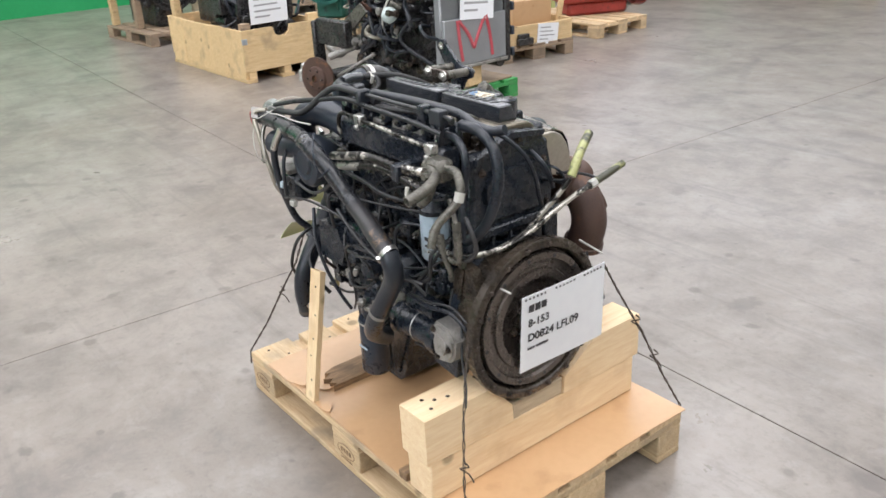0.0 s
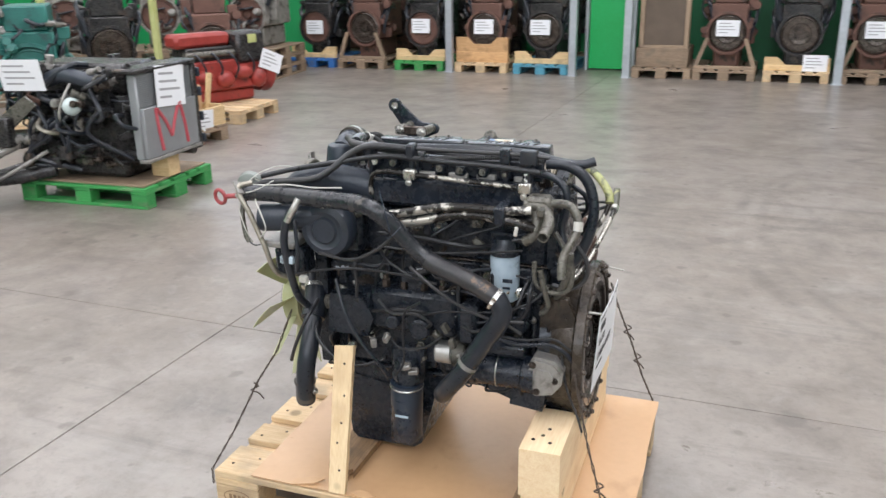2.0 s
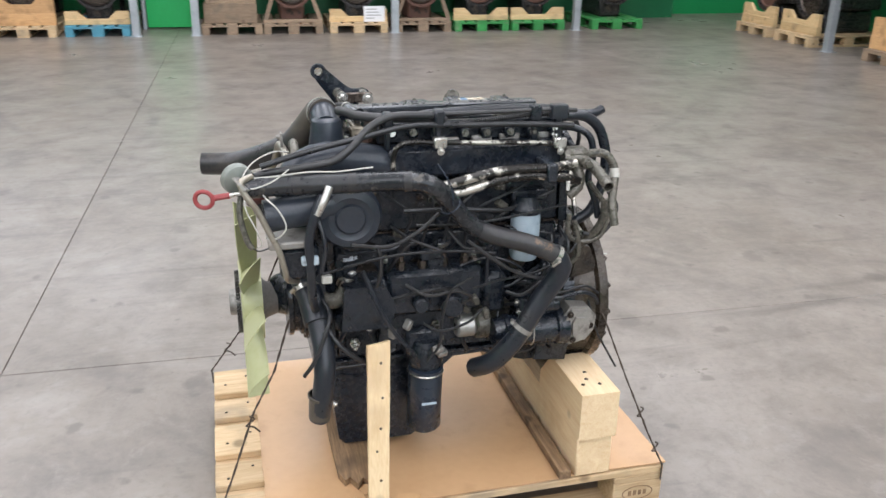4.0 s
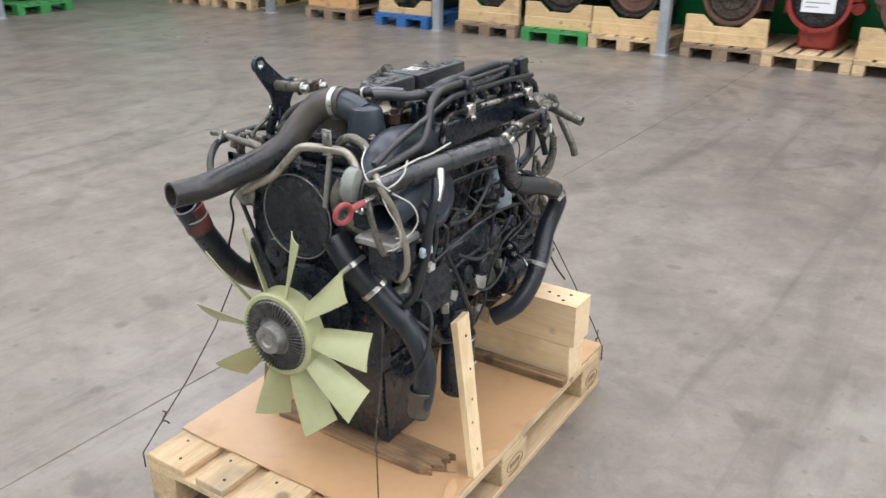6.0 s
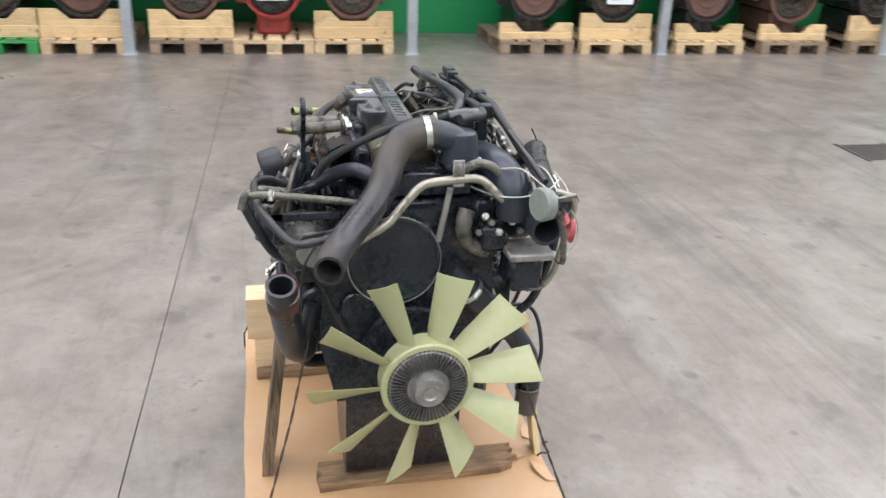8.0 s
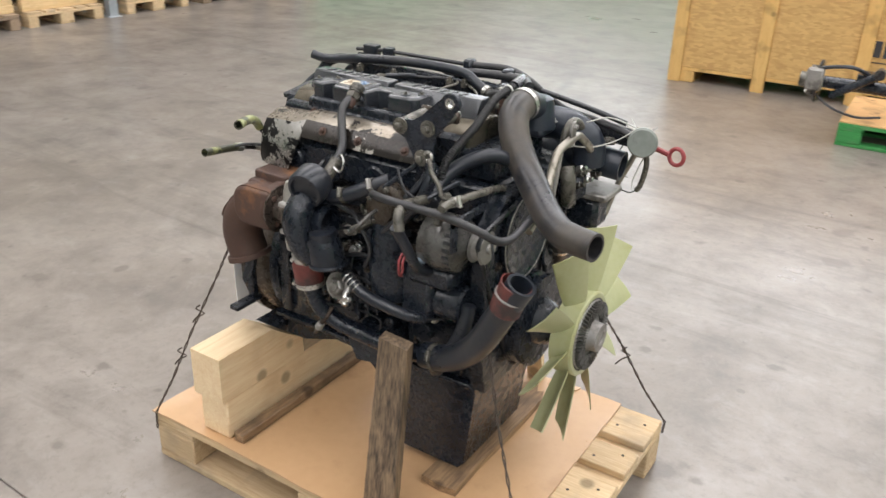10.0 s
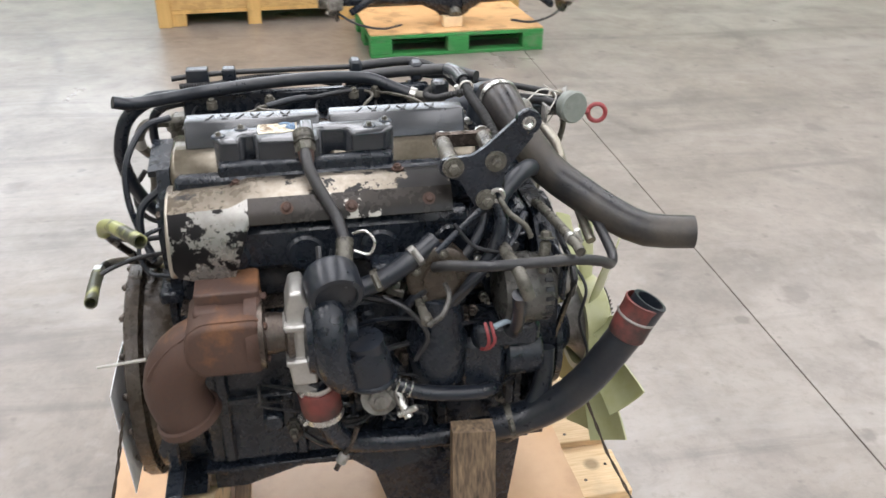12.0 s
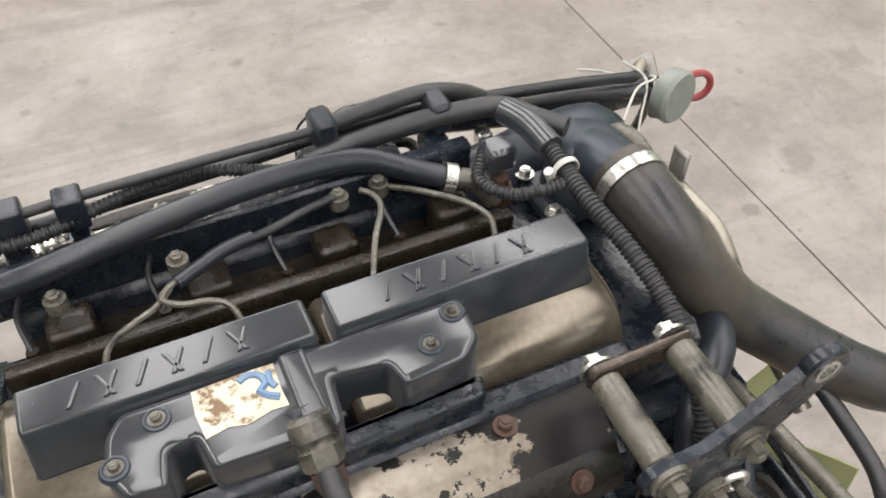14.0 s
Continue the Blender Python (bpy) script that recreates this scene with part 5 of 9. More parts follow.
for px, py, kind_, turn in ((-5.95, 8.35, "grey", 5), (-7.10, 8.05, "grey", 38), (-8.00, 7.25, "grey", 44), (-8.90, 6.25, "rust", 52), (-9.70, 5.10, "grey", 60)):
    m = pose(px, py, 0, 0, 0, turn)
    for k in range(3):
        pallet_at("brown", m @ pose(0, 0.6, 0.1445 * k, 0, 0, 90))
    lay(ENGINE_KINDS, kind_, m @ pose(0, 0.1, 0.434))
for k, (px, py) in enumerate(((-5.95, 6.45), (-6.95, 5.75), (-7.8, 4.85))):
    yp = thing("yellow_post", (0, 0, 0), "pale yellow-green steel post standing on the floor", "post", "pale posts", m=pose(px, py, 0))
    part("upright", Shape().box(-0.035, 0.035, -0.035, 0.035, 0.008, 2.3, 0.004), YELLOWPOST, yp)
    part("base_plate", Shape().box(-0.09, 0.09, -0.09, 0.09, 0, 0.008, 0.002), YELLOWPOST, yp)
# open box of parts between them
OPEN = pose(-3.856, 4.184, 0, 0, 0, 82)
pallet_at("brown", OPEN @ pose(0, 0.6, 0, 0, 0, 90))
b = thing("parts_box", (0, 0, 0), "pale wooden box of engine parts on a weathered pallet", "box", m=OPEN)
part("front_board", Shape().box(-0.36, 0.40, 0.02, 0.04, 0.146, 0.32, 0.003), BOXWOOD, b)
for xa in (0.38, -0.36):
    part("side_board", Shape().box(xa, xa + 0.02, 0.045, 0.75, 0.146, 0.33, 0.003), BOXWOOD, b)
part("carton", Shape().box(-0.2, 0.25, 0.15, 0.6, 0.148, 0.52, 0.004), CARDBOARD, b)
part("loose_slat", Shape().box(0.27, 0.33, 0.2, 0.22, 0.15, 0.62, 0.003, pose(0.02, 0, 0.06, 0, 12, 0)), BOXWOOD, b)
lay(SHEET_KINDS, "a4", OPEN @ pose(0.10, 0.014, 0.125, 2, 4, 0) @ Matrix.Diagonal((0.8, 1, 0.9, 1)))
part("bracket", Shape().box(-0.25, -0.08, -0.03, 0.018, 0.15, 0.21, 0.006).box(-0.24, -0.12, -0.02, 0.018, 0.21, 0.25, 0.006), STOREDARK, b, "black bracket hooked over the board")
# another pallet with a wheel by the racking end
pallet_at("natural", pose(-6.9, 9.4, 0, 0, 0, 90))
w = thing("wheel_drum", (0, 0, 0), "dusty brown wheel drum lying on a pallet", "wheel", m=pose(-6.9, 9.0, 0.144))
part("tyre", Shape().lathe((0, 0, 0.30), (0, -1, 0), [(0, 0.14), (0.01, 0.26), (0.05, 0.30), (0.13, 0.30), (0.17, 0.26), (0.18, 0.14)], 28), STOREDARK, w)
part("rim", Shape().lathe((0, -0.15, 0.30), (0, -1, 0), [(0, 0.15), (0.035, 0.15), (0.03, 0.05), (0.05, 0.04), (0.05, 0.002)], 24), STORERUST, w)

# ---- crate and axle to the south ----
crate = thing("crate", (0, 0, 0), "large strand-board crate with wooden frame boards and a black mark", "crate", m=pose(-0.38, -5.2, 0, 0, 0, 3))
CH = 1.25
for k in range(4):
    xa, xb = -1.4 + k * 0.7, -1.4 + (k + 1) * 0.7
    part("panel", Shape().box(xa + 0.003, xb - 0.003, -1.2, 0.0, 0.12, CH, 0.003), STRANDBOARD, crate)
for k in range(5):
    xa = min(max(-1.4 + k * 0.7 - 0.05, -1.402), 1.302)
    part("frame_post", Shape().box(xa, xa + 0.1, 0.001, 0.024, 0.0, CH, 0.003), CRATEWOOD, crate)
part("top_rail", Shape().box(-1.4, 1.4, 0.025, 0.045, CH - 0.1, CH, 0.003), CRATEWOOD, crate)
part("bottom_rail", Shape().box(-1.4, 1.4, -1.2, -0.001, 0.09, 0.119, 0.003), CRATEWOOD, crate)
for k in range(3):
    xa = (-1.35, -0.08, 1.2)[k]
    part("skid", Shape().box(xa, xa + 0.15, -1.2, 0.0, 0.0, 0.09, 0.004), CRATEWOOD, crate)
MX, MZ = -0.24, 0.43      # a stencilled mark as plain shapes


def stroke(s):
    part("mark_stroke", s, INK, crate)


for dx, w, z0, z1 in ((0.185, 0.045, -0.058, 0.058), (0.096, 0.028, -0.06, 0.06), (0.018, 0.032, -0.06, 0.06), (-0.072, 0.034, -0.045, 0.045), (-0.165, 0.016, -0.06, 0.045)):
    stroke(Shape().box(MX + dx - w, MX + dx + w, 0.001, 0.006, MZ + z0, MZ + z1, 0.001))
stroke(Shape().blob((MX - 0.165, 0.003, MZ + 0.085), (0.02, 0.004, 0.02)))
stroke(Shape().box(MX + 0.02, MX + 0.24, 0.001, 0.005, MZ - 0.10, MZ - 0.092, 0.001))

AX = pose(-1.03, -4.50, 0, 0, 0, 2)
pallet_at("green", AX)
solid("plywood_sheet", Shape().box(-0.6, 0.6, -0.39, 0.39, 0.145, 0.157, 0.002), PLYWOOD, (0, 0, 0), "pale plywood sheet lying on a green pallet", "board", m=AX)
solid("axle_chock", Shape().box(-0.05, 0.08, 0.16, 0.30, 0.158, 0.23, 0.004), PINE, (0, 0, 0), "pale pine chock under the axle", "wooden chock", m=AX)
ax = thing("rear_axle", (0, 0, 0), "black truck rear axle with bowl-shaped differential on a green pallet", "axle", m=AX)
part("differential", Shape().lathe((0, 0.18, 0.36), (0, 1, 0), [(-0.14, 0.03), (-0.13, 0.09), (-0.06, 0.16), (0.03, 0.165), (0.06, 0.15), (0.10, 0.08), (0.11, 0.01)], 28), BLACK, ax)
part("cover_ring", Shape().ring((0, 0.235, 0.36), (0, 1, 0), 0.125, 0.012, 28, 8), BLACK, ax)
part("pinion_nose", Shape().rod((0, 0.22, 0.28), (0, 0.30, 0.235), 0.05, 0.04, 16, 0.006), GREASY, ax)
for sx in (-1, 1):
    part("axle_tube", Shape().lathe((sx * 0.05, 0.18, 0.34), (sx, 0, 0), [(0, 0.125), (0.09, 0.085), (0.16, 0.050), (0.40, 0.041), (0.74, 0.038), (0.74, 0.02)], 18), BLACK, ax)
    part("backing_plate", Shape().lathe((sx * 0.78, 0.18, 0.34), (sx, 0, 0), [(0, 0.05), (0.005, 0.135), (0.02, 0.14), (0.03, 0.12), (0.035, 0.05)], 20), STOREDARK, ax)
    hub = part("hub", Shape().lathe((sx * 0.82, 0.18, 0.34), (sx, 0, 0), [(-0.02, 0.06), (0, 0.10), (0.03, 0.10), (0.03, 0.05), (0.09, 0.05), (0.09, 0.01)], 16), GREASY, ax)
    for k in range(5):
        part("hub_stud", Shape().bolt((sx * 0.85, 0.18 + 0.075 * math.cos(k * 1.257), 0.34 + 0.075 * math.sin(k * 1.257)), (sx, 0, 0), 0.012), ZINC, hub)
    part("brake_caliper", Shape().box(sx * 0.76, sx * 0.86, 0.24, 0.32, 0.30, 0.44, 0.012), ALU if sx < 0 else DULLALU, ax, "stained aluminium brake caliper")
    part("spring_seat", Shape().box(sx * 0.52 - 0.05, sx * 0.52 + 0.05, 0.10, 0.26, 0.38, 0.43, 0.006), BLACK, ax)
    part("radius_arm", Shape().tube([(sx * 0.70, 0.24, 0.27), (sx * 0.60, 0.28, 0.34), (sx * 0.44, 0.30, 0.45)], 0.026, 10), BLACK, ax)
    part("arm_bush", Shape().rod((sx * 0.44, 0.26, 0.455), (sx * 0.44, 0.34, 0.455), 0.034, seg=14, c=0.005), STOREDARK, ax)
    part("brake_hose", Shape().tube([(sx * 0.45, 0.22, 0.40), (sx * 0.6, 0.28, 0.47), (sx * 0.78, 0.26, 0.44), (sx * 0.85, 0.2, 0.38)], 0.012, 8), RUBBER, ax)
    part("hand_brake_cable", Shape().tube([(sx * 0.80, 0.26, 0.28), (sx * 0.68, 0.34, 0.22), (sx * 0.52, 0.38, 0.19), (sx * 0.38, 0.34, 0.20)], 0.008, 8), WIRE, ax)
part("brake_hose", Shape().ring((-0.76, 0.2, 0.50), (0.3, 1, 0), 0.06, 0.009), RUBBER, ax)
# a box far behind the crate
pallet_at("brown", pose(-3.0, -8.9, 0, 0, 0, 5))
solid("carton", Shape().box(-0.4, 0.4, -0.35, 0.35, 0.145, 0.75, 0.004), CARDBOARD, (0, 0, 0), "brown carton on a weathered pallet", "carton", m=pose(-3.0, -8.9, 0, 0, 0, 5))

# drain grate
dg = thing("drain_grate", (0, 0, 0), "dark iron drain grate set into the floor", "grate", kind="structure", m=pose(2.84, -3.86, 0, 0, 0, -2))
gr = Shape()
for k in range(10):
    gr.box(-0.172 + k * 0.036, -0.150 + k * 0.036, -0.17, 0.17, 0.0005, 0.006, 0.001)
gr.box(-0.2, 0.2, -0.2, -0.17, 0.0005, 0.006, 0.001).box(-0.2, 0.2, 0.17, 0.2, 0.0005, 0.006, 0.001)
part("bars", gr, GRATE, dg)
# thin dark sheet below the bars, coloured as the shade of a pit
part("pit", Shape().box(-0.18, 0.18, -0.18, 0.18, 0.0003, 0.002, 0.0005), JOINT, dg)

# ---- the pallet with the engine ----
main = make_pallet("pallet", PALLETWOOD, "pale pine pallet with stamped blocks under a truck engine")
for ob in list(main.children):
    if ob.name.startswith("deck_board"):
        nails = Shape()
        for x in (-0.565, -0.50, -0.03, 0.03, 0.50, 0.565):
            nails.lathe((x, 0.022 if abs(x) < 0.55 else -0.022, 0.0218), (0, 0, 1), [(0, 0.0045), (0.0012, 0.004)], 8)
        me = nails.mesh("nail_heads")
        me.materials.append(DARKRUST)
        n = new("nail_heads", me)
        n.parent = ob
        tagged(n, kind="stuff")
    if ob.name.startswith("block") and ob.location.y < -0.3:
        st = Shape()
        for k in range(20):
            a0, a1 = 2 * math.pi * k / 20, 2 * math.pi * (k + 1) / 20
            st.tube([(0.045 * math.cos(a0), -0.0505, 0.042 + 0.022 * math.sin(a0)), (0.045 * math.cos(a1), -0.0505, 0.042 + 0.022 * math.sin(a1))], 0.0014, 5)
        for k in range(4):
            st.box(-0.028 + 0.015 * k, -0.018 + 0.015 * k, -0.0512, -0.0498, 0.034, 0.050, 0.0003)
        st.box(-0.03, 0.03, -0.0512, -0.0498, 0.009, 0.014, 0.0003)
        me = st.mesh("stamp_mark")
        me.materials.append(OLDY)
        n = new("stamp_mark", me)
        n.parent = ob
        tagged(n, "dark burnt-in stamp with an oval ring")

# cardboard: a thin sheet with a slightly wavy edge and a torn corner
sheet = Shape()
nx, ny = 30, 22
X0, X1, Y0, Y1 = -0.475, 0.606, -0.398, 0.404
for z in (0.1452, 0.1492):
    for j in range(ny + 1):
        for i in range(nx + 1):
            px, py = X0 + (X1 - X0) * i / nx, Y0 + (Y1 - Y0) * j / ny
            lift = 0.0
            if i in (0, nx) or j in (0, ny):
                px += 0.004 * noise.noise((px * 9, py * 9, 1)) * (i in (0, nx))
                py += 0.005 * noise.noise((px * 9, py * 9, 4)) * (j in (0, ny))
                lift = 0.003 + 0.003 * noise.noise((px * 7, py * 7, 2))
            sheet.v.append((px, py, z + lift + 0.0006 * noise.noise((px * 5, py * 5, 0))))
row = nx + 1
top = (ny + 1) * row
for j in range(ny):
    for i in range(nx):
        a = j * row + i
        sheet.f.append((a, a + row, a + row + 1, a + 1))
        sheet.f.append((top + a, top + a + 1, top + a + row + 1, top + a + row))
for i in range(nx):
    sheet.f.append((i, i + 1, top + i + 1, top + i))
    b = ny * row
    sheet.f.append((b + i, top + b + i, top + b + i + 1, b + i + 1))
for j in range(ny):
    sheet.f.append((j * row, top + j * row, top + (j + 1) * row, (j + 1) * row))
    b = nx
    sheet.f.append((j * row + b, (j + 1) * row + b, top + (j + 1) * row + b, top + j * row + b))
solid("cardboard_sheet", sheet, CARDBOARD, (0, 0, 0.145), "brown cardboard sheet with ragged edges lying on the pallet", "cardboard")
DECK = 0.150

# two stacked beams under the flywheel housing
solid("timber_beam", Shape().box(0.334, 0.434, -0.402, 0.372, DECK, 0.272, 0.004), PINE, (0.38, 0, DECK), "lower pale pine beam under the engine's flywheel end", "timber beam", "beams under the flywheel end")
for y0, y1, slope in ((-0.413, -0.195, 1), (0.195, 0.388, -1)):
    if slope > 0:
        poly = [(y0, 0.273), (y1 + 0.075, 0.273), (y1 + 0.072, 0.325), (y1, 0.408), (y0, 0.408)]
    else:
        poly = [(y0 - 0.125, 0.273), (y1, 0.273), (y1, 0.408), (y0, 0.408), (y0 - 0.120, 0.325)]
    solid("timber_beam", Shape().prism(poly, (0.331, 0, 0), (0, 1, 0), (0, 0, 1), 0.105), PINE, (0.38, (y0 + y1) / 2, 0.273), "upper pale pine beam piece with slanted end beside the flywheel", "timber beam", "beams under the flywheel end")
solid("timber_beam", Shape().box(0.333, 0.433, -0.118, 0.068, 0.273, 0.327, 0.003), GREYPINE, (0.38, -0.02, 0.273), "short greyed pine block in the notch under the flywheel", "timber beam", "beams under the flywheel end")
marks = Shape()
for px, py in ((0.355, -0.36), (0.375, -0.335), (0.40, -0.365), (0.385, -0.30)):
    marks.lathe((px, py, 0.4078), (0, 0, 1), [(0, 0.006), (0.0012, 0.005)], 8)
solid("nail_heads", marks, DARKRUST, (0.38, -0.34, 0.408), "dark nail heads in the top of a pine beam", "nail", kind="stuff")
solid("timber_batten", Shape().box(0.288, 0.322, -0.405, 0.368, DECK, 0.178, 0.003), OLDY, (0.31, 0, DECK), "dirty brown batten lying beside the pine beams", "batten", "battens on the cardboard")
solid("timber_batten", Shape().prism([(-0.296, -0.262), (-0.282, -0.300), (-0.268, -0.286), (-0.252, -0.322), (-0.236, -0.296), (-0.222, -0.318), (-0.205, -0.300), (-0.196, -0.318), (-0.194, -0.12), (-0.198, 0.06), (-0.196, 0.212), (-0.25, 0.220), (-0.297, 0.214), (-0.293, 0.10), (-0.298, -0.08)], (0.014, 0, DECK), (1, 0, 0), (0, 1, 0), 0.170 - DECK), OLDY, (-0.265, -0.05, DECK), "dirty brown batten under the oil pan", "batten", "battens on the cardboard")
# props of wood at both sides


def prop(poly_base, poly_top, mat, label, group):
    """A squared post leaning from base to top; corners given as x0, x1, y0, y1."""
    s = Shape()
    n = 14
    for k in range(n + 1):
        t = k / n
        x0, x1, y0, y1 = (a + (b - a) * t for a, b in zip(poly_base[:4], poly_top[:4]))
        z = poly_base[4] + (poly_top[4] - poly_base[4]) * t
        j = [0.0015 * noise.noise((k * 0.9, c * 3.1, poly_base[0] * 9)) for c in range(4)]
        z += 0 if 0 < k < n else 0
        s.v += [(x0 + j[0], y0 + j[1], z), (x1 + j[1], y0 + j[2], z + (0.006 if k == n else 0)), (x1 + j[2], y1 + j[3], z), (x0 + j[3], y1 + j[0], z - (0.008 if k == n else 0))]
    for k in range(n):
        for c in range(4):
            d = (c + 1) % 4
            s.f.append((k * 4 + c, k * 4 + d, k * 4 + 4 + d, k * 4 + 4 + c))
    s.f += [(3, 2, 1, 0), (n * 4, n * 4 + 1, n * 4 + 2, n * 4 + 3)]
    return solid("timber_prop", s, mat, ((poly_base[0] + poly_base[1]) / 2, (poly_base[2] + poly_base[3]) / 2, poly_base[4]), label, "wooden prop", group)


pr = prop((-0.222, -0.172, -0.398, -0.381, DECK), (-0.208, -0.152, -0.334, -0.316, 0.578), PINEZ, "pale pine prop leaning against the engine's side", "props beside the engine")
prop((-0.195, -0.107, 0.332, 0.358, DECK), (-0.190, -0.112, 0.272, 0.298, 0.590), OLDZ, "dirty brown wooden prop against the engine's side", "props beside the engine")
holes = Shape()
for z in (0.22, 0.30, 0.36, 0.44, 0.53):
    t = (z - DECK) / 0.43
    holes.lathe((-0.197 + 0.019 * t + 0.008 * math.sin(z * 60), -0.397 + 0.0638 * t, z), (0, -1, 0.1), [(0, 0.004), (0.0016, 0.0035)], 7)
solid("nail_heads", holes, DARKRUST, (-0.19, -0.38, 0.2), "dark nail heads in the pale pine prop", "nail", kind="stuff")
# torn scraps of cardboard
for px, py, turn, w in ((-0.30, -0.375, 20, 0.05), (-0.12, -0.385, -15, 0.035), (-0.215, -0.325, 40, 0.025)):
    solid("cardboard_scrap", Shape().prism([(-w, -0.012), (w * 0.4, -0.016), (w, 0.002), (w * 0.3, 0.014), (-w * 0.7, 0.012)], (0, 0, 0.004), (1, 0, 0.05), (0, 1, 0.08), 0.003), CARDBOARD, (0, 0, 0), "torn curled scrap of brown cardboard", "cardboard", "cardboard scraps", m=pose(px, py, DECK, 0, 0, turn))


# ---- tie wires from the engine to the pallet ----
def tie(points, label, knots=()):
    t = thing("tie_wire", points[-1], label, "tie wire", "tie wires holding the engine")
    pts = [Vector(p) for p in points]
    a, b = Shape(), Shape()
    off = Vector((0.0022, 0.0018, 0))
    fine = []
    for p, q in zip(pts, pts[1:]):
        fine += [p.lerp(q, k / 6) for k in range(6)]
    fine.append(pts[-1])
    a.tube([p + off * math.sin(k * 1.9) for k, p in enumerate(fine)], 0.0017, 6, 0.02)
    b.tube([p - off * math.sin(k * 1.9) for k, p in enumerate(fine)], 0.0017, 6, 0.02)
    part("strand", a, IRONWIRE, t)
    part("strand", b, IRONWIRE, t)
    for f in knots:
        c = fine[int(f * (len(fine) - 1))]
        part("twist", Shape().tube([c + Vector(d) for d in ((0, 0, 0.02), (0.012, 0.006, 0.008), (-0.010, -0.004, -0.004), (0.008, 0.008, -0.016), (0.022, 0.012, -0.035))], 0.0022, 6, 0.008), IRONWIRE, t)
    return t


tie([(-0.385, -0.245, 0.625), (-0.43, -0.27, 0.50), (-0.487, -0.294, 0.406), (-0.55, -0.345, 0.26), (-0.607, -0.396, 0.145), (-0.603, -0.403, 0.10)], "dark twisted tie wire from the fan end to a pallet corner", (0.45,))
tie([(0.425, -0.24, 0.60), (0.44, -0.275, 0.555), (0.49, -0.335, 0.40), (0.545, -0.385, 0.25), (0.59, -0.406, 0.150), (0.59, -0.407, 0.10)], "dark twisted tie wire from the flywheel end to a pallet corner", (0.55, 0.72))
tie([(0.455, 0.20, 0.64), (0.475, 0.24, 0.55), (0.515, 0.31, 0.40), (0.55, 0.365, 0.26), (0.585, 0.408, 0.155), (0.588, 0.409, 0.10)], "dark twisted tie wire beside the turbocharger to a pallet corner", (0.35, 0.5))
tie([(-0.36, 0.235, 0.64), (-0.42, 0.28, 0.48), (-0.49, 0.33, 0.34), (-0.55, 0.37, 0.24), (-0.606, 0.404, 0.148), (-0.604, 0.406, 0.10)], "dark twisted tie wire below the red hose to a pallet corner", (0.6,))

# ---- the paper sign hanging on the flywheel ----
sg = thing("paper_sign", (0.470, 0.0, 0.432), "white paper sign in a plastic sleeve hung on the flywheel", "paper sign")
SU, SV = Vector((0.0, 1.0, 0.014)).normalized(), Vector((0.03, -0.02, 1.0)).normalized()
nu, nv = 12, 10
pp = Shape()
for z in (0, 0.0018):
    for j in range(nv + 1):
        for i in range(nu + 1):
            a, b = -0.116 + 0.298 * i / nu, 0.228 * j / nv
            bend = 0.006 * math.sin(2.4 * a / 0.285 + 1.1 * b / 0.24) - 0.004 * (1 - j / nv)
            pp.v.append(tuple(Vector((0.466 + bend + z, 0, 0.431)) + a * SU + b * SV))
r_ = nu + 1
t_ = (nv + 1) * r_
for j in range(nv):
    for i in range(nu):
        a = j * r_ + i
        pp.f += [(a, a + r_, a + r_ + 1, a + 1), (t_ + a, t_ + a + 1, t_ + a + r_ + 1, t_ + a + r_)]
for i in range(nu):
    pp.f += [(i, i + 1, t_ + i + 1, t_ + i), (nv * r_ + i, t_ + nv * r_ + i, t_ + nv * r_ + i + 1, nv * r_ + i + 1)]
for j in range(nv):
    pp.f += [(j * r_, t_ + j * r_, t_ + (j + 1) * r_, (j + 1) * r_), (j * r_ + nu, (j + 1) * r_ + nu, t_ + (j + 1) * r_ + nu, t_ + j * r_ + nu)]
part("sheet", pp, PAPER, sg)


def sign_at(a, b, out=0.0032):
    bend = 0.006 * math.sin(2.4 * a / 0.285 + 1.1 * b / 0.24) - 0.004 * (1 - b / 0.228)
    return Vector((0.466 + bend + out, 0, 0.431)) + a * SU + b * SV


def words(body, a, b, size, name="print_line"):
    cu = bpy.data.curves.new(name, "FONT")
    cu.body, cu.size, cu.extrude, cu.offset = body, size, 0.0002, 0.0007
    tmp = bpy.data.objects.new(name, cu)
    scene.collection.objects.link(tmp)
    dg_ = bpy.context.evaluated_depsgraph_get()
    me = bpy.data.meshes.new_from_object(tmp.evaluated_get(dg_))
    bpy.data.objects.remove(tmp)
    for v in me.vertices:
        v.co = sign_at(a + v.co.x, b + v.co.y, 0.0034 + v.co.z) - ORIGIN[sg]
    me.materials.clear()
    me.materials.append(INK)
    ob = new(name, me)
    ob.parent = sg
    ORIGIN[ob] = ORIGIN[sg]
    return ob


bar = Shape()
for k in range(3):
    a0, b0 = -0.094 + k * 0.021, 0.178
    q = [sign_at(a0, b0), sign_at(a0 + 0.017, b0), sign_at(a0 + 0.017, b0 + 0.021), sign_at(a0, b0 + 0.021)]
    n0 = len(bar.v)
    bar.v += [tuple(p) for p in q] + [tuple(p + Vector((0.0006, 0, 0))) for p in q]
    bar.f += [tuple(n0 + i for i in f) for f in ((3, 2, 1, 0), (4, 5, 6, 7), (0, 1, 5, 4), (1, 2, 6, 5), (2, 3, 7, 6), (3, 0, 4, 7))]
part("maker_mark", bar, INK, sg, "maker's mark as black bars")
words("8-153", -0.095, 0.135, 0.031)
words("D0824 LFL09", -0.095, 0.090, 0.0325)
bar = Shape()
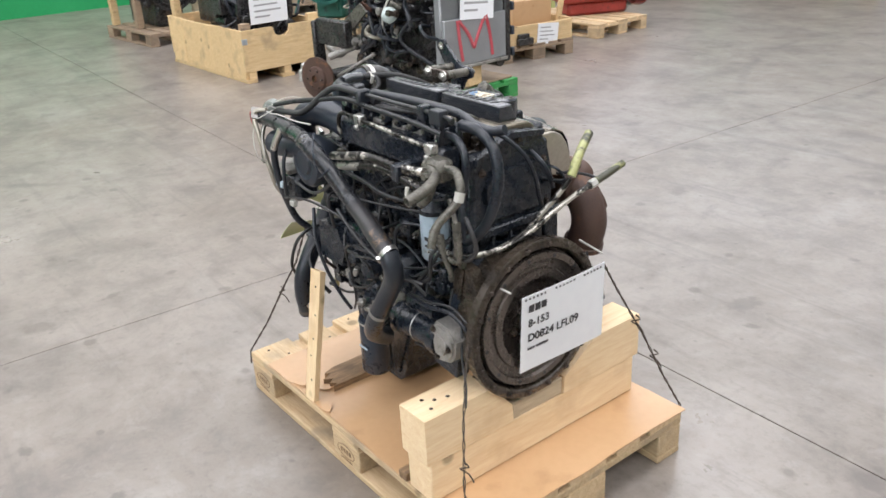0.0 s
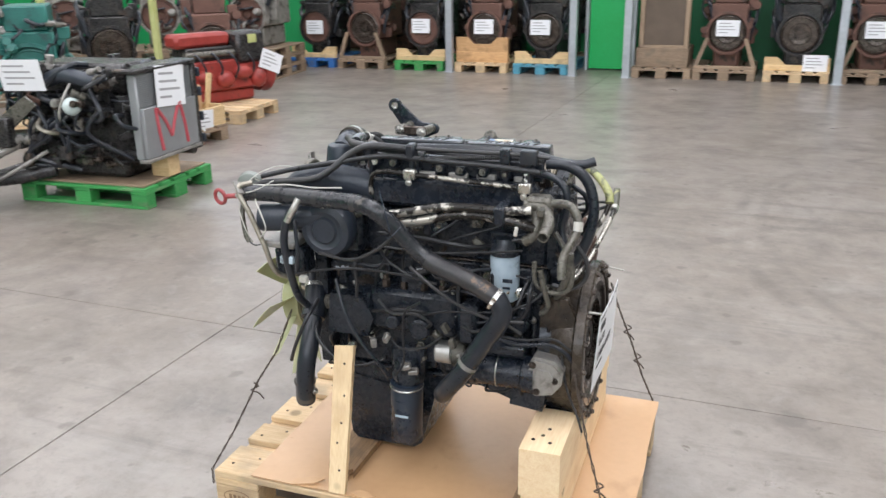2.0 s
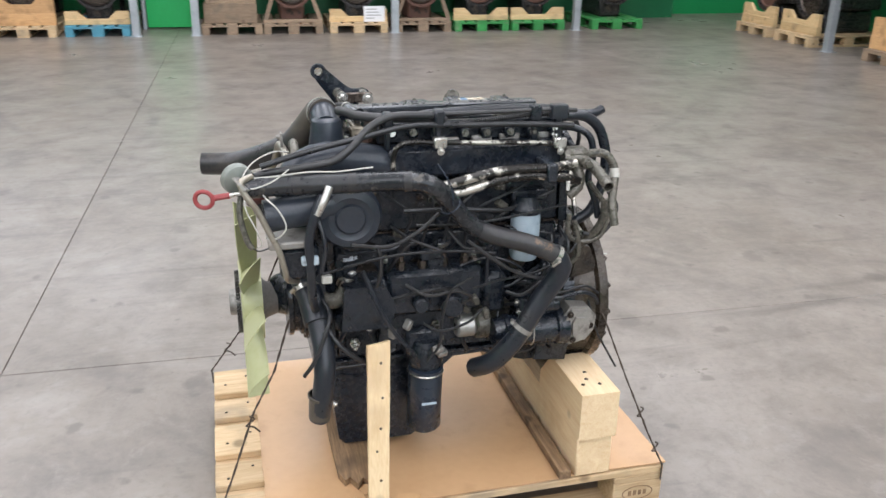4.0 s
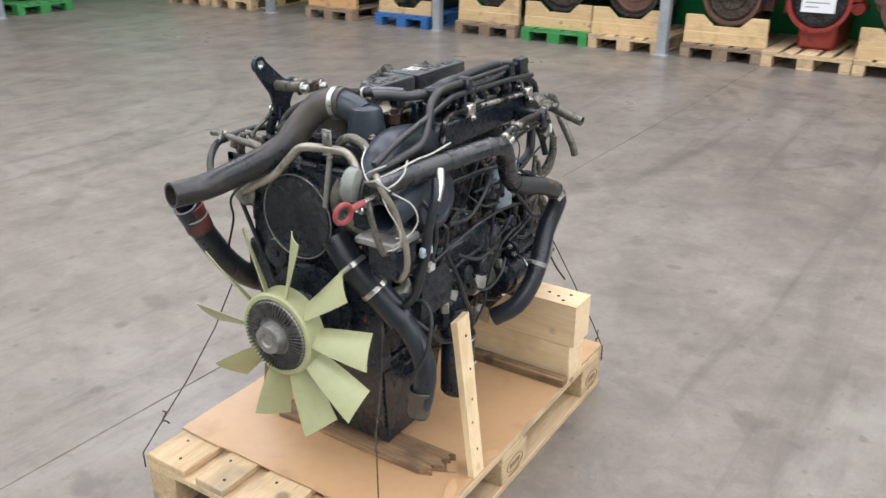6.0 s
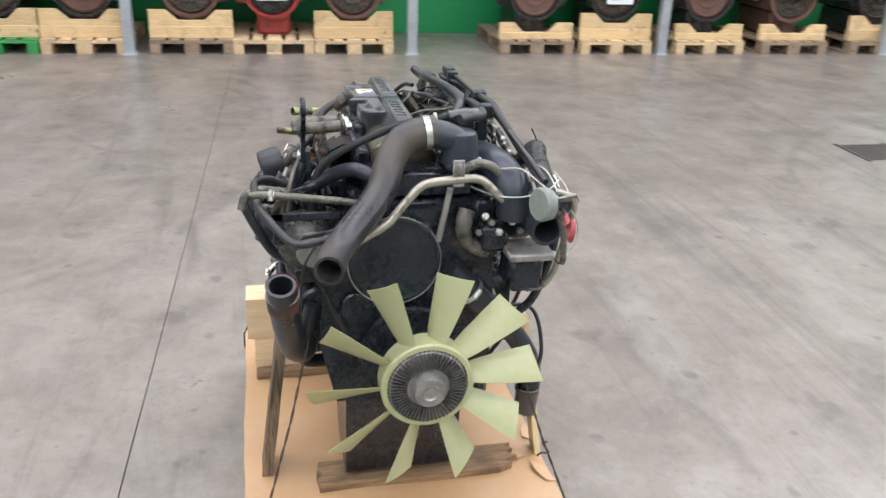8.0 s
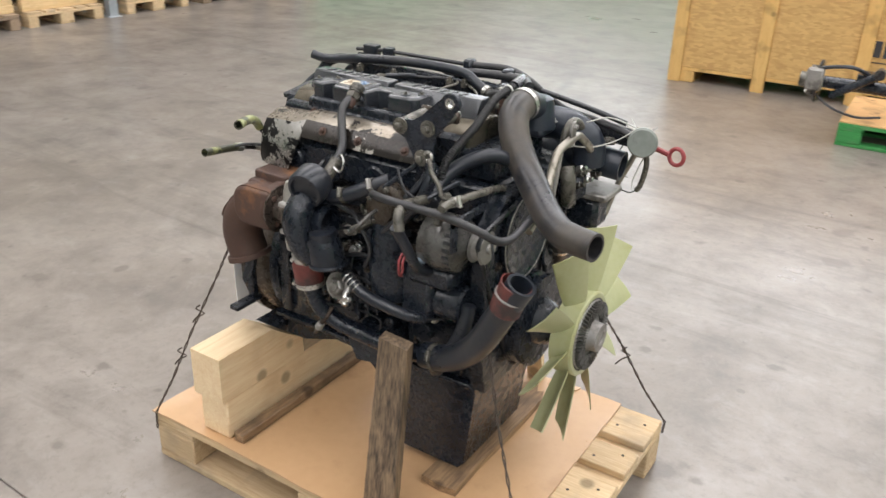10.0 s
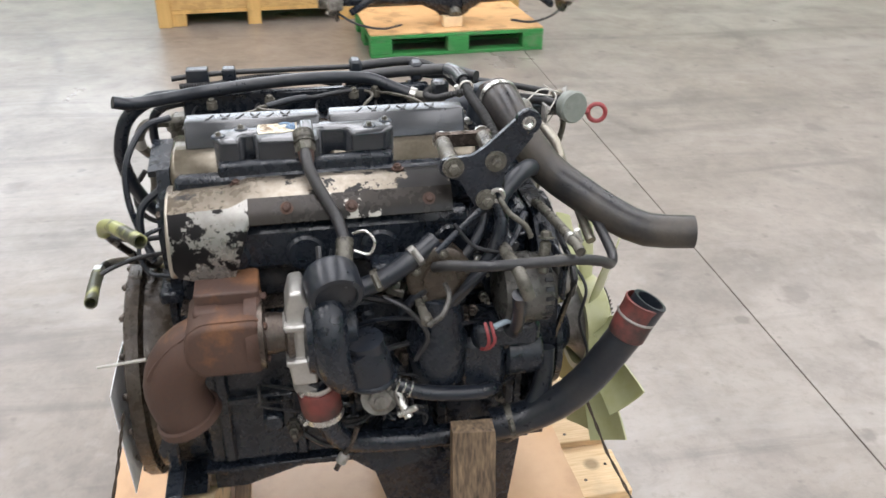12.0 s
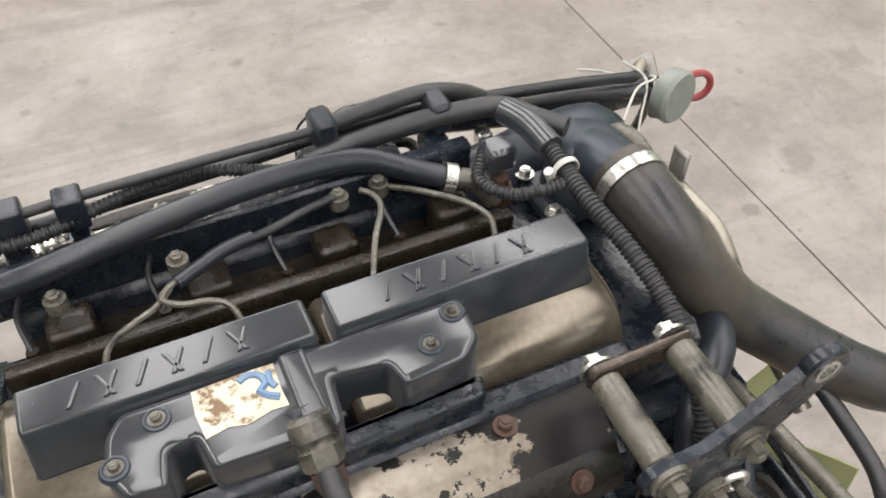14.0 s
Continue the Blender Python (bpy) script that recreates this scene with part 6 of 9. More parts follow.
for k in range(8):
    a0, b0 = -0.094 + k * 0.0085 + (0.004 if k > 2 else 0), 0.064
    q = [sign_at(a0, b0), sign_at(a0 + 0.0065, b0), sign_at(a0 + 0.0065, b0 + 0.008), sign_at(a0, b0 + 0.008)]
    n0 = len(bar.v)
    bar.v += [tuple(p) for p in q] + [tuple(p + Vector((0.0006, 0, 0))) for p in q]
    bar.f += [tuple(n0 + i for i in f) for f in ((3, 2, 1, 0), (4, 5, 6, 7), (0, 1, 5, 4), (1, 2, 6, 5), (2, 3, 7, 6), (3, 0, 4, 7))]
part("small_print", bar, INK, sg)
for k in range(22):
    if k % 8 in (6, 7):
        continue
    part("punched_hole", Shape().lathe(sign_at(-0.105 + k * 0.0128, 0.219), (1, 0, 0), [(0, 0.0032), (0.0006, 0.0032)], 8), INK, sg)

# ---- the truck engine ----
engine = thing("truck_engine", (0, 0, 0.177), "used black truck diesel engine with pale green fan on a pallet", "engine")


def P(name, shape, mat, label="", parent=None, smooth=True):
    return part(name, shape, mat, parent or engine, label, smooth)


def hose(name, pts, r, mat=None, label="", ribs=None, hollow=False, seg=12, parent=None, taper=None):
    return P(name, Shape().tube(pts, r, seg, ribs=ribs, hollow=hollow, taper=taper), mat or RUBBER, label, parent)


def clamp(at, axis, r, parent=None, mat=None, w=0.012):
    """A worm-drive hose clamp: band, housing and screw."""
    axis = Vector(axis).normalized()
    at = Vector(at)
    s = Shape().lathe(at - axis * w / 2, axis, [(0, r), (0, r + 0.0015), (w, r + 0.0015), (w, r)], 24, False)
    side = axis.cross(Vector((0.3, -0.5, 0.8))).normalized()
    q = at + side * (r + 0.004)
    s.rod(q - axis.cross(side) * 0.012, q + axis.cross(side) * 0.012, 0.005, seg=8)
    return P("hose_clamp", s, mat or ZINC, "", parent)


def screw(p, axis, r=0.008, parent=None, mat=None, name="bolt"):
    return P(name, Shape().bolt(p, axis, r), mat or DARKRUST, "", parent)


# block, head, pan
block = P("cylinder_block", Shape().box(-0.29, 0.335, -0.165, 0.155, 0.45, 0.80, 0.012), CASTING)
for k in range(5):
    x = -0.25 + 0.135 * k
    for y0, y1 in ((-0.182, -0.160), (0.150, 0.172)):
        P("block_rib", Shape().box(x - 0.012, x + 0.012, y0, y1, 0.47, 0.78, 0.005), CASTING, "", block)
P("block_rail", Shape().box(-0.27, 0.32, -0.180, -0.160, 0.585, 0.605, 0.004), CASTING, "", block)
P("block_rail", Shape().box(-0.27, 0.32, 0.15, 0.170, 0.60, 0.62, 0.004), CASTING, "", block)
for k in range(4):
    x = -0.18 + 0.135 * k
    P("core_plug", Shape().lathe((x, -0.163, 0.70), (0, -1, 0), [(0, 0.028), (0.006, 0.028), (0.004, 0.022), (0.003, 0.001)], 18, False), DARKRUST, "", block)
head = P("cylinder_head", Shape().box(-0.285, 0.335, -0.16, 0.12, 0.80, 0.935, 0.008), CASTING)
P("head_gasket", Shape().box(-0.29, 0.34, -0.166, 0.157, 0.799, 0.803, 0.001), DARKRUST)
P("rocker_carrier", Shape().box(-0.27, 0.355, -0.155, 0.09, 0.936, 1.000, 0.008), CASTING)
P("rear_head_plate", Shape().prism([(-0.165, 0.80), (0.092, 0.80), (0.098, 0.90), (0.082, 0.97), (0.055, 1.03), (-0.05, 1.045), (-0.09, 1.02), (-0.16, 0.99)], (0.336, 0, 0), (0, 1, 0), (0, 0, 1), 0.022), CASTING)
for y, z in ((-0.14, 0.83), (-0.14, 0.96), (0.075, 0.83), (0.065, 0.95), (-0.02, 1.02)):
    screw((0.358, y, z), (1, 0, 0), 0.007)
side = [(-0.285, 0.45), (-0.285, 0.41), (-0.262, 0.195), (-0.245, 0.177), (-0.06, 0.177), (-0.035, 0.195), (0.015, 0.375), (0.06, 0.415), (0.32, 0.425), (0.335, 0.45)]
s = Shape()
s.prism(side, (0, 0.145, 0), (1, 0, 0), (0, 0, 1), 0.29)
pan = P("oil_pan", s, BLACK)
P("pan_flange", Shape().box(-0.297, 0.34, -0.172, 0.168, 0.442, 0.452, 0.002), BLACK, "", pan)
for y in (-0.166, 0.162):
    for k in range(9):
        screw((-0.27 + 0.072 * k, y, 0.442), (0, 0, -1), 0.005, pan)
P("drain_plug", Shape().bolt((-0.03, 0.05, 0.245), (1, 0, 0.35), 0.012), ZINC, "", pan)
P("pan_rib", Shape().prism([(-0.26, 0.40), (-0.25, 0.22), (-0.06, 0.205), (0.0, 0.36)], (0, -0.144, 0), (1, 0, 0), (0, 0, 1), 0.006), BLACK, "", pan)

P("rear_cover", Shape().prism([(-0.13, 0.835), (0.055, 0.835), (0.065, 0.90), (0.045, 0.955), (-0.11, 0.955), (-0.135, 0.92)], (0.358, 0, 0), (0, 1, 0), (0, 0, 1), 0.012), CASTING)
P("rear_ledge", Shape().box(0.336, 0.378, -0.165, 0.110, 0.795, 0.818, 0.004), CASTING)
P("rear_lip", Shape().prism([(-0.165, 0.985), (-0.05, 1.030), (0.056, 1.018), (0.060, 1.030), (-0.05, 1.045), (-0.165, 1.0)], (0.357, 0, 0), (0, 1, 0), (0, 0, 1), 0.014), CASTING)
for k in range(4):
    P("rear_rib", Shape().box(0.357, 0.372, -0.12 + 0.06 * k, -0.112 + 0.06 * k, 0.70, 0.795, 0.002), CASTING)
# flywheel end
FY, FZ = -0.048, 0.562
s = Shape().lathe((0.335, FY, FZ), (1, 0, 0), [(0, 0.185), (0.02, 0.200), (0.088, 0.207), (0.095, 0.221), (0.118, 0.221), (0.121, 0.217), (0.121, 0.200), (0.117, 0.196), (0.06, 0.192)], 48, False)
housing = P("flywheel_housing", s, OILBROWN, "oily brown-black flywheel housing")
P("housing_wall", Shape().lathe((0.336, FY, FZ), (1, 0, 0), [(0, 0.202), (0.03, 0.202)], 40), CASTING, "", housing)
for k in range(18):
    a = 2 * math.pi * k / 18
    screw((0.4555, FY + 0.2085 * math.cos(a), FZ + 0.2085 * math.sin(a)), (1, 0, 0), 0.0065, housing)
wheel = P("flywheel", Shape().lathe((0.384, FY, FZ), (1, 0, 0), [(0, 0.184), (0.062, 0.186), (0.068, 0.183), (0.068, 0.166), (0.060, 0.162), (0.056, 0.150), (0.056, 0.140), (0.062, 0.137), (0.062, 0.115), (0.050, 0.118), (0.040, 0.080), (0.040, 0.055), (0.052, 0.050), (0.052, 0.022), (0.03, 0.018), (0.03, 0.001)], 56, False), MACHINED, "machined steel flywheel with brown film")
teeth = Shape()
for k in range(90):
    a = 2 * math.pi * k / 90
    m = Matrix.Translation((0.414, FY, FZ)) @ Matrix.Rotation(a, 4, "X")
    teeth.box(-0.010, 0.018, 0.183, 0.1895, -0.0045, 0.0045, 0.001, m)
tagged(P("ring_gear_teeth", teeth, DARKRUST, "", wheel), kind="stuff")
for k in range(8):
    a = 2 * math.pi * (k + 0.5) / 8
    screw((0.425, FY + 0.066 * math.cos(a), FZ + 0.066 * math.sin(a)), (1, 0, 0), 0.009, wheel)
for k in range(12):
    a = 2 * math.pi * (k + 0.3) / 12
    P("threaded_hole", Shape().lathe((0.4515, FY + 0.174 * math.cos(a), FZ + 0.174 * math.sin(a)), (1, 0, 0), [(0, 0.006), (0.0014, 0.005), (0.0008, 0.001)], 10), WIRE, "", wheel)
P("housing_foot", Shape().prism([(-0.19, 0.40), (0.17, 0.40), (0.12, 0.36), (-0.13, 0.36)], (0.345, 0, 0), (0, 1, 0), (0, 0, 1), 0.07), CASTING, "", housing)
P("housing_ear", Shape().box(0.37, 0.40, 0.18, 0.275, 0.485, 0.50, 0.003).box(0.375, 0.395, 0.19, 0.21, 0.50, 0.60, 0.003), CASTING, "", housing)
P("housing_pad", Shape().prism([(-0.05, -0.06), (0.035, -0.055), (0.04, 0.03), (0.02, 0.075), (-0.02, 0.085), (-0.05, 0.05)], (0.385, -0.195, 0.665), (1, 0, 0), (0, 0, 1), 0.03), OILBROWN, "oil-stained side pad", housing)
P("pad_rib", Shape().prism([(-0.04, -0.05), (-0.028, -0.05), (0.0, 0.075), (-0.012, 0.075)], (0.385, -0.222, 0.665), (1, 0, 0), (0, 0, 1), 0.008), OILBROWN, "", housing)
for p, q in (((0.415, -0.171, 0.694), (0.486, -0.167, 0.691)), ((0.411, 0.150, 0.712), (0.497, 0.146, 0.702))):
    P("locating_pin", Shape().rod(p, q, 0.0035, 0.0025, 10, 0.001), WHITEWIRE, "pale bare metal pin")

# starter motor
st = P("starter_motor", Shape().lathe((0.335, -0.255, 0.535), (-1, 0, 0), [(0, 0.03), (0.0, 0.05), (0.03, 0.05), (0.035, 0.043), (0.155, 0.043), (0.158, 0.046), (0.172, 0.046), (0.175, 0.040), (0.20, 0.036), (0.205, 0.01)], 28), BLACK)
P("solenoid", Shape().rod((0.31, -0.255, 0.605), (0.20, -0.255, 0.605), 0.028, seg=20, c=0.004), BLACK, "", st)
P("solenoid_terminal", Shape().bolt((0.20, -0.255, 0.615), (-1, 0, 0), 0.006).bolt((0.20, -0.27, 0.595), (-1, 0, 0), 0.006), ZINC, "", st)
P("band_clamp", Shape().ring((0.235, -0.255, 0.535), (1, 0, 0), 0.0435, 0.002, 28, 6), ZINC, "", st)
nose = [(0.318, 0.508), (0.340, 0.490), (0.385, 0.500), (0.408, 0.530), (0.412, 0.568), (0.388, 0.596), (0.335, 0.602), (0.316, 0.570)]
mid_ = (0.365, 0.547)
P("starter_nose", Shape().prism(nose, (0, -0.215, 0), (1, 0, 0), (0, 0, 1), 0.070).prism([(mid_[0] + (x - mid_[0]) * 0.86, mid_[1] + (z - mid_[1]) * 0.86) for x, z in nose], (0, -0.284, 0), (1, 0, 0), (0, 0, 1), 0.010).prism([(mid_[0] + (x - mid_[0]) * 0.5, mid_[1] + (z - mid_[1]) * 0.5) for x, z in nose], (0, -0.293, 0), (1, 0, 0), (0, 0, 1), 0.008), DULLALU, "dull cast aluminium nose", st)
for x, z in ((0.334, 0.582), (0.392, 0.545), (0.345, 0.508)):
    screw((x, -0.294, z), (0, -1, 0), 0.006, st)
P("starter_foot", Shape().prism([(0.26, 0.43), (0.35, 0.42), (0.36, 0.48), (0.27, 0.49)], (0, -0.20, 0), (1, 0, 0), (0, 0, 1), 0.04), CASTING)

# oil filter
of = P("oil_filter", Shape().lathe((-0.045, -0.235, 0.262), (0.03, 0, 1), [(0, 0.026), (0.004, 0.040), (0.012, 0.0455), (0.160, 0.0455), (0.172, 0.042), (0.175, 0.046), (0.184, 0.046), (0.186, 0.03)], 32), FILTERBLUE, "dark blue spin-on oil filter")
P("filter_seam", Shape().ring((-0.040, -0.235, 0.436), (0.03, 0, 1), 0.0462, 0.0025, 32, 6), ZINC, "bright rolled seam", of)
P("filter_print", Shape().box(-0.06, -0.02, -0.2815, -0.2795, 0.355, 0.362, 0.0005), FILTERWHITE, "", of)
P("filter_head", Shape().lathe((-0.038, -0.225, 0.446), (0, 0, 1), [(0, 0.043), (0.02, 0.046), (0.05, 0.040), (0.075, 0.03)], 20).box(-0.09, 0.01, -0.23, -0.15, 0.46, 0.55, 0.01), CASTING)

# fuel filter
ff = P("fuel_filter", Shape().lathe((0.232, -0.195, 0.712), (0, 0, 1), [(0, 0.02), (0.004, 0.034), (0.012, 0.0385), (0.122, 0.0385), (0.130, 0.036)], 28), FILTERWHITE, "pale blue-white fuel filter can")
P("filter_print", Shape().box(0.236, 0.262, -0.2345, -0.2315, 0.775, 0.785, 0.0005).box(0.236, 0.256, -0.2345, -0.2315, 0.757, 0.763, 0.0005), FILTERBLUE, "", ff)
P("filter_cap", Shape().lathe((0.232, -0.195, 0.842), (0, 0, 1), [(0, 0.04), (0.012, 0.042), (0.02, 0.036), (0.045, 0.03), (0.05, 0.01)], 22), CASTING, "", ff)
P("filter_mount", Shape().box(0.19, 0.29, -0.20, -0.15, 0.87, 0.90, 0.005), CASTING)
hose("fuel_hose", [(0.195, -0.205, 0.86), (0.16, -0.25, 0.87), (0.10, -0.27, 0.88), (0.02, -0.26, 0.885), (-0.10, -0.25, 0.885)], 0.006, WIRE)

# injection pump and its lines
ip = P("injection_pump", Shape().box(-0.14, 0.11, -0.245, -0.165, 0.60, 0.72, 0.012).rod((-0.19, -0.205, 0.655), (-0.14, -0.205, 0.655), 0.055, seg=24, c=0.006), CASTING)
P("governor_housing", Shape().box(0.112, 0.17, -0.25, -0.165, 0.585, 0.70, 0.014), CASTING, "", ip)
for k in range(4):
    x = -0.10 + 0.055 * k
    P("delivery_valve", Shape().lathe((x, -0.215, 0.72), (0, 0, 1), [(0, 0.012), (0.02, 0.012), (0.022, 0.008), (0.035, 0.008)], 6), DARKRUST, "", ip)
    hose("injection_line", [(x, -0.215, 0.755), (x, -0.222, 0.80), (x + 0.02, -0.235, 0.87), (-0.15 + 0.13 * k, -0.205, 0.93), (-0.16 + 0.13 * k, -0.16, 0.98)], 0.0035, WIRE, seg=6)
P("lift_pump", Shape().rod((0.02, -0.245, 0.63), (0.02, -0.285, 0.63), 0.03, seg=18, c=0.006), CASTING, "", ip)
P("pump_cap", Shape().rod((-0.06, -0.245, 0.64), (-0.06, -0.28, 0.64), 0.02, seg=16, c=0.004), CASTING, "", ip)
P("pump_bracket", Shape().prism([(-0.16, 0.50), (0.12, 0.50), (0.10, 0.60), (-0.14, 0.60)], (0, -0.17, 0), (1, 0, 0), (0, 0, 1), 0.03), CASTING)
P("silver_union", Shape().rod((0.045, -0.215, 0.545), (0.095, -0.215, 0.545), 0.032, seg=20, c=0.005), ALU, "bright aluminium union")
P("air_compressor", Shape().box(0.10, 0.20, -0.21, -0.165, 0.50, 0.60, 0.012).rod((0.095, -0.21, 0.545), (0.135, -0.21, 0.545), 0.042, seg=22, c=0.006), GREASY)
for p in ((0.06, -0.25, 0.61), (0.11, -0.27, 0.60), (-0.02, -0.285, 0.52), (-0.005, -0.27, 0.50), (-0.09, -0.25, 0.58), (0.085, -0.255, 0.635), (-0.13, -0.25, 0.56)):
    P("wire_plug", Shape().box(-0.014, 0.014, -0.010, 0.010, -0.008, 0.008, 0.003, pose(*p, 20, 35 * p[0] * 20, 15)), GREASY if p[0] > 0 else DULLALU, "grimy connector plug")

# intake side of the head
P("intake_manifold", Shape().box(-0.13, 0.315, -0.232, -0.161, 0.955, 1.035, 0.012), BLACK)
for k in range(4):
    x = -0.075 + 0.115 * k
    P("injector", Shape().lathe((x + 0.03, -0.105, 1.0), (0, -0.15, 1), [(0, 0.015), (0.018, 0.015), (0.020, 0.010), (0.034, 0.010), (0.035, 0.007), (0.045, 0.006)], 12), VALLEY, "oily injector body")
    hose("leak_line", [(x + 0.03, -0.11, 1.040), (x + 0.035, -0.145, 1.060), (x + 0.02, -0.185, 1.06), (x + 0.01, -0.215, 1.045)], 0.0028, WIRE, seg=6)
for x, z in ((-0.12, 1.068), (-0.068, 1.067), (-0.010, 1.070), (-0.010, 1.050), (0.06, 1.060), (0.115, 1.058), (0.175, 1.058), (0.235, 1.055), (0.292, 1.062), (0.292, 1.045)):
    screw((x, -0.214, z), (0, -1, 0.2), 0.0058, mat=ZINC if x < -0.1 or x > 0.28 else GREASY)
    P("lug", Shape().box(x - 0.013, x + 0.013, -0.214, -0.17, z - 0.014, z + 0.012, 0.004), BLACK)
P("rail_plate", Shape().box(-0.15, 0.325, -0.185, -0.165, 1.035, 1.085, 0.004), CASTING)
P("side_ledge", Shape().box(-0.14, 0.315, -0.165, -0.05, 0.990, 1.005, 0.003), VALLEY, "oil-soaked brown ledge")
hose("fuel_pipe", [(-0.122, -0.238, 0.985), (-0.121, -0.240, 1.020), (-0.105, -0.240, 1.046), (-0.06, -0.240, 1.050), (-0.01, -0.241, 1.046), (0.06, -0.240, 1.043), (0.20, -0.241, 1.036), (0.293, -0.242, 1.031)], 0.0062, WORNPIPE, "worn steel fuel pipe")
for x, z in ((-0.010, 1.046), (0.293, 1.031)):
    P("pipe_clamp", Shape().box(x - 0.016, x + 0.016, -0.252, -0.228, z - 0.012, z + 0.014, 0.003), ZINC, "zinc pipe clamp")
    screw((x, -0.252, z - 0.018), (0, -1, 0), 0.006, mat=ZINC)
hose("coolant_pipe", [(-0.05, -0.31, 0.955), (0.02, -0.312, 0.970), (0.09, -0.310, 0.985), (0.17, -0.307, 0.990), (0.25, -0.303, 0.988), (0.32, -0.285, 0.990)], 0.0115, WORNPIPE, "black pipe with paint worn to bare metal")
hose("coolant_pipe", [(-0.04, -0.305, 0.930), (0.05, -0.308, 0.948), (0.12, -0.308, 0.966), (0.20, -0.306, 0.972), (0.285, -0.303, 0.960), (0.33, -0.29, 0.945)], 0.0115, WORNPIPE, "black pipe with paint worn to bare metal")
P("pipe_bracket", Shape().box(0.235, 0.262, -0.322, -0.235, 0.955, 1.0, 0.004), CASTING)
P("white_plug", Shape().rod((0.292, -0.315, 0.955), (0.290, -0.318, 0.932), 0.005, seg=10, c=0.002), WHITEWIRE, "small white plastic plug")
hose("fitting_elbow", [(0.300, -0.262, 0.998), (0.335, -0.268, 0.996), (0.362, -0.288, 0.983), (0.372, -0.325, 0.967), (0.371, -0.352, 0.959), (0.370, -0.374, 0.953)], 0.0138, GREASY, "greasy grey elbow with open mouth", hollow=True, taper=0.0140)
hose("fitting_elbow", [(0.325, -0.262, 0.985), (0.335, -0.278, 0.960), (0.330, -0.288, 0.930), (0.305, -0.288, 0.91)], 0.014, GREASY, "greasy grey elbow fitting", taper=0.013)
P("fitting_block", Shape().box(0.30, 0.365, -0.275, -0.225, 0.965, 1.02, 0.010).lathe((0.345, -0.275, 0.99), (0.1, -1, 0), [(0, 0.014), (0.02, 0.014), (0.022, 0.009), (0.034, 0.009)], 6), GREASY, "greasy grey fitting block")
hose("fitting_elbow", [(0.35, -0.256, 1.000), (0.385, -0.254, 1.004), (0.412, -0.259, 1.000), (0.430, -0.266, 0.975), (0.434, -0.274, 0.950), (0.424, -0.292, 0.925), (0.410, -0.318, 0.896), (0.408, -0.334, 0.870), (0.411, -0.342, 0.842)], 0.0105, GREASY, "greasy grey pipe bend", hollow=True)
P("hose_sleeve", Shape().rod((0.4335, -0.269, 0.966), (0.4335, -0.276, 0.944), 0.0122, seg=12), WHITEWIRE)
hose("dusty_hose", [(0.415, -0.270, 0.885), (0.414, -0.268, 0.835), (0.398, -0.255, 0.79), (0.375, -0.225, 0.75)], 0.0105, GREASY, "dusty grey hose")
rail = hose("wiring_conduit", [(-0.470, -0.262, 0.955), (-0.462, -0.262, 0.982), (-0.43, -0.264, 1.000), (-0.35, -0.274, 1.013), (-0.27, -0.274, 1.025), (-0.225, -0.262, 1.050), (-0.175, -0.240, 1.092), (-0.125, -0.232, 1.112), (-0.06, -0.228, 1.112), (-0.005, -0.224, 1.108)], 0.0090, DUSTY, "dusty black conduit")
hose("loom_rail", [(-0.03, -0.226, 1.110), (0.006, -0.221, 1.110), (0.080, -0.221, 1.110), (0.154, -0.220, 1.110), (0.230, -0.218, 1.110), (0.300, -0.215, 1.108), (0.345, -0.212, 1.104)], 0.0052, DUSTY, "thin dusty loom rail")
hose("loom_rail", [(0.330, -0.200, 1.092), (0.271, -0.197, 1.094), (0.220, -0.208, 1.097), (0.170, -0.222, 1.097), (0.115, -0.226, 1.094), (0.070, -0.214, 1.088), (0.02, -0.205, 1.078)], 0.0062, LOOM, "thin ribbed loom", ribs=(0.005, 0.0007))
hose("wiring_conduit", [(0.015, -0.200, 1.088), (-0.03, -0.203, 1.096), (-0.10, -0.202, 1.101), (-0.15, -0.198, 1.103), (-0.192, -0.185, 1.106), (-0.215, -0.150, 1.108), (-0.235, -0.125, 1.108)], 0.0110, DUSTY, "thick dusty conduit")
hose("wiring_conduit", [(0.33, -0.235, 1.072), (0.20, -0.232, 1.080), (0.05, -0.235, 1.085), (-0.08, -0.24, 1.09), (-0.2, -0.25, 1.07), (-0.33, -0.26, 1.045), (-0.43, -0.27, 1.02)], 0.007, WIRE)
for x, y, z in ((-0.010, -0.226, 1.104), (-0.13, -0.212, 1.098)):
    P("cable_clip", Shape().box(x - 0.012, x + 0.012, y - 0.018, y + 0.018, z - 0.018, z + 0.020, 0.005).box(x - 0.006, x + 0.006, y - 0.006, y + 0.02, z - 0.07, z - 0.02, 0.002), RUBBER)

for x, y, w in ((0.296, -0.216, 0.021), (0.236, -0.212, 0.013)):
    P("loom_box", Shape().pad([(x - w, y - 0.014), (x + w, y - 0.014), (x + w, y + 0.014), (x - w, y + 0.014)], (0, 0, 1.088), (1, 0, 0), (0, 1, 0), 0.034, 0.004, 0.004).box(x - 0.008, x + 0.008, y - 0.006, y + 0.012, 1.03, 1.09, 0.002), RUBBER, "small black loom box")

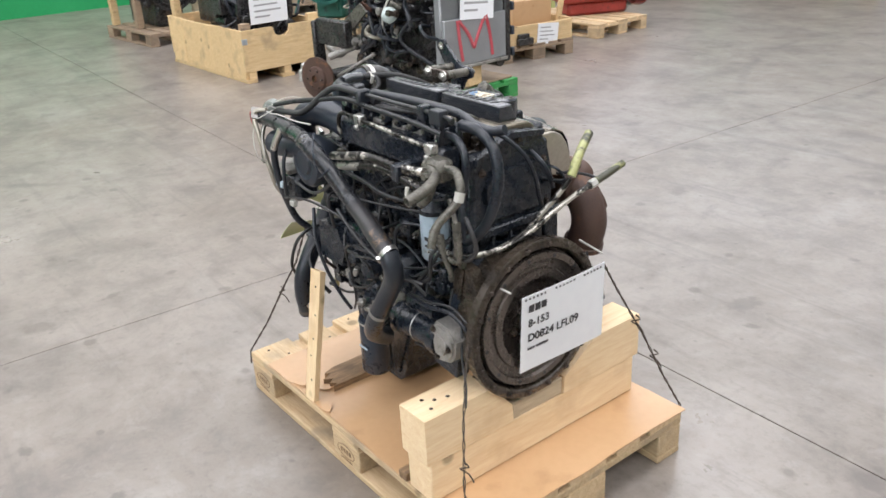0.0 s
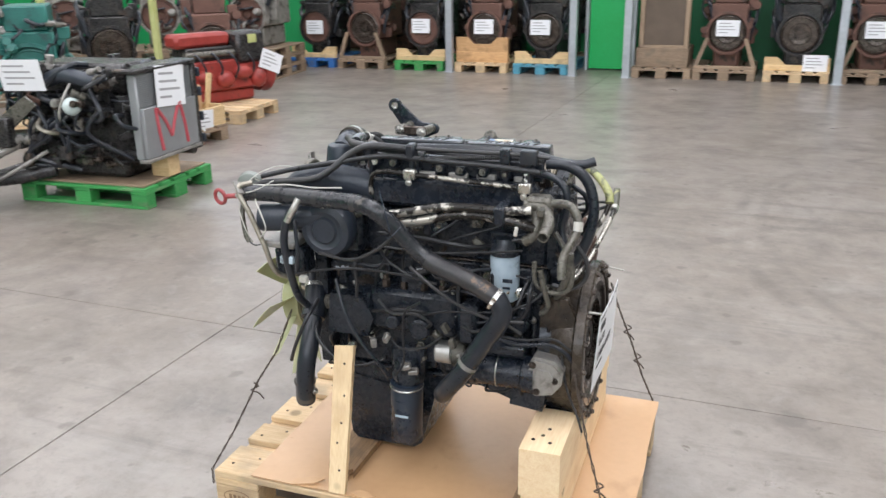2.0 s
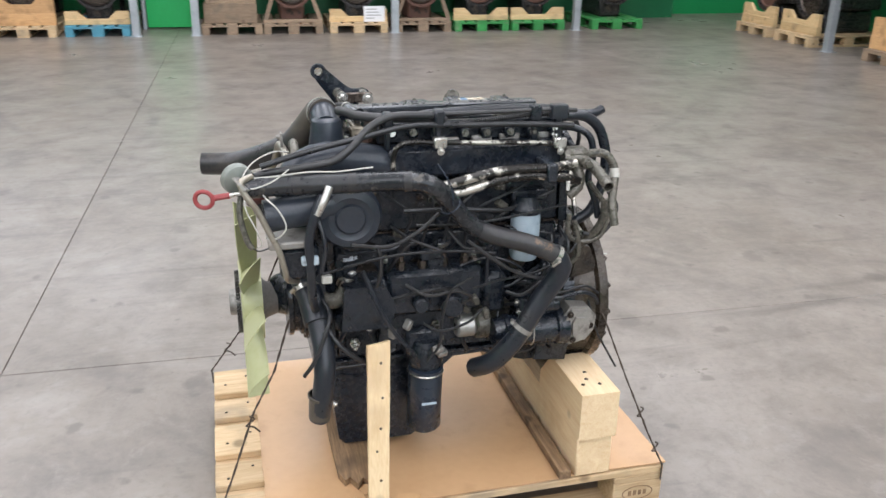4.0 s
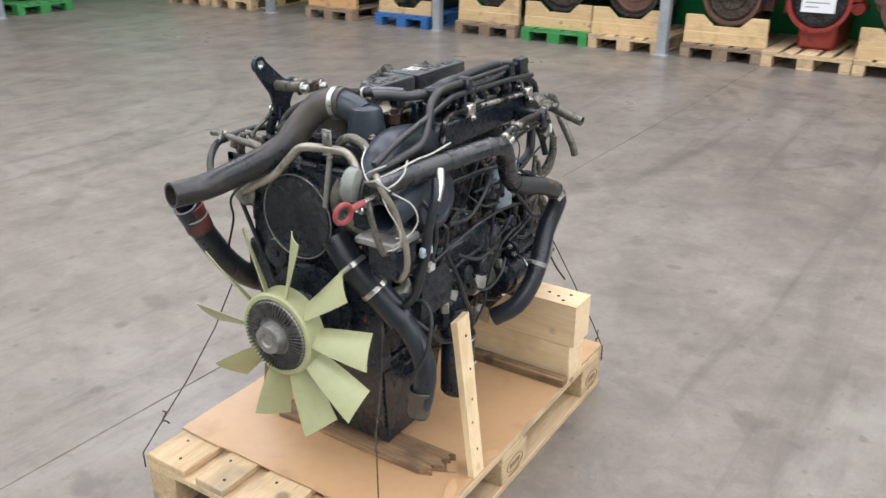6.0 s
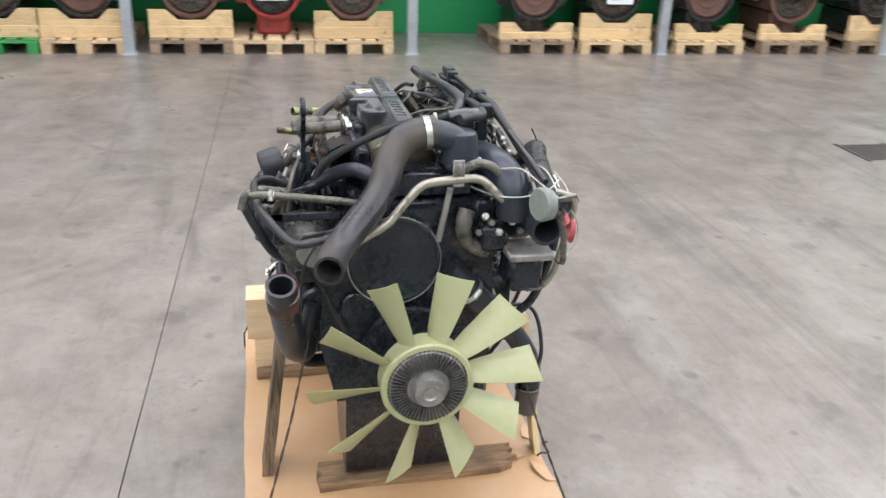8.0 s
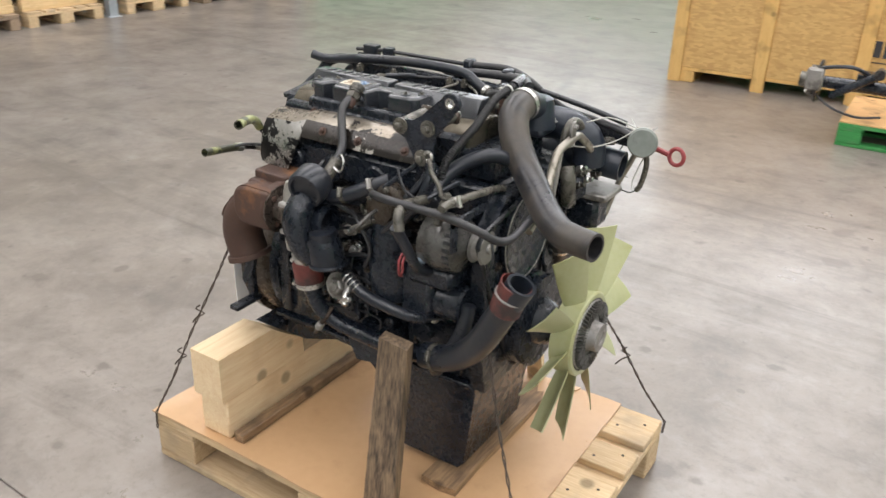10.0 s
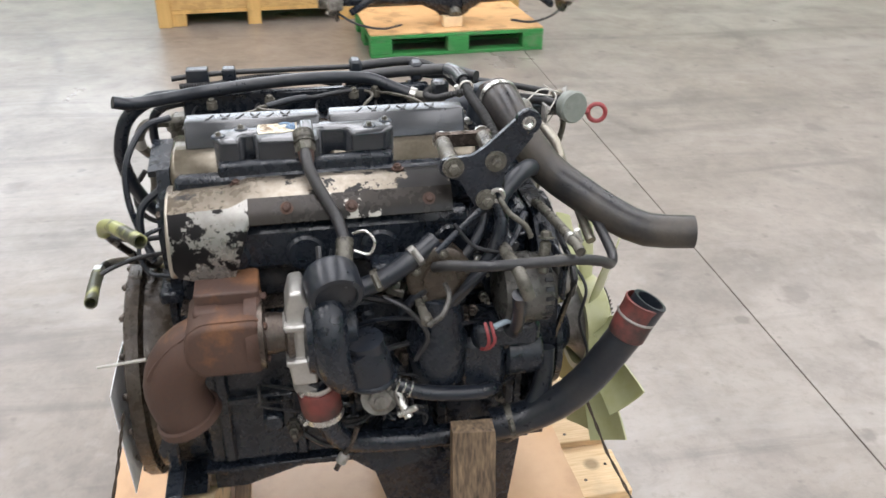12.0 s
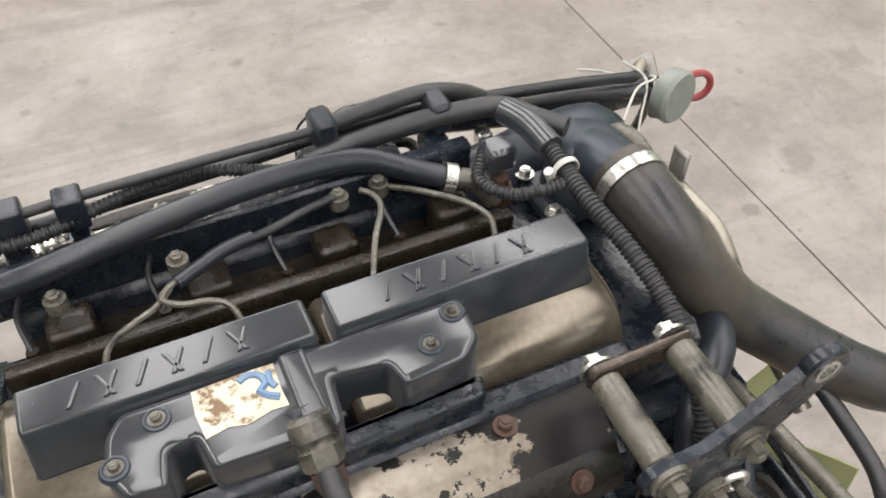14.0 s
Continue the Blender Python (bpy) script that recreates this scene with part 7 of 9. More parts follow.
# hoses looping behind the head
tail = hose("breather_hose", [(0.446, -0.142, 1.087), (0.415, -0.152, 1.079), (0.36, -0.157, 1.083), (0.278, -0.148, 1.097), (0.15, -0.165, 1.104), (0.05, -0.175, 1.104), (-0.03, -0.173, 1.099), (-0.075, -0.155, 1.085), (-0.115, -0.140, 1.071)], 0.0120, RUBBER, "dusty breather hose with open end")
clamp((-0.112, -0.141, 1.072), (1, -0.35, 0.3), 0.0138, mat=ZINC)
hose("breather_stub", [(-0.115, -0.140, 1.071), (-0.14, -0.130, 1.064), (-0.155, -0.125, 1.04)], 0.012, GREASY)
hose("rear_hose", [(0.33, -0.175, 1.082), (0.385, -0.170, 1.078), (0.430, -0.165, 1.045), (0.452, -0.170, 0.985), (0.450, -0.180, 0.925), (0.432, -0.190, 0.870), (0.405, -0.2, 0.83), (0.36, -0.195, 0.80)], 0.0135, RUBBER)
hose("rear_hose", [(0.29, -0.20, 1.06), (0.345, -0.205, 1.058), (0.385, -0.215, 1.035), (0.395, -0.22, 0.985), (0.385, -0.225, 0.93), (0.40, -0.24, 0.88), (0.41, -0.25, 0.83)], 0.009, RUBBER)
for pts, r_ in (([(0.345, -0.12, 1.06), (0.392, -0.10, 1.05), (0.425, -0.06, 1.00), (0.428, -0.03, 0.94), (0.41, 0.0, 0.88), (0.39, 0.03, 0.84)], 0.0060),
                ([(0.36, 0.02, 0.98), (0.395, 0.03, 0.95), (0.40, 0.05, 0.91), (0.38, 0.08, 0.875)], 0.0070), ([(0.345, 0.07, 0.93), (0.385, 0.085, 0.925), (0.40, 0.10, 0.90), (0.385, 0.12, 0.87), (0.35, 0.13, 0.865)], 0.0040)):
    hose("rear_loop", pts, r_, RUBBER, seg=8)
hose("rear_cable", [(0.375, -0.255, 0.93), (0.42, -0.272, 0.86), (0.415, -0.265, 0.79), (0.375, -0.255, 0.77), (0.33, -0.255, 0.79), (0.325, -0.26, 0.85)], 0.0065, GREASY, "greasy grey cable loop")
hose("rear_cable", [(0.43, -0.255, 0.90), (0.455, -0.255, 0.86), (0.452, -0.245, 0.815), (0.42, -0.25, 0.785), (0.37, -0.25, 0.79)], 0.0055, DUSTY)
hose("rear_cable", [(0.34, -0.26, 0.83), (0.352, -0.262, 0.78), (0.36, -0.25, 0.73), (0.34, -0.235, 0.70)], 0.0075, GREASY)
hose("oil_line", [(0.34, -0.265, 0.79), (0.38, -0.225, 0.775), (0.400, -0.14, 0.77), (0.405, -0.05, 0.790), (0.424, 0.01, 0.845), (0.448, 0.045, 0.895), (0.456, 0.062, 0.920)], 0.0070, WORNPIPE, "worn steel oil line")
hose("line_sleeve", [(0.457, 0.066, 0.925), (0.453, 0.080, 0.943), (0.436, 0.112, 0.960), (0.408, 0.160, 0.973), (0.370, 0.222, 0.983)], 0.0118, YELLOWTAPE, "yellow-green wrapped line end", hollow=True)
hose("line_spur", [(0.455, 0.064, 0.917), (0.425, 0.060, 0.906), (0.385, 0.055, 0.902), (0.340, 0.045, 0.900)], 0.0050, WIRE)
hose("oil_line", [(0.35, -0.255, 0.77), (0.39, -0.17, 0.765), (0.420, -0.08, 0.785), (0.445, 0.01, 0.838), (0.458, 0.08, 0.872), (0.462, 0.130, 0.886)], 0.0070, WORNPIPE, "worn steel oil line")
hose("line_sleeve", [(0.461, 0.150, 0.890), (0.457, 0.200, 0.898), (0.449, 0.267, 0.908)], 0.0100, YELLOWTAPE, "yellow-green wrapped line end, blackened", hollow=True)
P("line_nut", Shape().lathe((0.462, 0.128, 0.886), (-0.03, 1, 0.18), [(0, 0.012), (0.022, 0.012)], 6), ZINC)
hose("line_spur", [(0.462, 0.165, 0.893), (0.435, 0.150, 0.902), (0.400, 0.130, 0.905), (0.362, 0.11, 0.90)], 0.0040, WIRE)

# main ribbed loom running down the side
hose("main_conduit", [(-0.470, -0.295, 0.978), (-0.392, -0.296, 0.982), (-0.281, -0.315, 0.985), (-0.172, -0.338, 0.990), (-0.105, -0.358, 0.993), (-0.060, -0.364, 0.982), (-0.016, -0.350, 0.940), (0.032, -0.332, 0.880), (0.080, -0.328, 0.845)], 0.0225, CONDUIT, "scuffed black conduit along the engine's side", seg=16)
hose("main_conduit_lower", [(0.066, -0.329, 0.853), (0.100, -0.331, 0.838), (0.150, -0.343, 0.826), (0.207, -0.355, 0.808), (0.258, -0.358, 0.780)], 0.0235, TAPED, "conduit wrapped in brown dusty tape", seg=16)
for x_, y_, z_ in ((-0.36, -0.301, 0.983), (-0.24, -0.324, 0.987), (-0.12, -0.354, 0.992)):
    P("tape_band", Shape().lathe((x_, y_, z_), (1, -0.22, 0.06), [(0, 0.0232), (0.018, 0.0232)], 18, False), TAPED)
clamp((0.254, -0.358, 0.784), (0.85, 0, -0.52), 0.0240)
hose("elbow_hose", [(0.254, -0.358, 0.784), (0.271, -0.360, 0.753), (0.260, -0.353, 0.716), (0.230, -0.348, 0.670), (0.194, -0.353, 0.613), (0.153, -0.352, 0.549), (0.108, -0.330, 0.490), (0.082, -0.275, 0.448)], 0.0255, RUBBER, "black rubber elbow hose")
clamp((0.180, -0.353, 0.591), (-0.55, 0.0, -0.83), 0.0262, mat=DULLALU)
P("cable_tie", Shape().ring((-0.012, -0.356, 0.928), (0.55, 0.25, -0.75), 0.0235, 0.0018, 24, 6), FILTERBLUE)
hose("loose_strip", [(-0.012, -0.380, 0.935), (-0.02, -0.385, 0.985), (-0.045, -0.36, 1.03)], 0.0018, FILTERBLUE, seg=6)
hose("small_loom", [(-0.46, -0.29, 1.0), (-0.40, -0.30, 1.005), (-0.33, -0.305, 1.012), (-0.26, -0.30, 1.008), (-0.18, -0.295, 1.012)], 0.0022, WHITEWIRE, "thin pale wire", seg=6)
hose("small_loom", [(-0.42, -0.27, 0.995), (-0.43, -0.31, 0.97), (-0.40, -0.34, 0.94), (-0.385, -0.345, 0.90), (-0.405, -0.335, 0.872), (-0.43, -0.32, 0.87)], 0.002, WHITEWIRE, "thin pale wire", seg=6)

hose("small_loom", [(-0.36, -0.19, 1.03), (-0.40, -0.225, 1.040), (-0.445, -0.25, 1.025), (-0.470, -0.285, 1.000), (-0.455, -0.315, 0.985), (-0.41, -0.325, 1.000), (-0.37, -0.31, 1.022)], 0.0017, WHITEWIRE, "thin pale wire", seg=6)
hose("small_loom", [(-0.34, -0.13, 0.985), (-0.38, -0.18, 0.975), (-0.42, -0.23, 0.985), (-0.45, -0.27, 1.010), (-0.43, -0.30, 1.025)], 0.0017, WHITEWIRE, "thin pale wire", seg=6)
hose("small_loom", [(-0.46, -0.30, 0.99), (-0.47, -0.33, 0.95), (-0.45, -0.345, 0.90), (-0.44, -0.335, 0.86), (-0.45, -0.31, 0.845)], 0.0016, WHITEWIRE, "thin pale wire", seg=6)
# domed unit with front outlet
dome = P("vacuum_unit", Shape().lathe((-0.235, -0.205, 0.892), (0, -1, 0), [(0, 0.050), (0.03, 0.066), (0.055, 0.076), (0.082, 0.076), (0.093, 0.069), (0.098, 0.052), (0.094, 0.046), (0.094, 0.037), (0.100, 0.032), (0.101, 0.004)], 40), SATIN, "round black domed cover")
P("unit_clip", Shape().box(-0.245, -0.225, -0.31, -0.29, 0.955, 0.975, 0.003), ZINC, "", dome)
P("unit_mount", Shape().box(-0.30, -0.17, -0.21, -0.15, 0.80, 0.94, 0.012), CASTING)
hose("outlet_tube", [(-0.25, -0.262, 0.928), (-0.31, -0.273, 0.920), (-0.37, -0.280, 0.913), (-0.428, -0.284, 0.908)], 0.0375, SATIN, "black outlet tube open at its end", hollow=True, seg=24)
P("outlet_valve", Shape().box(-0.425, -0.325, -0.310, -0.205, 0.832, 0.850, 0.004), DULLALU, "stained aluminium plate")
P("valve_body", Shape().box(-0.40, -0.31, -0.295, -0.215, 0.745, 0.830, 0.012), CASTING)
P("small_connector", Shape().box(-0.355, -0.315, -0.338, -0.325, 0.800, 0.822, 0.003), FILTERWHITE, "pale blue connector")
P("small_connector", Shape().box(-0.31, -0.285, -0.325, -0.31, 0.745, 0.765, 0.003), WHITEWIRE, "white connector")
hose("silver_tube", [(-0.45, -0.29, 1.005), (-0.475, -0.315, 1.000), (-0.468, -0.325, 0.975), (-0.444, -0.328, 0.937), (-0.424, -0.328, 0.890), (-0.404, -0.327, 0.842), (-0.392, -0.32, 0.79), (-0.385, -0.30, 0.755), (-0.36, -0.27, 0.735)], 0.0072, TARNISHED, "bare silver tube bent downwards")
hose("black_tube", [(-0.30, -0.335, 0.965), (-0.318, -0.345, 0.93), (-0.335, -0.34, 0.87), (-0.335, -0.33, 0.80), (-0.33, -0.30, 0.70), (-0.322, -0.265, 0.655)], 0.0105, RUBBER)
hose("bright_tube", [(-0.285, -0.335, 0.985), (-0.300, -0.345, 0.955), (-0.318, -0.348, 0.925)], 0.0095, ZINC, "bare bright tube piece")
P("grey_cap", Shape().lathe((-0.484, -0.243, 0.990), (-0.32, 0.95, 0.1), [(-0.024, 0.026), (-0.02, 0.034), (0.0, 0.036), (0.005, 0.032)], 28), PALEGREY, "round pale grey cap")
P("cap_bracket", Shape().prism([(-0.02, -0.022), (0.02, -0.02), (0.022, 0.014), (0.006, 0.026), (-0.02, 0.02)], (-0.474, -0.308, 0.992), (0.5, -0.4, -0.5), (0.3, 0.9, -0.3), 0.005), DULLALU, "pale metal bracket")
dip = P("dipstick_handle", Shape().ring((-0.556, -0.288, 0.958), (0.25, 1, 0.1), 0.0195, 0.0052, 26, 8).tube([(-0.537, -0.289, 0.960), (-0.515, -0.292, 0.964), (-0.500, -0.295, 0.966)], 0.007, 8), REDPLASTIC, "faded red ring handle")
hose("dipstick_tube", [(-0.500, -0.295, 0.966), (-0.478, -0.298, 0.97), (-0.455, -0.30, 0.972)], 0.005, ZINC)
hose("hanging_tube", [(-0.475, -0.285, 0.97), (-0.482, -0.30, 0.92), (-0.470, -0.31, 0.86), (-0.46, -0.312, 0.845)], 0.007, GREASY)
hose("hanging_wire", [(-0.46, -0.312, 0.845), (-0.445, -0.31, 0.835), (-0.42, -0.305, 0.84)], 0.0018, WIRE, seg=6)

# water pipes at the fan end
hose("lower_hose", [(-0.345, -0.085, 0.790), (-0.350, -0.125, 0.745), (-0.340, -0.165, 0.700), (-0.325, -0.205, 0.655), (-0.316, -0.250, 0.610)], 0.034, RUBBER, "thick black coolant hose")
clamp((-0.348, -0.135, 0.735), (0.1, -0.65, -0.75), 0.0345)
clamp((-0.333, -0.185, 0.678), (0.2, -0.65, -0.7), 0.0345)
hose("lower_pipe", [(-0.316, -0.245, 0.615), (-0.309, -0.285, 0.560), (-0.311, -0.312, 0.500), (-0.320, -0.312, 0.435), (-0.328, -0.300, 0.372)], 0.0265, RUBBER, "black coolant pipe with open stained end", hollow=True, seg=20)
P("pipe_end_sleeve", Shape().lathe((-0.3275, -0.302, 0.376), (0.06, -0.06, 1), [(0.0, 0.0275), (0.055, 0.0282), (0.06, 0.0315), (0.066, 0.0315), (0.068, 0.0270)], 24, False), COOLANTHOSE, "stained rubber sleeve")
P("sleeve_screw", Shape().bolt((-0.292, -0.31, 0.412), (1, -0.2, 0), 0.006), ZINC)
hose("thermostat_branch", [(-0.315, -0.17, 0.66), (-0.285, -0.205, 0.645), (-0.25, -0.215, 0.66), (-0.235, -0.20, 0.70)], 0.021, GREASY, "greasy alloy branch pipe")
hose("vent_tube", [(-0.30, -0.24, 0.665), (-0.292, -0.30, 0.655), (-0.305, -0.325, 0.62), (-0.335, -0.33, 0.55), (-0.36, -0.31, 0.50)], 0.005, WIRE)
hose("stray_cable", [(-0.30, -0.24, 0.62), (-0.28, -0.295, 0.58), (-0.23, -0.305, 0.53), (-0.17, -0.30, 0.50)], 0.006, WIRE)

# front drive
P("timing_cover", Shape().prism([(-0.19, 0.45), (0.17, 0.45), (0.205, 0.60), (0.19, 0.86), (0.12, 0.93), (-0.12, 0.93), (-0.19, 0.86), (-0.205, 0.62)], (-0.325, 0, 0), (0, 1, 0), (0, 0, 1), 0.036), CASTING)
for k in range(14):
    a = 2 * math.pi * k / 14
    screw((-0.326, 0.165 * math.cos(a), 0.68 + 0.215 * math.sin(a)), (-1, 0, 0), 0.007)
P("water_pump_pulley", Shape().lathe((-0.300, 0.037, 0.815), (-1, 0, 0), [(0, 0.06), (0.005, 0.105), (0.010, 0.105), (0.014, 0.097), (0.026, 0.097), (0.030, 0.107), (0.040, 0.107), (0.042, 0.098), (0.038, 0.090), (0.036, 0.03), (0.038, 0.001)], 48), CASTING, "large black round pulley")
P("pulley_rim", Shape().ring((-0.3405, 0.037, 0.815), (1, 0, 0), 0.1055, 0.0018, 56, 8), DULLALU, "worn bright pulley rim")
P("crank_pulley", Shape().lathe((-0.326, 0.0, 0.585), (-1, 0, 0), [(0, 0.06), (0.01, 0.115), (0.018, 0.115), (0.022, 0.106), (0.034, 0.106), (0.038, 0.115), (0.050, 0.115), (0.052, 0.06), (0.08, 0.05), (0.09, 0.04)], 44), CASTING)
for y, z, rr in ((0.215, 0.845, 0.034), (-0.105, 0.72, 0.038), (0.12, 0.70, 0.036)):
    P("idler_pulley", Shape().lathe((-0.305, y, z), (-1, 0, 0), [(0, rr), (0.004, rr + 0.004), (0.007, rr - 0.004), (0.026, rr - 0.004), (0.029, rr + 0.004), (0.033, rr), (0.034, 0.012), (0.04, 0.01), (0.04, 0.001)], 26), DULLALU if y > 0.2 else CASTING)
loop, cs = [], [((0.037, 0.815), 0.10), ((0.215, 0.845), 0.037), ((0.0, 0.585), 0.110)]
for (cy, cz), rr in cs:
    a0 = {0.10: (95, 150), 0.037: (20, 80), 0.110: (200, 340)}[rr]
    ang = [a0[0] + (a0[1] - a0[0]) * k / 4 for k in range(5)]
    if rr == 0.110:
        ang = ang[::1]
    pts = [(-0.332, cy + rr * math.cos(radians(a)), cz + rr * math.sin(radians(a))) for a in ang]
    loop.append(pts)
order = loop[1] + loop[0] + loop[2]
P("drive_belt", Shape().tube(order + [order[0]], 0.006, 6, 0.02), WIRE)
# fan with viscous clutch
fan = P("fan_ring", Shape().lathe((-0.440, -0.015, 0.580), (-1, 0, 0), [(0, 0.088), (0.0, 0.104), (0.050, 0.104), (0.054, 0.100), (0.054, 0.090), (0.0, 0.088)], 48, False), FANGREEN, "pale green nylon fan")
for k in range(10):
    a = radians(11 + 36 * k)
    u_ = Vector((0, -math.sin(a), math.cos(a)))
    t_ = Vector((0, -math.cos(a), -math.sin(a)))
    b = Shape()
    rows = []
    R0, R1, nr, nc = 0.098, 0.256, 8, 5
    for side_ in (0, 1):
        for i in range(nr + 1):
            f = i / nr
            rad = R0 + (R1 - R0) * f
            half = 0.023 + 0.020 * f ** 0.7
            twist = radians(50 - 12 * f)
            for j in range(nc + 1):
                g = (j / nc - 0.5) * 2 * half
                camber = 0.006 * (1 - (2 * j / nc - 1) ** 2)
                p = Vector((-0.470, -0.015, 0.580)) + u_ * rad + t_ * (g * math.cos(twist) + 0.010 * f) + Vector((1, 0, 0)) * (-g * math.sin(twist) - camber + 0.0032 * side_)
                if i == nr:
                    p += u_ * (0.012 * (j / nc) - 0.006)
                b.v.append(tuple(p))
    rr = nc + 1
    tt = (nr + 1) * rr
    for i in range(nr):
        for j in range(nc):
            q = i * rr + j
            b.f += [(q, q + 1, q + rr + 1, q + rr), (tt + q, tt + q + rr, tt + q + rr + 1, tt + q + 1)]
    for i in range(nr):
        b.f += [(i * rr, i * rr + rr, tt + i * rr + rr, tt + i * rr), (i * rr + nc, tt + i * rr + nc, tt + i * rr + rr + nc, i * rr + rr + nc)]
    for j in range(nc):
        b.f += [(nr * rr + j, nr * rr + j + 1, tt + nr * rr + j + 1, tt + nr * rr + j), (j, tt + j, tt + j + 1, j + 1)]
    P("fan_blade", b, FANGREEN, "", fan)
clutch = P("fan_clutch", Shape().lathe((-0.400, -0.015, 0.580), (-1, 0, 0), [(0, 0.04), (0.03, 0.05), (0.06, 0.086), (0.09, 0.088), (0.096, 0.084), (0.098, 0.040), (0.108, 0.036), (0.124, 0.034), (0.126, 0.018), (0.122, 0.014), (0.122, 0.001)], 44), DULLALU, "grey finned aluminium fan clutch")
fins = Shape()
for k in range(56):
    m = Matrix.Translation((-0.500, -0.015, 0.580)) @ Matrix.Rotation(2 * math.pi * k / 56, 4, "X")
    fins.box(-0.007, 0.006, -0.0012, 0.0012, 0.048, 0.084, 0.0004, m)
    fins.box(0.006, 0.040, -0.0012, 0.0012, 0.084, 0.092, 0.0004, m)
tagged(P("clutch_fin", fins, ALTGREY, "", clutch), kind="stuff")
P("fan_shaft", Shape().rod((-0.405, -0.015, 0.580), (-0.32, -0.01, 0.582), 0.035, seg=20), CASTING)
for k in range(4):
    a = radians(45 + 90 * k)
    screw((-0.496, -0.015 + 0.062 * math.cos(a), 0.58 + 0.062 * math.sin(a)), (-1, 0, 0), 0.006, clutch)

# upper coolant hose and thermostat housing
th = P("thermostat_housing", Shape().lathe((-0.262, -0.122, 1.020), (0, 0, 1), [(0, 0.046), (0.030, 0.041), (0.056, 0.038), (0.066, 0.035), (0.070, 0.029), (0.071, 0.002)], 30).tube([(-0.262, -0.112, 1.066), (-0.262, -0.085, 1.078), (-0.262, -0.050, 1.086)], 0.033, 22).box(-0.295, -0.205, -0.165, -0.085, 1.000, 1.026, 0.008), SATIN, "black cast thermostat housing")
for dx, dy in ((-0.288, -0.158), (-0.212, -0.158), (-0.212, -0.092)):
    screw((dx, dy, 1.026), (0, 0, 1), 0.007, th, ZINC)
hose("upper_hose", [(-0.262, -0.062, 1.088), (-0.264, -0.030, 1.086), (-0.270, 0.010, 1.073), (-0.293, 0.042, 1.034), (-0.331, 0.063, 0.986), (-0.380, 0.101, 0.953), (-0.432, 0.146, 0.925), (-0.487, 0.180, 0.906), (-0.567, 0.200, 0.905)], 0.0358, COOLANTHOSE, "thick dusty coolant hose with open end", hollow=True, seg=28, taper=0.0300)
clamp((-0.263, -0.044, 1.087), (-0.03, 1, -0.10), 0.0366, w=0.014)
hose("corrugated_loom", [(-0.205, -0.125, 1.108), (-0.205, -0.085, 1.104), (-0.205, -0.03, 1.098), (-0.215, 0.03, 1.085), (-0.222, 0.09, 1.062), (-0.215, 0.15, 1.03), (-0.205, 0.19, 0.99), (-0.205, 0.21, 0.92), (-0.21, 0.215, 0.86)], 0.0088, LOOM, "black corrugated loom", ribs=(0.0048, 0.0009))
hose("loom_joint", [(-0.19, -0.175, 1.108), (-0.20, -0.145, 1.110), (-0.205, -0.105, 1.106)], 0.0145, PLASTIC)
clamp((-0.205, -0.075, 1.103), (0, 1, -0.1), 0.0125, mat=WHITEWIRE, w=0.006)
hose("corrugated_loom", [(-0.205, -0.06, 1.10), (-0.175, -0.065, 1.095), (-0.15, -0.085, 1.082), (-0.135, -0.12, 1.078), (-0.155, -0.15, 1.085)], 0.006, LOOM, "thin corrugated loom", ribs=(0.005, 0.0009))
P("sensor_plug", Shape().box(-0.182, -0.150, -0.155, -0.125, 1.070, 1.10, 0.005), PLASTIC)
P("temperature_sensor", Shape().lathe((-0.165, -0.13, 1.03), (0, 0, 1), [(0, 0.014), (0.022, 0.014), (0.024, 0.010), (0.034, 0.009)], 8), RUST, "rusty temperature sensor")

# silver pipes across the front
pa = hose("front_pipe", [(-0.395, 0.150, 0.876), (-0.392, 0.105, 0.900), (-0.388, 0.062, 0.924), (-0.382, 0.043, 0.942), (-0.375, 0.010, 0.978), (-0.372, -0.012, 0.999), (-0.370, -0.035, 1.007), (-0.366, -0.098, 1.011), (-0.363, -0.137, 1.010), (-0.365, -0.158, 1.000), (-0.375, -0.185, 0.974), (-0.372, -0.205, 0.958), (-0.365, -0.240, 0.945)], 0.0098, TARNISHED, "worn silver coolant pipe across the front")
P("pipe_strap", Shape().box(-0.372, -0.366, -0.108, -0.082, 0.995, 1.055, 0.002).bolt((-0.372, -0.095, 1.043), (-1, 0, 0), 0.006), DULLALU)
hose("vent_pipe", [(-0.345, -0.104, 0.990), (-0.345, -0.112, 1.022), (-0.345, -0.140, 1.038), (-0.345, -0.175, 1.030), (-0.350, -0.205, 1.000), (-0.365, -0.240, 0.975), (-0.40, -0.275, 0.970)], 0.0105, GREASY, "grey vent pipe")
hose("front_strut", [(-0.348, -0.083, 0.985), (-0.346, -0.060, 0.862)], 0.0072, DULLALU)
hose("pump_elbow", [(-0.350, -0.122, 0.935), (-0.362, -0.112, 0.900), (-0.360, -0.122, 0.865), (-0.350, -0.152, 0.838), (-0.335, -0.185, 0.83)], 0.0185, GREASY, "grey cast elbow")
P("pump_fitting", Shape().box(-0.37, -0.31, -0.215, -0.15, 0.835, 0.90, 0.010), CASTING)
for k in range(7):
    P("union_nut", Shape().lathe((-0.368 + 0.006 * (k % 3), -0.145 - 0.016 * k, 0.885 + 0.018 * ((k * 2) % 3)), (-1, 0.2, 0.4), [(0, 0.009), (0.014, 0.009), (0.016, 0.006), (0.026, 0.006)], 6), ZINC if k % 2 else GREASY)
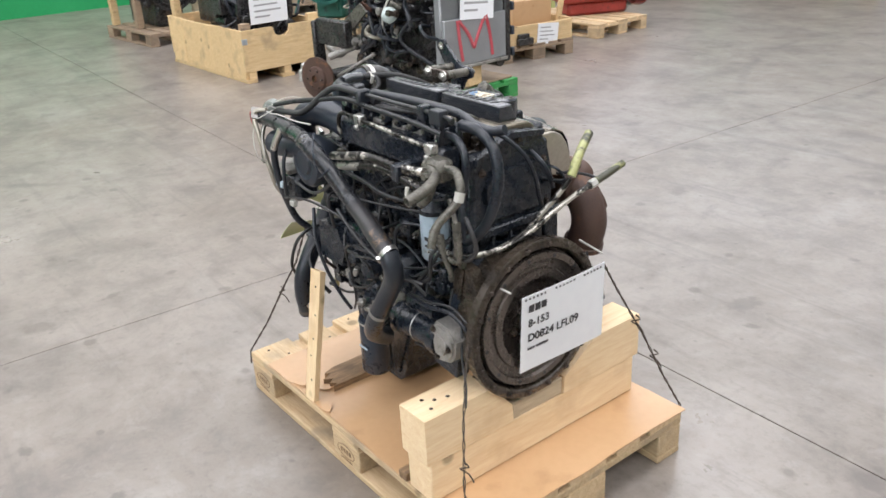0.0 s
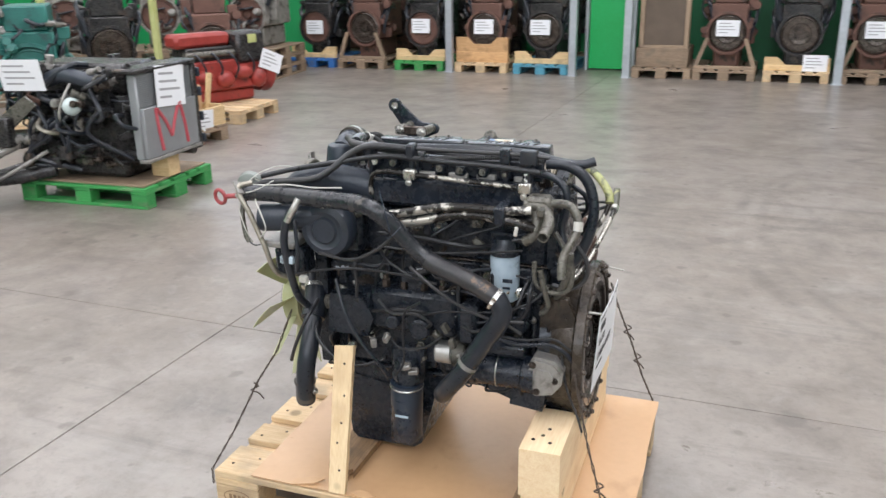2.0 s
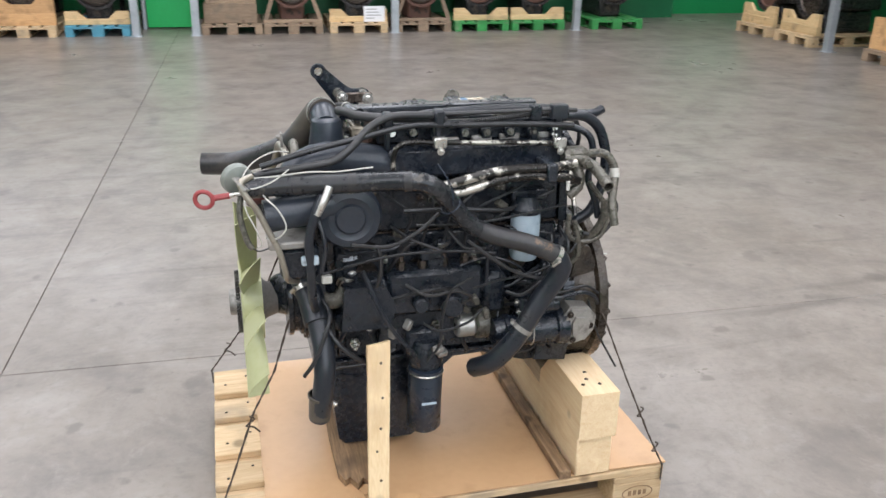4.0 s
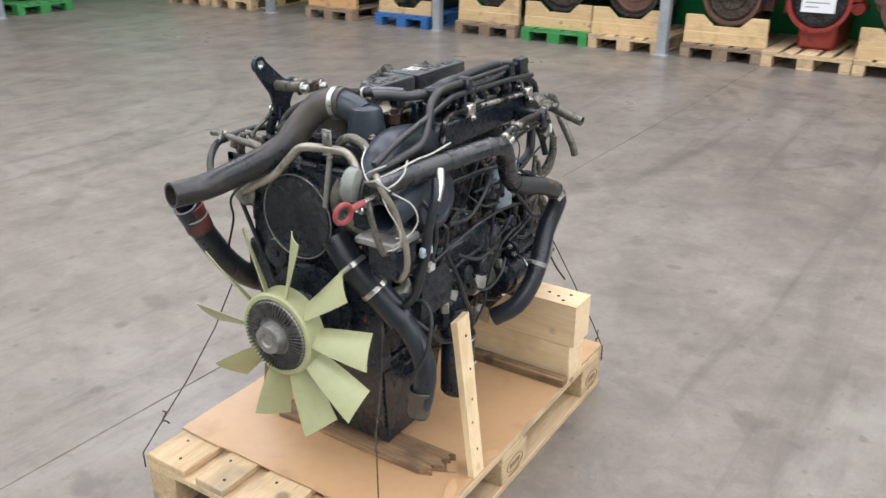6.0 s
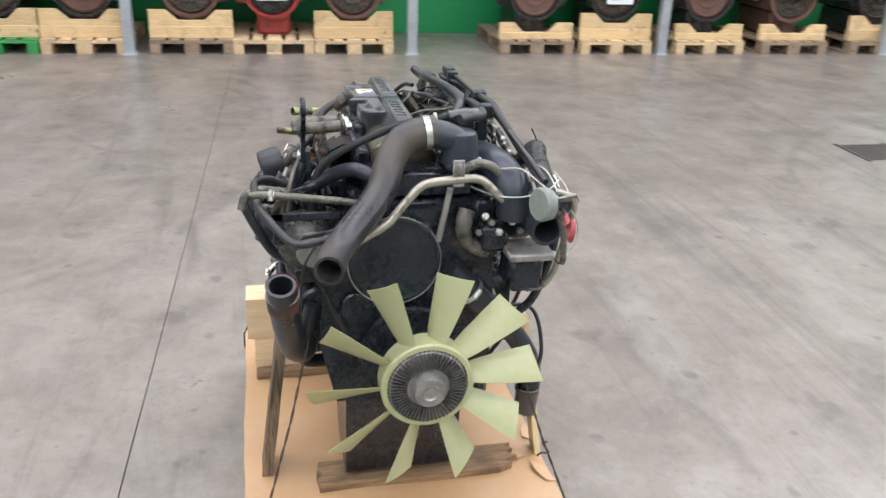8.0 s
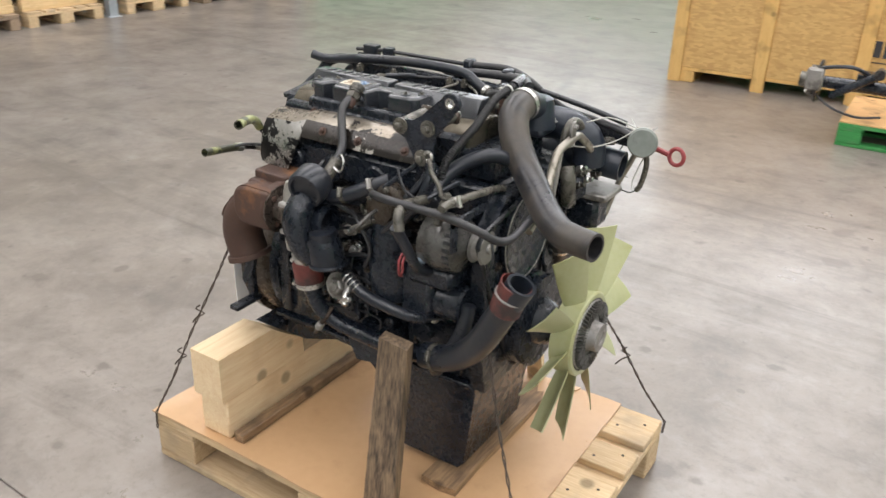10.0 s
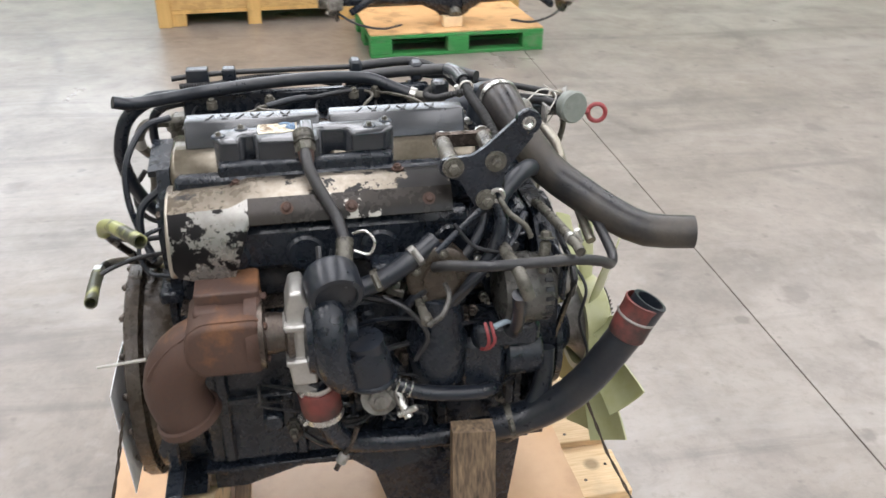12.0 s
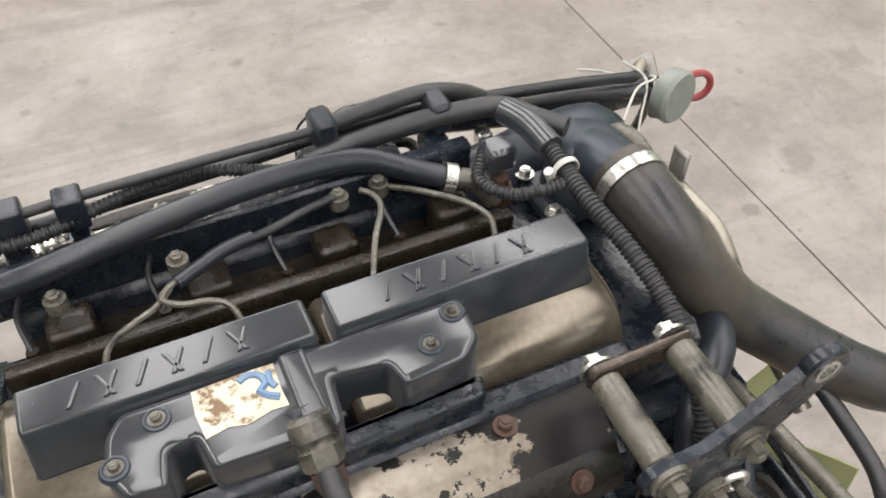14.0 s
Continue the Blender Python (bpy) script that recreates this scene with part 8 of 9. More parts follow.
hose("intake_elbow", [(-0.10, -0.187, 0.982), (-0.19, -0.192, 1.002), (-0.275, -0.202, 1.012), (-0.332, -0.215, 0.998), (-0.358, -0.225, 0.965), (-0.358, -0.228, 0.920)], 0.040, SATIN, "wide black intake elbow", seg=24)
hose("coolant_pipe", [(-0.300, 0.345, 0.968), (-0.300, 0.320, 0.970), (-0.300, 0.275, 0.965), (-0.300, 0.203, 0.956), (-0.300, 0.132, 0.945), (-0.300, 0.095, 0.935)], 0.0085, GREASY, "greasy grey pipe")
clamp((-0.300, 0.300, 0.968), (0, -1, -0.1), 0.0092, mat=ZINC)
hose("pump_hose", [(-0.30, 0.07, 0.995), (-0.27, 0.115, 1.01), (-0.22, 0.155, 0.985), (-0.20, 0.20, 0.955), (-0.215, 0.25, 0.93)], 0.016, RUBBER)

# valve covers
arc_ = [(0.020 + 0.052 * math.sin(radians(q)), 1.006 + 0.046 * math.cos(radians(q))) for q in range(90, -1, -15)]
prof = [(-0.085, 0.985), (0.074, 0.985), (0.073, 0.996)] + arc_ + [(-0.04, 1.054), (-0.068, 1.044), (-0.085, 1.02)]
for x0, x1 in ((-0.198, 0.066), (0.076, 0.335)):
    base = P("valve_cover", Shape().pad(prof, ((x0 + x1) / 2, 0, 0), (0, 1, 0), (0, 0, 1), (x1 - x0) / 2, 0.010).pad(prof, ((x0 + x1) / 2, 0, 0), (0, 1, 0), (0, 0, 1), -(x1 - x0) / 2, -0.010), COVERALU, "yellowed aluminium valve cover")
    P("cover_flange", Shape().box(x0 - 0.004, x1 + 0.004, -0.088, 0.082, 0.984, 0.993, 0.002), DULLALU, "", base)
capprof = [(-0.037, 1.050), (0.026, 1.050), (0.006, 1.0935), (-0.034, 1.0935)]
for x0, x1 in ((-0.183, 0.060), (0.076, 0.308)):
    cap = P("valve_cover_cap", Shape().pad(capprof, ((x0 + x1) / 2, 0, 0), (0, 1, 0), (0, 0, 1), (x1 - x0) / 2, 0.0045, 0.004).pad(capprof, ((x0 + x1) / 2, 0, 0), (0, 1, 0), (0, 0, 1), -(x1 - x0) / 2, -0.0045, 0.004), PLASTIC, "black cover strip with raised mark")
    for k in range(3):
        c0 = x0 + 0.052 + 0.052 * k
        for i in range(3):
            lean = (0.010, -0.010, 0.010)[i]
            P("raised_mark", Shape().pad([(c0 + 0.014 * i - 0.002, -0.022), (c0 + 0.014 * i + 0.002, -0.022), (c0 + 0.014 * i + 0.002 + lean, 0.0), (c0 + 0.014 * i - 0.002 + lean, 0.0)], (0, 0, 1.0935), (1, 0, 0), (0, 1, 0), 0.0020, 0.0008), PLASTIC, "", cap)
outline = [(-0.050, 0.0125), (0.238, 0.0125), (0.252, 0.030), (0.258, 0.062), (0.246, 0.086), (0.214, 0.088), (0.209, 0.058), (0.190, 0.056), (0.184, 0.088), (0.122, 0.090), (0.082, 0.090), (0.078, 0.046), (0.034, 0.052), (0.028, 0.078), (-0.030, 0.074), (-0.048, 0.058)]
cb = P("cable_cover", Shape().pad(outline, (0, 0, 1.030), (1, 0, 0), (0, 1, 0), 0.056, 0.007, 0.007), PLASTIC, "black moulded cover with notches")
P("cover_ridge", Shape().pad([(0.090, 0.013), (0.113, 0.013), (0.113, 0.080), (0.090, 0.080)], (0, 0, 1.080), (1, 0, 0), (0, 1, 0), 0.011, 0.005, 0.004), PLASTIC, "", cb)
P("cover_skirt", Shape().pad([(-0.046, 0.070), (0.255, 0.076), (0.252, 0.100), (-0.040, 0.092)], (0, 0, 1.010), (1, 0, 0), (0, 1, 0), 0.040, 0.008, 0.006), CASTING, "", cb)
P("union_boss", Shape().lathe((0.107, 0.074, 1.064), (-0.1, 0.75, -0.5), [(-0.02, 0.020), (0.010, 0.0215), (0.016, 0.019)], 20), SATIN, "", cb)
for x, y in ((-0.006, 0.052), (0.248, 0.060), (0.212, 0.031), (-0.036, 0.028)):
    P("screw_boss", Shape().lathe((x, y, 1.084), (0, 0, 1), [(0, 0.0125), (0.0035, 0.0105), (0.0036, 0.0085), (0.0030, 0.0080)], 20), SATIN, "", cb)
    screw((x, y, 1.0868), (0, 0, 1), 0.0045, cb, GREASY)
torn = [(0.117, 0.017), (0.150, 0.0165), (0.183, 0.018), (0.1845, 0.040), (0.182, 0.0635), (0.164, 0.060), (0.150, 0.064), (0.130, 0.059), (0.1165, 0.060), (0.1180, 0.042)]
P("old_label", Shape().prism(torn, (0, 0, 1.0861), (1, 0, 0), (0, 1, 0), 0.0007), LABELOLD, "torn cream label", cb)
P("label_print", Shape().tube([(0.147, 0.024, 1.087), (0.138, 0.021, 1.087), (0.130, 0.025, 1.087), (0.128, 0.034, 1.087), (0.134, 0.039, 1.087), (0.128, 0.046, 1.087), (0.121, 0.050, 1.087)], 0.0032, 6).tube([(0.123, 0.024, 1.087), (0.124, 0.034, 1.087), (0.121, 0.040, 1.087)], 0.0030, 6), LABELBLUE, "faded blue print", cb)
P("lower_cover", Shape().box(-0.19, 0.325, 0.073, 0.105, 0.955, 1.030, 0.008), CASTING)
nut = P("boost_union", Shape().lathe((0.108, 0.090, 1.086), (-0.05, 0.72, -0.55), [(-0.014, 0.013), (-0.010, 0.0175), (0.004, 0.018), (0.006, 0.0165), (0.010, 0.0165), (0.012, 0.0185)], 20).lathe((0.1074, 0.0986, 1.0794), (-0.05, 0.72, -0.55), [(0, 0.0172), (0.014, 0.0172), (0.017, 0.0145)], 6), GREASY, "large greasy union nut")
P("union_neck", Shape().lathe((0.1065, 0.112, 1.069), (-0.05, 0.62, -0.66), [(0, 0.0135), (0.014, 0.0125), (0.020, 0.0105)], 16), RUST, "rust-red pipe neck")
hose("boost_pipe", [(0.108, 0.102, 1.078), (0.104, 0.148, 1.054), (0.084, 0.176, 1.016), (0.066, 0.198, 0.984), (0.058, 0.232, 0.958), (0.063, 0.262, 0.930)], 0.0098, DUSTY, "dusty boost pipe")
P("pipe_sleeve", Shape().rod((0.057, 0.226, 0.963), (0.064, 0.266, 0.922), 0.0145, seg=14, c=0.002), GREASY)
hose("spring_clip", [(0.045, 0.235, 0.975), (0.025, 0.25, 0.985), (0.012, 0.26, 0.970), (0.022, 0.262, 0.950), (0.045, 0.255, 0.955)], 0.0025, ZINC, seg=6)
# injector lines in the valley
LINES = [
    [(-0.020, -0.150, 1.082), (-0.030, -0.138, 1.082), (-0.030, -0.119, 1.080), (-0.012, -0.089, 1.074), (0.004, -0.055, 1.060)],
    [(-0.045, -0.150, 1.078), (-0.064, -0.135, 1.080), (-0.090, -0.113, 1.080), (-0.111, -0.093, 1.078), (-0.124, -0.072, 1.072), (-0.120, -0.052, 1.058)],
    [(0.150, -0.120, 1.074), (0.176, -0.107, 1.076), (0.184, -0.092, 1.078), (0.168, -0.080, 1.078), (0.147, -0.077, 1.076), (0.131, -0.067, 1.072), (0.124, -0.046, 1.056)],
    [(0.176, -0.106, 1.074), (0.190, -0.091, 1.074), (0.214, -0.081, 1.072), (0.235, -0.070, 1.068), (0.246, -0.050, 1.055)],
]
for pts in LINES:
    hose("injector_line", pts, 0.0031, GREASY, "dark stained injector line", seg=8)
hose("leak_rail", [(0.001, -0.150, 1.084), (0.038, -0.143, 1.083), (0.070, -0.136, 1.080), (0.095, -0.131, 1.080)], 0.0046, WIRE, "black rubber leak hose")
hose("leak_sleeve", [(0.092, -0.133, 1.080), (0.120, -0.129, 1.079), (0.150, -0.118, 1.076), (0.168, -0.111, 1.074)], 0.0068, RUBBER, "black rubber sleeve")
for x, y in ((0.002, -0.150), (0.162, -0.131), (-0.040, -0.152), (0.268, -0.128)):
    P("banjo_bolt", Shape().lathe((x, y, 1.070), (0, 0, 1), [(0, 0.010), (0.012, 0.010)], 14).bolt((x, y, 1.081), (0, 0, 1), 0.0065), GREASY)
for k in range(4):
    x = -0.13 + 0.125 * k
    P("injector_clamp", Shape().pad([(x, -0.150), (x + 0.042, -0.150), (x + 0.042, -0.112), (x, -0.112)], (0, 0, 1.005), (1, 0, 0), (0, 1, 0), 0.045, 0.006, 0.008), VALLEY, "oil-soaked clamp block")
P("valley_rail", Shape().pad([(-0.16, -0.104), (0.325, -0.104), (0.325, -0.088), (-0.16, -0.088)], (0, 0, 1.004), (1, 0, 0), (0, 1, 0), 0.044, 0.005), VALLEY, "oil-soaked rail")
for x, y in ((0.278, -0.193), (0.180, -0.190), (0.106, -0.196), (0.022, -0.200)):
    P("worn_pad", Shape().pad([(x - 0.026, y - 0.008), (x + 0.026, y - 0.008), (x + 0.026, y + 0.008), (x - 0.026, y + 0.008)], (0, 0, 1.036), (1, 0, 0), (0, 1, 0), 0.012, 0.004, 0.006), DULLALU, "pad worn to bare metal")

# heat shield, exhaust manifold, turbocharger
sh, top_f, low_f = Shape(), [], []
rows = [(-0.130, 0.0), (-0.090, 0.0), (0.05, 0.0), (0.207, 0.0), (0.224, 0.6), (0.237, 1.0), (0.305, 1.0), (0.328, 0.9), (0.335, 0.75)]
for t in (0.0, 0.0022):
    for x, d in rows:
        dz = 0.0 if x < 0.2 else -0.010 * d
        prof = [(0.092, 1.018 + 0.3 * (0.05 - x) * 0.05 + dz), (0.105, 1.027 + dz), (0.128, 1.028 + dz), (0.158 + 0.01 * d, 1.013 + dz), (0.174 + 0.012 * d, 0.996 - 0.012 * d + dz), (0.179 + 0.016 * d, 0.984 - 0.046 * d), (0.182 + 0.017 * d, 0.976 - 0.083 * d)]
        if x > 0.29:
            e_ = (x - 0.29) / 0.045
            prof = [(y - 0.006 * e_, z - (0.010 if j_ < 5 else 0.006) * e_) for j_, (y, z) in enumerate(prof)]
        sh.v += [(x, y - t * 0.6, z - t) for y, z in prof]
c_ = 7
T_ = len(rows) * c_
for i in range(len(rows) - 1):
    for j in range(c_ - 1):
        q = i * c_ + j
        (top_f if j < 3 else low_f if i < 3 else sh.f).extend([(q, q + 1, q + c_ + 1, q + c_), (T_ + q, T_ + q + c_, T_ + q + c_ + 1, T_ + q + 1)])
for i in range(len(rows) - 1):
    for j in (0, c_ - 1):
        q = i * c_ + j
        (top_f if j == 0 else low_f if i < 3 else sh.f).append((q, q + c_, T_ + q + c_, T_ + q))
for j in range(c_ - 1):
    for i in (0, len(rows) - 1):
        q = i * c_ + j
        (top_f if j < 3 else low_f if i == 0 else sh.f).append((q, T_ + q, T_ + q + 1, q + 1))
used = sorted({k for f in top_f for k in f})
top_sheet = Shape().add([Vector(sh.v[k]) for k in used], [tuple(used.index(k) for k in f) for f in top_f])
used = sorted({k for f in low_f for k in f})
low_sheet = Shape().add([Vector(sh.v[k]) for k in used], [tuple(used.index(k) for k in f) for f in low_f])
used = sorted({k for f in sh.f for k in f})
front_sheet = Shape().add([Vector(sh.v[k]) for k in used], [tuple(used.index(k) for k in f) for f in sh.f])
shield = P("heat_shield", front_sheet, SHIELD, "silver heat shield with flaking black paint")
P("shield_top", top_sheet, SHIELDTOP, "bare stained upper face", shield)
P("shield_front", low_sheet, SHIELDFLAKE, "black painted front with flaked bare patches", shield)
P("shield_end", Shape().pad([(0.060, 1.006), (0.118, 1.007), (0.150, 0.992), (0.172, 0.962), (0.187, 0.915), (0.182, 0.885), (0.13, 0.882), (0.085, 0.90), (0.066, 0.96)], (0.330, 0, 0), (0, 1, 0), (0, 0, 1), 0.012, 0.005, 0.012), SHIELDBARE, "", shield)
for p in ((0.225, 0.110, 1.017), (0.145, 0.172, 0.998), (-0.045, 0.116, 1.029), (-0.09, 0.172, 0.997), (0.04, 0.174, 0.994)):
    ax_ = (0, 0, 1) if p[1] < 0.13 else (0, 0.75, 0.5)
    P("shield_bolt", Shape().bolt(p, ax_, 0.007), RUST, "rusty bolt", shield)
P("exhaust_manifold", Shape().box(-0.17, 0.32, 0.118, 0.165, 0.875, 0.965, 0.015), CASTING)
for k in range(4):
    x = -0.13 + 0.125 * k
    P("exhaust_port", Shape().rod((x, 0.115, 0.91), (x, 0.175, 0.91), 0.034, seg=18, c=0.005), CASTING)
P("turbo_flange", Shape().pad([(0.200, 0.170), (0.303, 0.170), (0.303, 0.248), (0.200, 0.248)], (0, 0, 0.862), (1, 0, 0), (0, 1, 0), 0.030, 0.004, 0.010), RUST, "rusty turbocharger flange")
tb = P("turbine_housing", Shape().pad([(0.198, 0.772), (0.300, 0.772), (0.322, 0.800), (0.318, 0.852), (0.292, 0.872), (0.198, 0.872)], (0, 0.300, 0), (1, 0, 0), (0, 0, 1), 0.110, 0.006, 0.014).pad([(0.200, 0.772), (0.300, 0.772), (0.322, 0.800), (0.318, 0.852), (0.292, 0.870), (0.200, 0.870)], (0, 0.286, 0), (1, 0, 0), (0, 0, 1), -0.022, -0.010, 0.014).lathe((0.205, 0.255, 0.822), (-1, 0, 0), [(-0.02, 0.058), (0.0, 0.060), (0.006, 0.055), (0.008, 0.035)], 28), RUST, "rusty brown turbine housing")
el = P("exhaust_elbow", Shape().tube([(0.262, 0.256, 0.812), (0.298, 0.255, 0.804), (0.330, 0.253, 0.782), (0.349, 0.251, 0.748), (0.354, 0.249, 0.712), (0.347, 0.247, 0.680), (0.336, 0.246, 0.650)], 0.0500, 20, hollow=True, taper=0.049), RUST, "rusty brown exhaust elbow")
P("elbow_rim", Shape().lathe((0.341, 0.2465, 0.664), (-0.33, -0.02, -1), [(0, 0.051), (0.002, 0.056), (0.015, 0.057), (0.017, 0.050)], 26, False), RUST, "", el)
P("elbow_plate", Shape().pad([(0.282, 0.848), (0.316, 0.842), (0.350, 0.818), (0.378, 0.786), (0.390, 0.762), (0.370, 0.758), (0.330, 0.80), (0.28, 0.82)], (0, 0.285, 0), (1, 0, 0), (0, 0, 1), 0.050, 0.005, 0.008), RUST, "", el)
P("elbow_boss", Shape().pad([(0.262, 0.205), (0.306, 0.205), (0.306, 0.272), (0.262, 0.272)], (0, 0, 0.842), (1, 0, 0), (0, 1, 0), 0.032, 0.008, 0.014), RUST, "", el)
P("elbow_bracket", Shape().prism([(0.352, 0.640), (0.384, 0.650), (0.392, 0.600), (0.408, 0.552), (0.400, 0.538), (0.374, 0.565), (0.362, 0.600)], (0, 0.215, 0), (1, 0, 0), (0, 0, 1), 0.012), CASTING, "", el)
for y, z in ((0.23, 0.87), (0.29, 0.79), (0.225, 0.79), (0.295, 0.855)):
    screw((0.200, y, z), (-1, 0, 0), 0.007, tb, RUST)
bh = P("bearing_housing", Shape().lathe((0.205, 0.268, 0.822), (-1, 0, 0), [(0, 0.055), (0.008, 0.058), (0.012, 0.035), (0.04, 0.032), (0.045, 0.045), (0.055, 0.045)], 26), DARKRUST)
plate = P("bearing_plate", Shape().pad([(0.118, 0.735), (0.158, 0.735), (0.163, 0.775), (0.161, 0.880), (0.152, 0.912), (0.132, 0.914), (0.120, 0.880)], (0, 0.292, 0), (1, 0, 0), (0, 0, 1), 0.060, 0.003, 0.006).pad([(0.118, 0.735), (0.158, 0.735), (0.163, 0.775), (0.161, 0.880), (0.152, 0.912), (0.132, 0.914), (0.120, 0.880)], (0, 0.290, 0), (1, 0, 0), (0, 0, 1), -0.012, -0.005, 0.006), ALU, "pale cast aluminium turbocharger plate")
for z in (0.787, 0.854):
    P("plate_bar", Shape().box(0.104, 0.166, 0.262, 0.314, z - 0.006, z + 0.006, 0.003), ALU, "", plate)
P("plate_stub", Shape().rod((0.100, 0.290, 0.822), (0.125, 0.296, 0.822), 0.011, seg=14, c=0.002), ALU, "", plate)
P("lower_neck", Shape().lathe((0.132, 0.276, 0.765), (0, -0.1, -1), [(0, 0.025), (0.03, 0.022), (0.04, 0.028), (0.052, 0.028)], 18), DULLALU)
cp = P("compressor_housing", Shape().lathe((0.135, 0.268, 0.822), (-1, 0, 0), [(0, 0.05), (0.005, 0.072), (0.03, 0.078), (0.055, 0.068), (0.06, 0.042), (0.085, 0.040), (0.088, 0.034), (0.05, 0.032)], 30).tube([(0.10, 0.27, 0.885), (0.095, 0.305, 0.872), (0.095, 0.328, 0.83), (0.09, 0.322, 0.78), (0.07, 0.305, 0.745)], 0.030, 16), CASTING, "black compressor housing")
P("compressor_cap", Shape().lathe((0.087, 0.262, 0.922), (-0.12, 0.92, -0.25), [(0, 0.030), (0.004, 0.042), (0.010, 0.045), (0.052, 0.045), (0.058, 0.041), (0.059, 0.034), (0.052, 0.032), (0.052, 0.002)], 32), RUBBER, "round black capped stub")
hose("suction_hose", [(0.05, 0.30, 0.80), (0.035, 0.302, 0.77), (0.03, 0.300, 0.74)], 0.040, RUBBER, seg=22, hollow=True)
P("suction_rim", Shape().ring((0.03, 0.300, 0.738), (-0.1, 0, -1), 0.040, 0.005, 30, 8), RUBBER)
hose("oil_feed_hose", [(0.045, 0.262, 0.885), (0.0, 0.258, 0.90), (-0.05, 0.245, 0.925), (-0.09, 0.225, 0.945)], 0.017, RUBBER, "black hose to the turbocharger")
clamp((0.01, 0.259, 0.898), (-1, 0, 0.4), 0.0175, mat=GREASY)
clamp((-0.055, 0.243, 0.928), (-0.8, -0.3, 0.4), 0.0175, mat=DULLALU)
P("red_sleeve", Shape().lathe((0.114, 0.272, 0.655), (0.1, 0.05, 1), [(0, 0.033), (0.006, 0.035), (0.05, 0.036), (0.056, 0.033)], 26), REDHOSE, "red silicone sleeve")
clamp((0.120, 0.275, 0.715), (0.1, 0.05, 1), 0.028)
clamp((0.113, 0.271, 0.653), (0.1, 0.05, 1), 0.035)
hose("oil_drain_pipe", [(0.125, 0.278, 0.735), (0.118, 0.274, 0.70), (0.113, 0.271, 0.655), (0.102, 0.268, 0.610), (0.080, 0.255, 0.570), (0.040, 0.240, 0.545), (-0.02, 0.232, 0.532), (-0.10, 0.230, 0.528), (-0.22, 0.238, 0.545)], 0.021, BLACK, "black pipe along the block", seg=18)
hose("charge_pipe", [(-0.20, 0.237, 0.545), (-0.26, 0.246, 0.562), (-0.315, 0.262, 0.600), (-0.360, 0.273, 0.650), (-0.402, 0.283, 0.722), (-0.436, 0.288, 0.785), (-0.458, 0.290, 0.828)], 0.0310, RUBBER, "black charge pipe with open red end", seg=26, hollow=True)
clamp((-0.235, 0.242, 0.553), (-1, 0.1, 0.25), 0.032, mat=GREASY)
P("red_cuff", Shape().lathe((-0.4225, 0.2865, 0.758), (-0.34, 0.03, 0.94), [(0.0, 0.0315), (0.002, 0.0335), (0.040, 0.0345), (0.044, 0.0325), (0.062, 0.033), (0.072, 0.034), (0.074, 0.0315)], 32, False), REDHOSE, "faded red rubber cuff")
P("cuff_ring", Shape().ring((-0.4365, 0.288, 0.797), (-0.34, 0.03, 0.94), 0.0335, 0.0025, 32, 6), DULLALU)

# alternator and units on the exhaust side
al = P("alternator", Shape().lathe((-0.195, 0.232, 0.842), (-1, 0, 0), [(0, 0.035), (0.008, 0.056), (0.03, 0.060), (0.034, 0.063), (0.062, 0.063), (0.066, 0.060), (0.09, 0.057), (0.10, 0.03), (0.11, 0.02)], 34), ALTGREY, "oil-stained aluminium alternator")
slots = Shape()
for k in range(22):
    m = Matrix.Translation((-0.275, 0.232, 0.842)) @ Matrix.Rotation(2 * math.pi * k / 22, 4, "X")
    slots.box(-0.009, 0.006, -0.004, 0.004, 0.0565, 0.0605, 0.0008, m)
tagged(P("alternator_slot", slots, WIRE, "", al), kind="stuff")
P("alternator_bracket", Shape().prism([(-0.05, -0.08), (0.03, -0.09), (0.05, 0.02), (0.02, 0.05), (-0.05, 0.03)], (-0.24, 0.175, 0.80), (1, 0, 0), (0, 0, 1), 0.03), CASTING)
P("tension_strap", Shape().box(-0.300, -0.292, 0.15, 0.30, 0.905, 0.925, 0.003).box(-0.300, -0.292, 0.275, 0.30, 0.85, 0.925, 0.003), CASTING)
P("adjuster_bolt", Shape().rod((-0.265, 0.275, 0.955), (-0.258, 0.295, 0.905), 0.0095, seg=14, c=0.003).bolt((-0.266, 0.273, 0.958), (-0.1, -0.3, 0.9), 0.009), GREASY)
hose("side_pipe", [(-0.085, 0.262, 0.915), (-0.100, 0.300, 0.938), (-0.155, 0.332, 0.950), (-0.230, 0.334, 0.950), (-0.300, 0.327, 0.945), (-0.355, 0.299, 0.921), (-0.386, 0.266, 0.894), (-0.402, 0.235, 0.893), (-0.404, 0.179, 0.906), (-0.402, 0.115, 0.922)], 0.0090, DUSTY, "dusty steel pipe bent round the side")
P("pipe_label", Shape().lathe((-0.262, 0.3315, 0.9485), (-1, -0.1, -0.06), [(0, 0.0098), (0.022, 0.0098)], 14, False), GREASY)
hose("side_pipe", [(-0.20, 0.36, 0.91), (-0.21, 0.335, 0.86), (-0.215, 0.30, 0.80), (-0.22, 0.25, 0.77)], 0.0115, RUBBER)
hose("side_pipe", [(-0.215, 0.365, 0.905), (-0.205, 0.355, 0.935), (-0.20, 0.325, 0.945), (-0.20, 0.28, 0.94), (-0.205, 0.22, 0.93)], 0.011, GREASY)
hose("side_hose", [(-0.195, 0.225, 1.005), (-0.20, 0.24, 0.97), (-0.18, 0.25, 0.92), (-0.14, 0.255, 0.87), (-0.10, 0.25, 0.82)], 0.012, RUBBER)
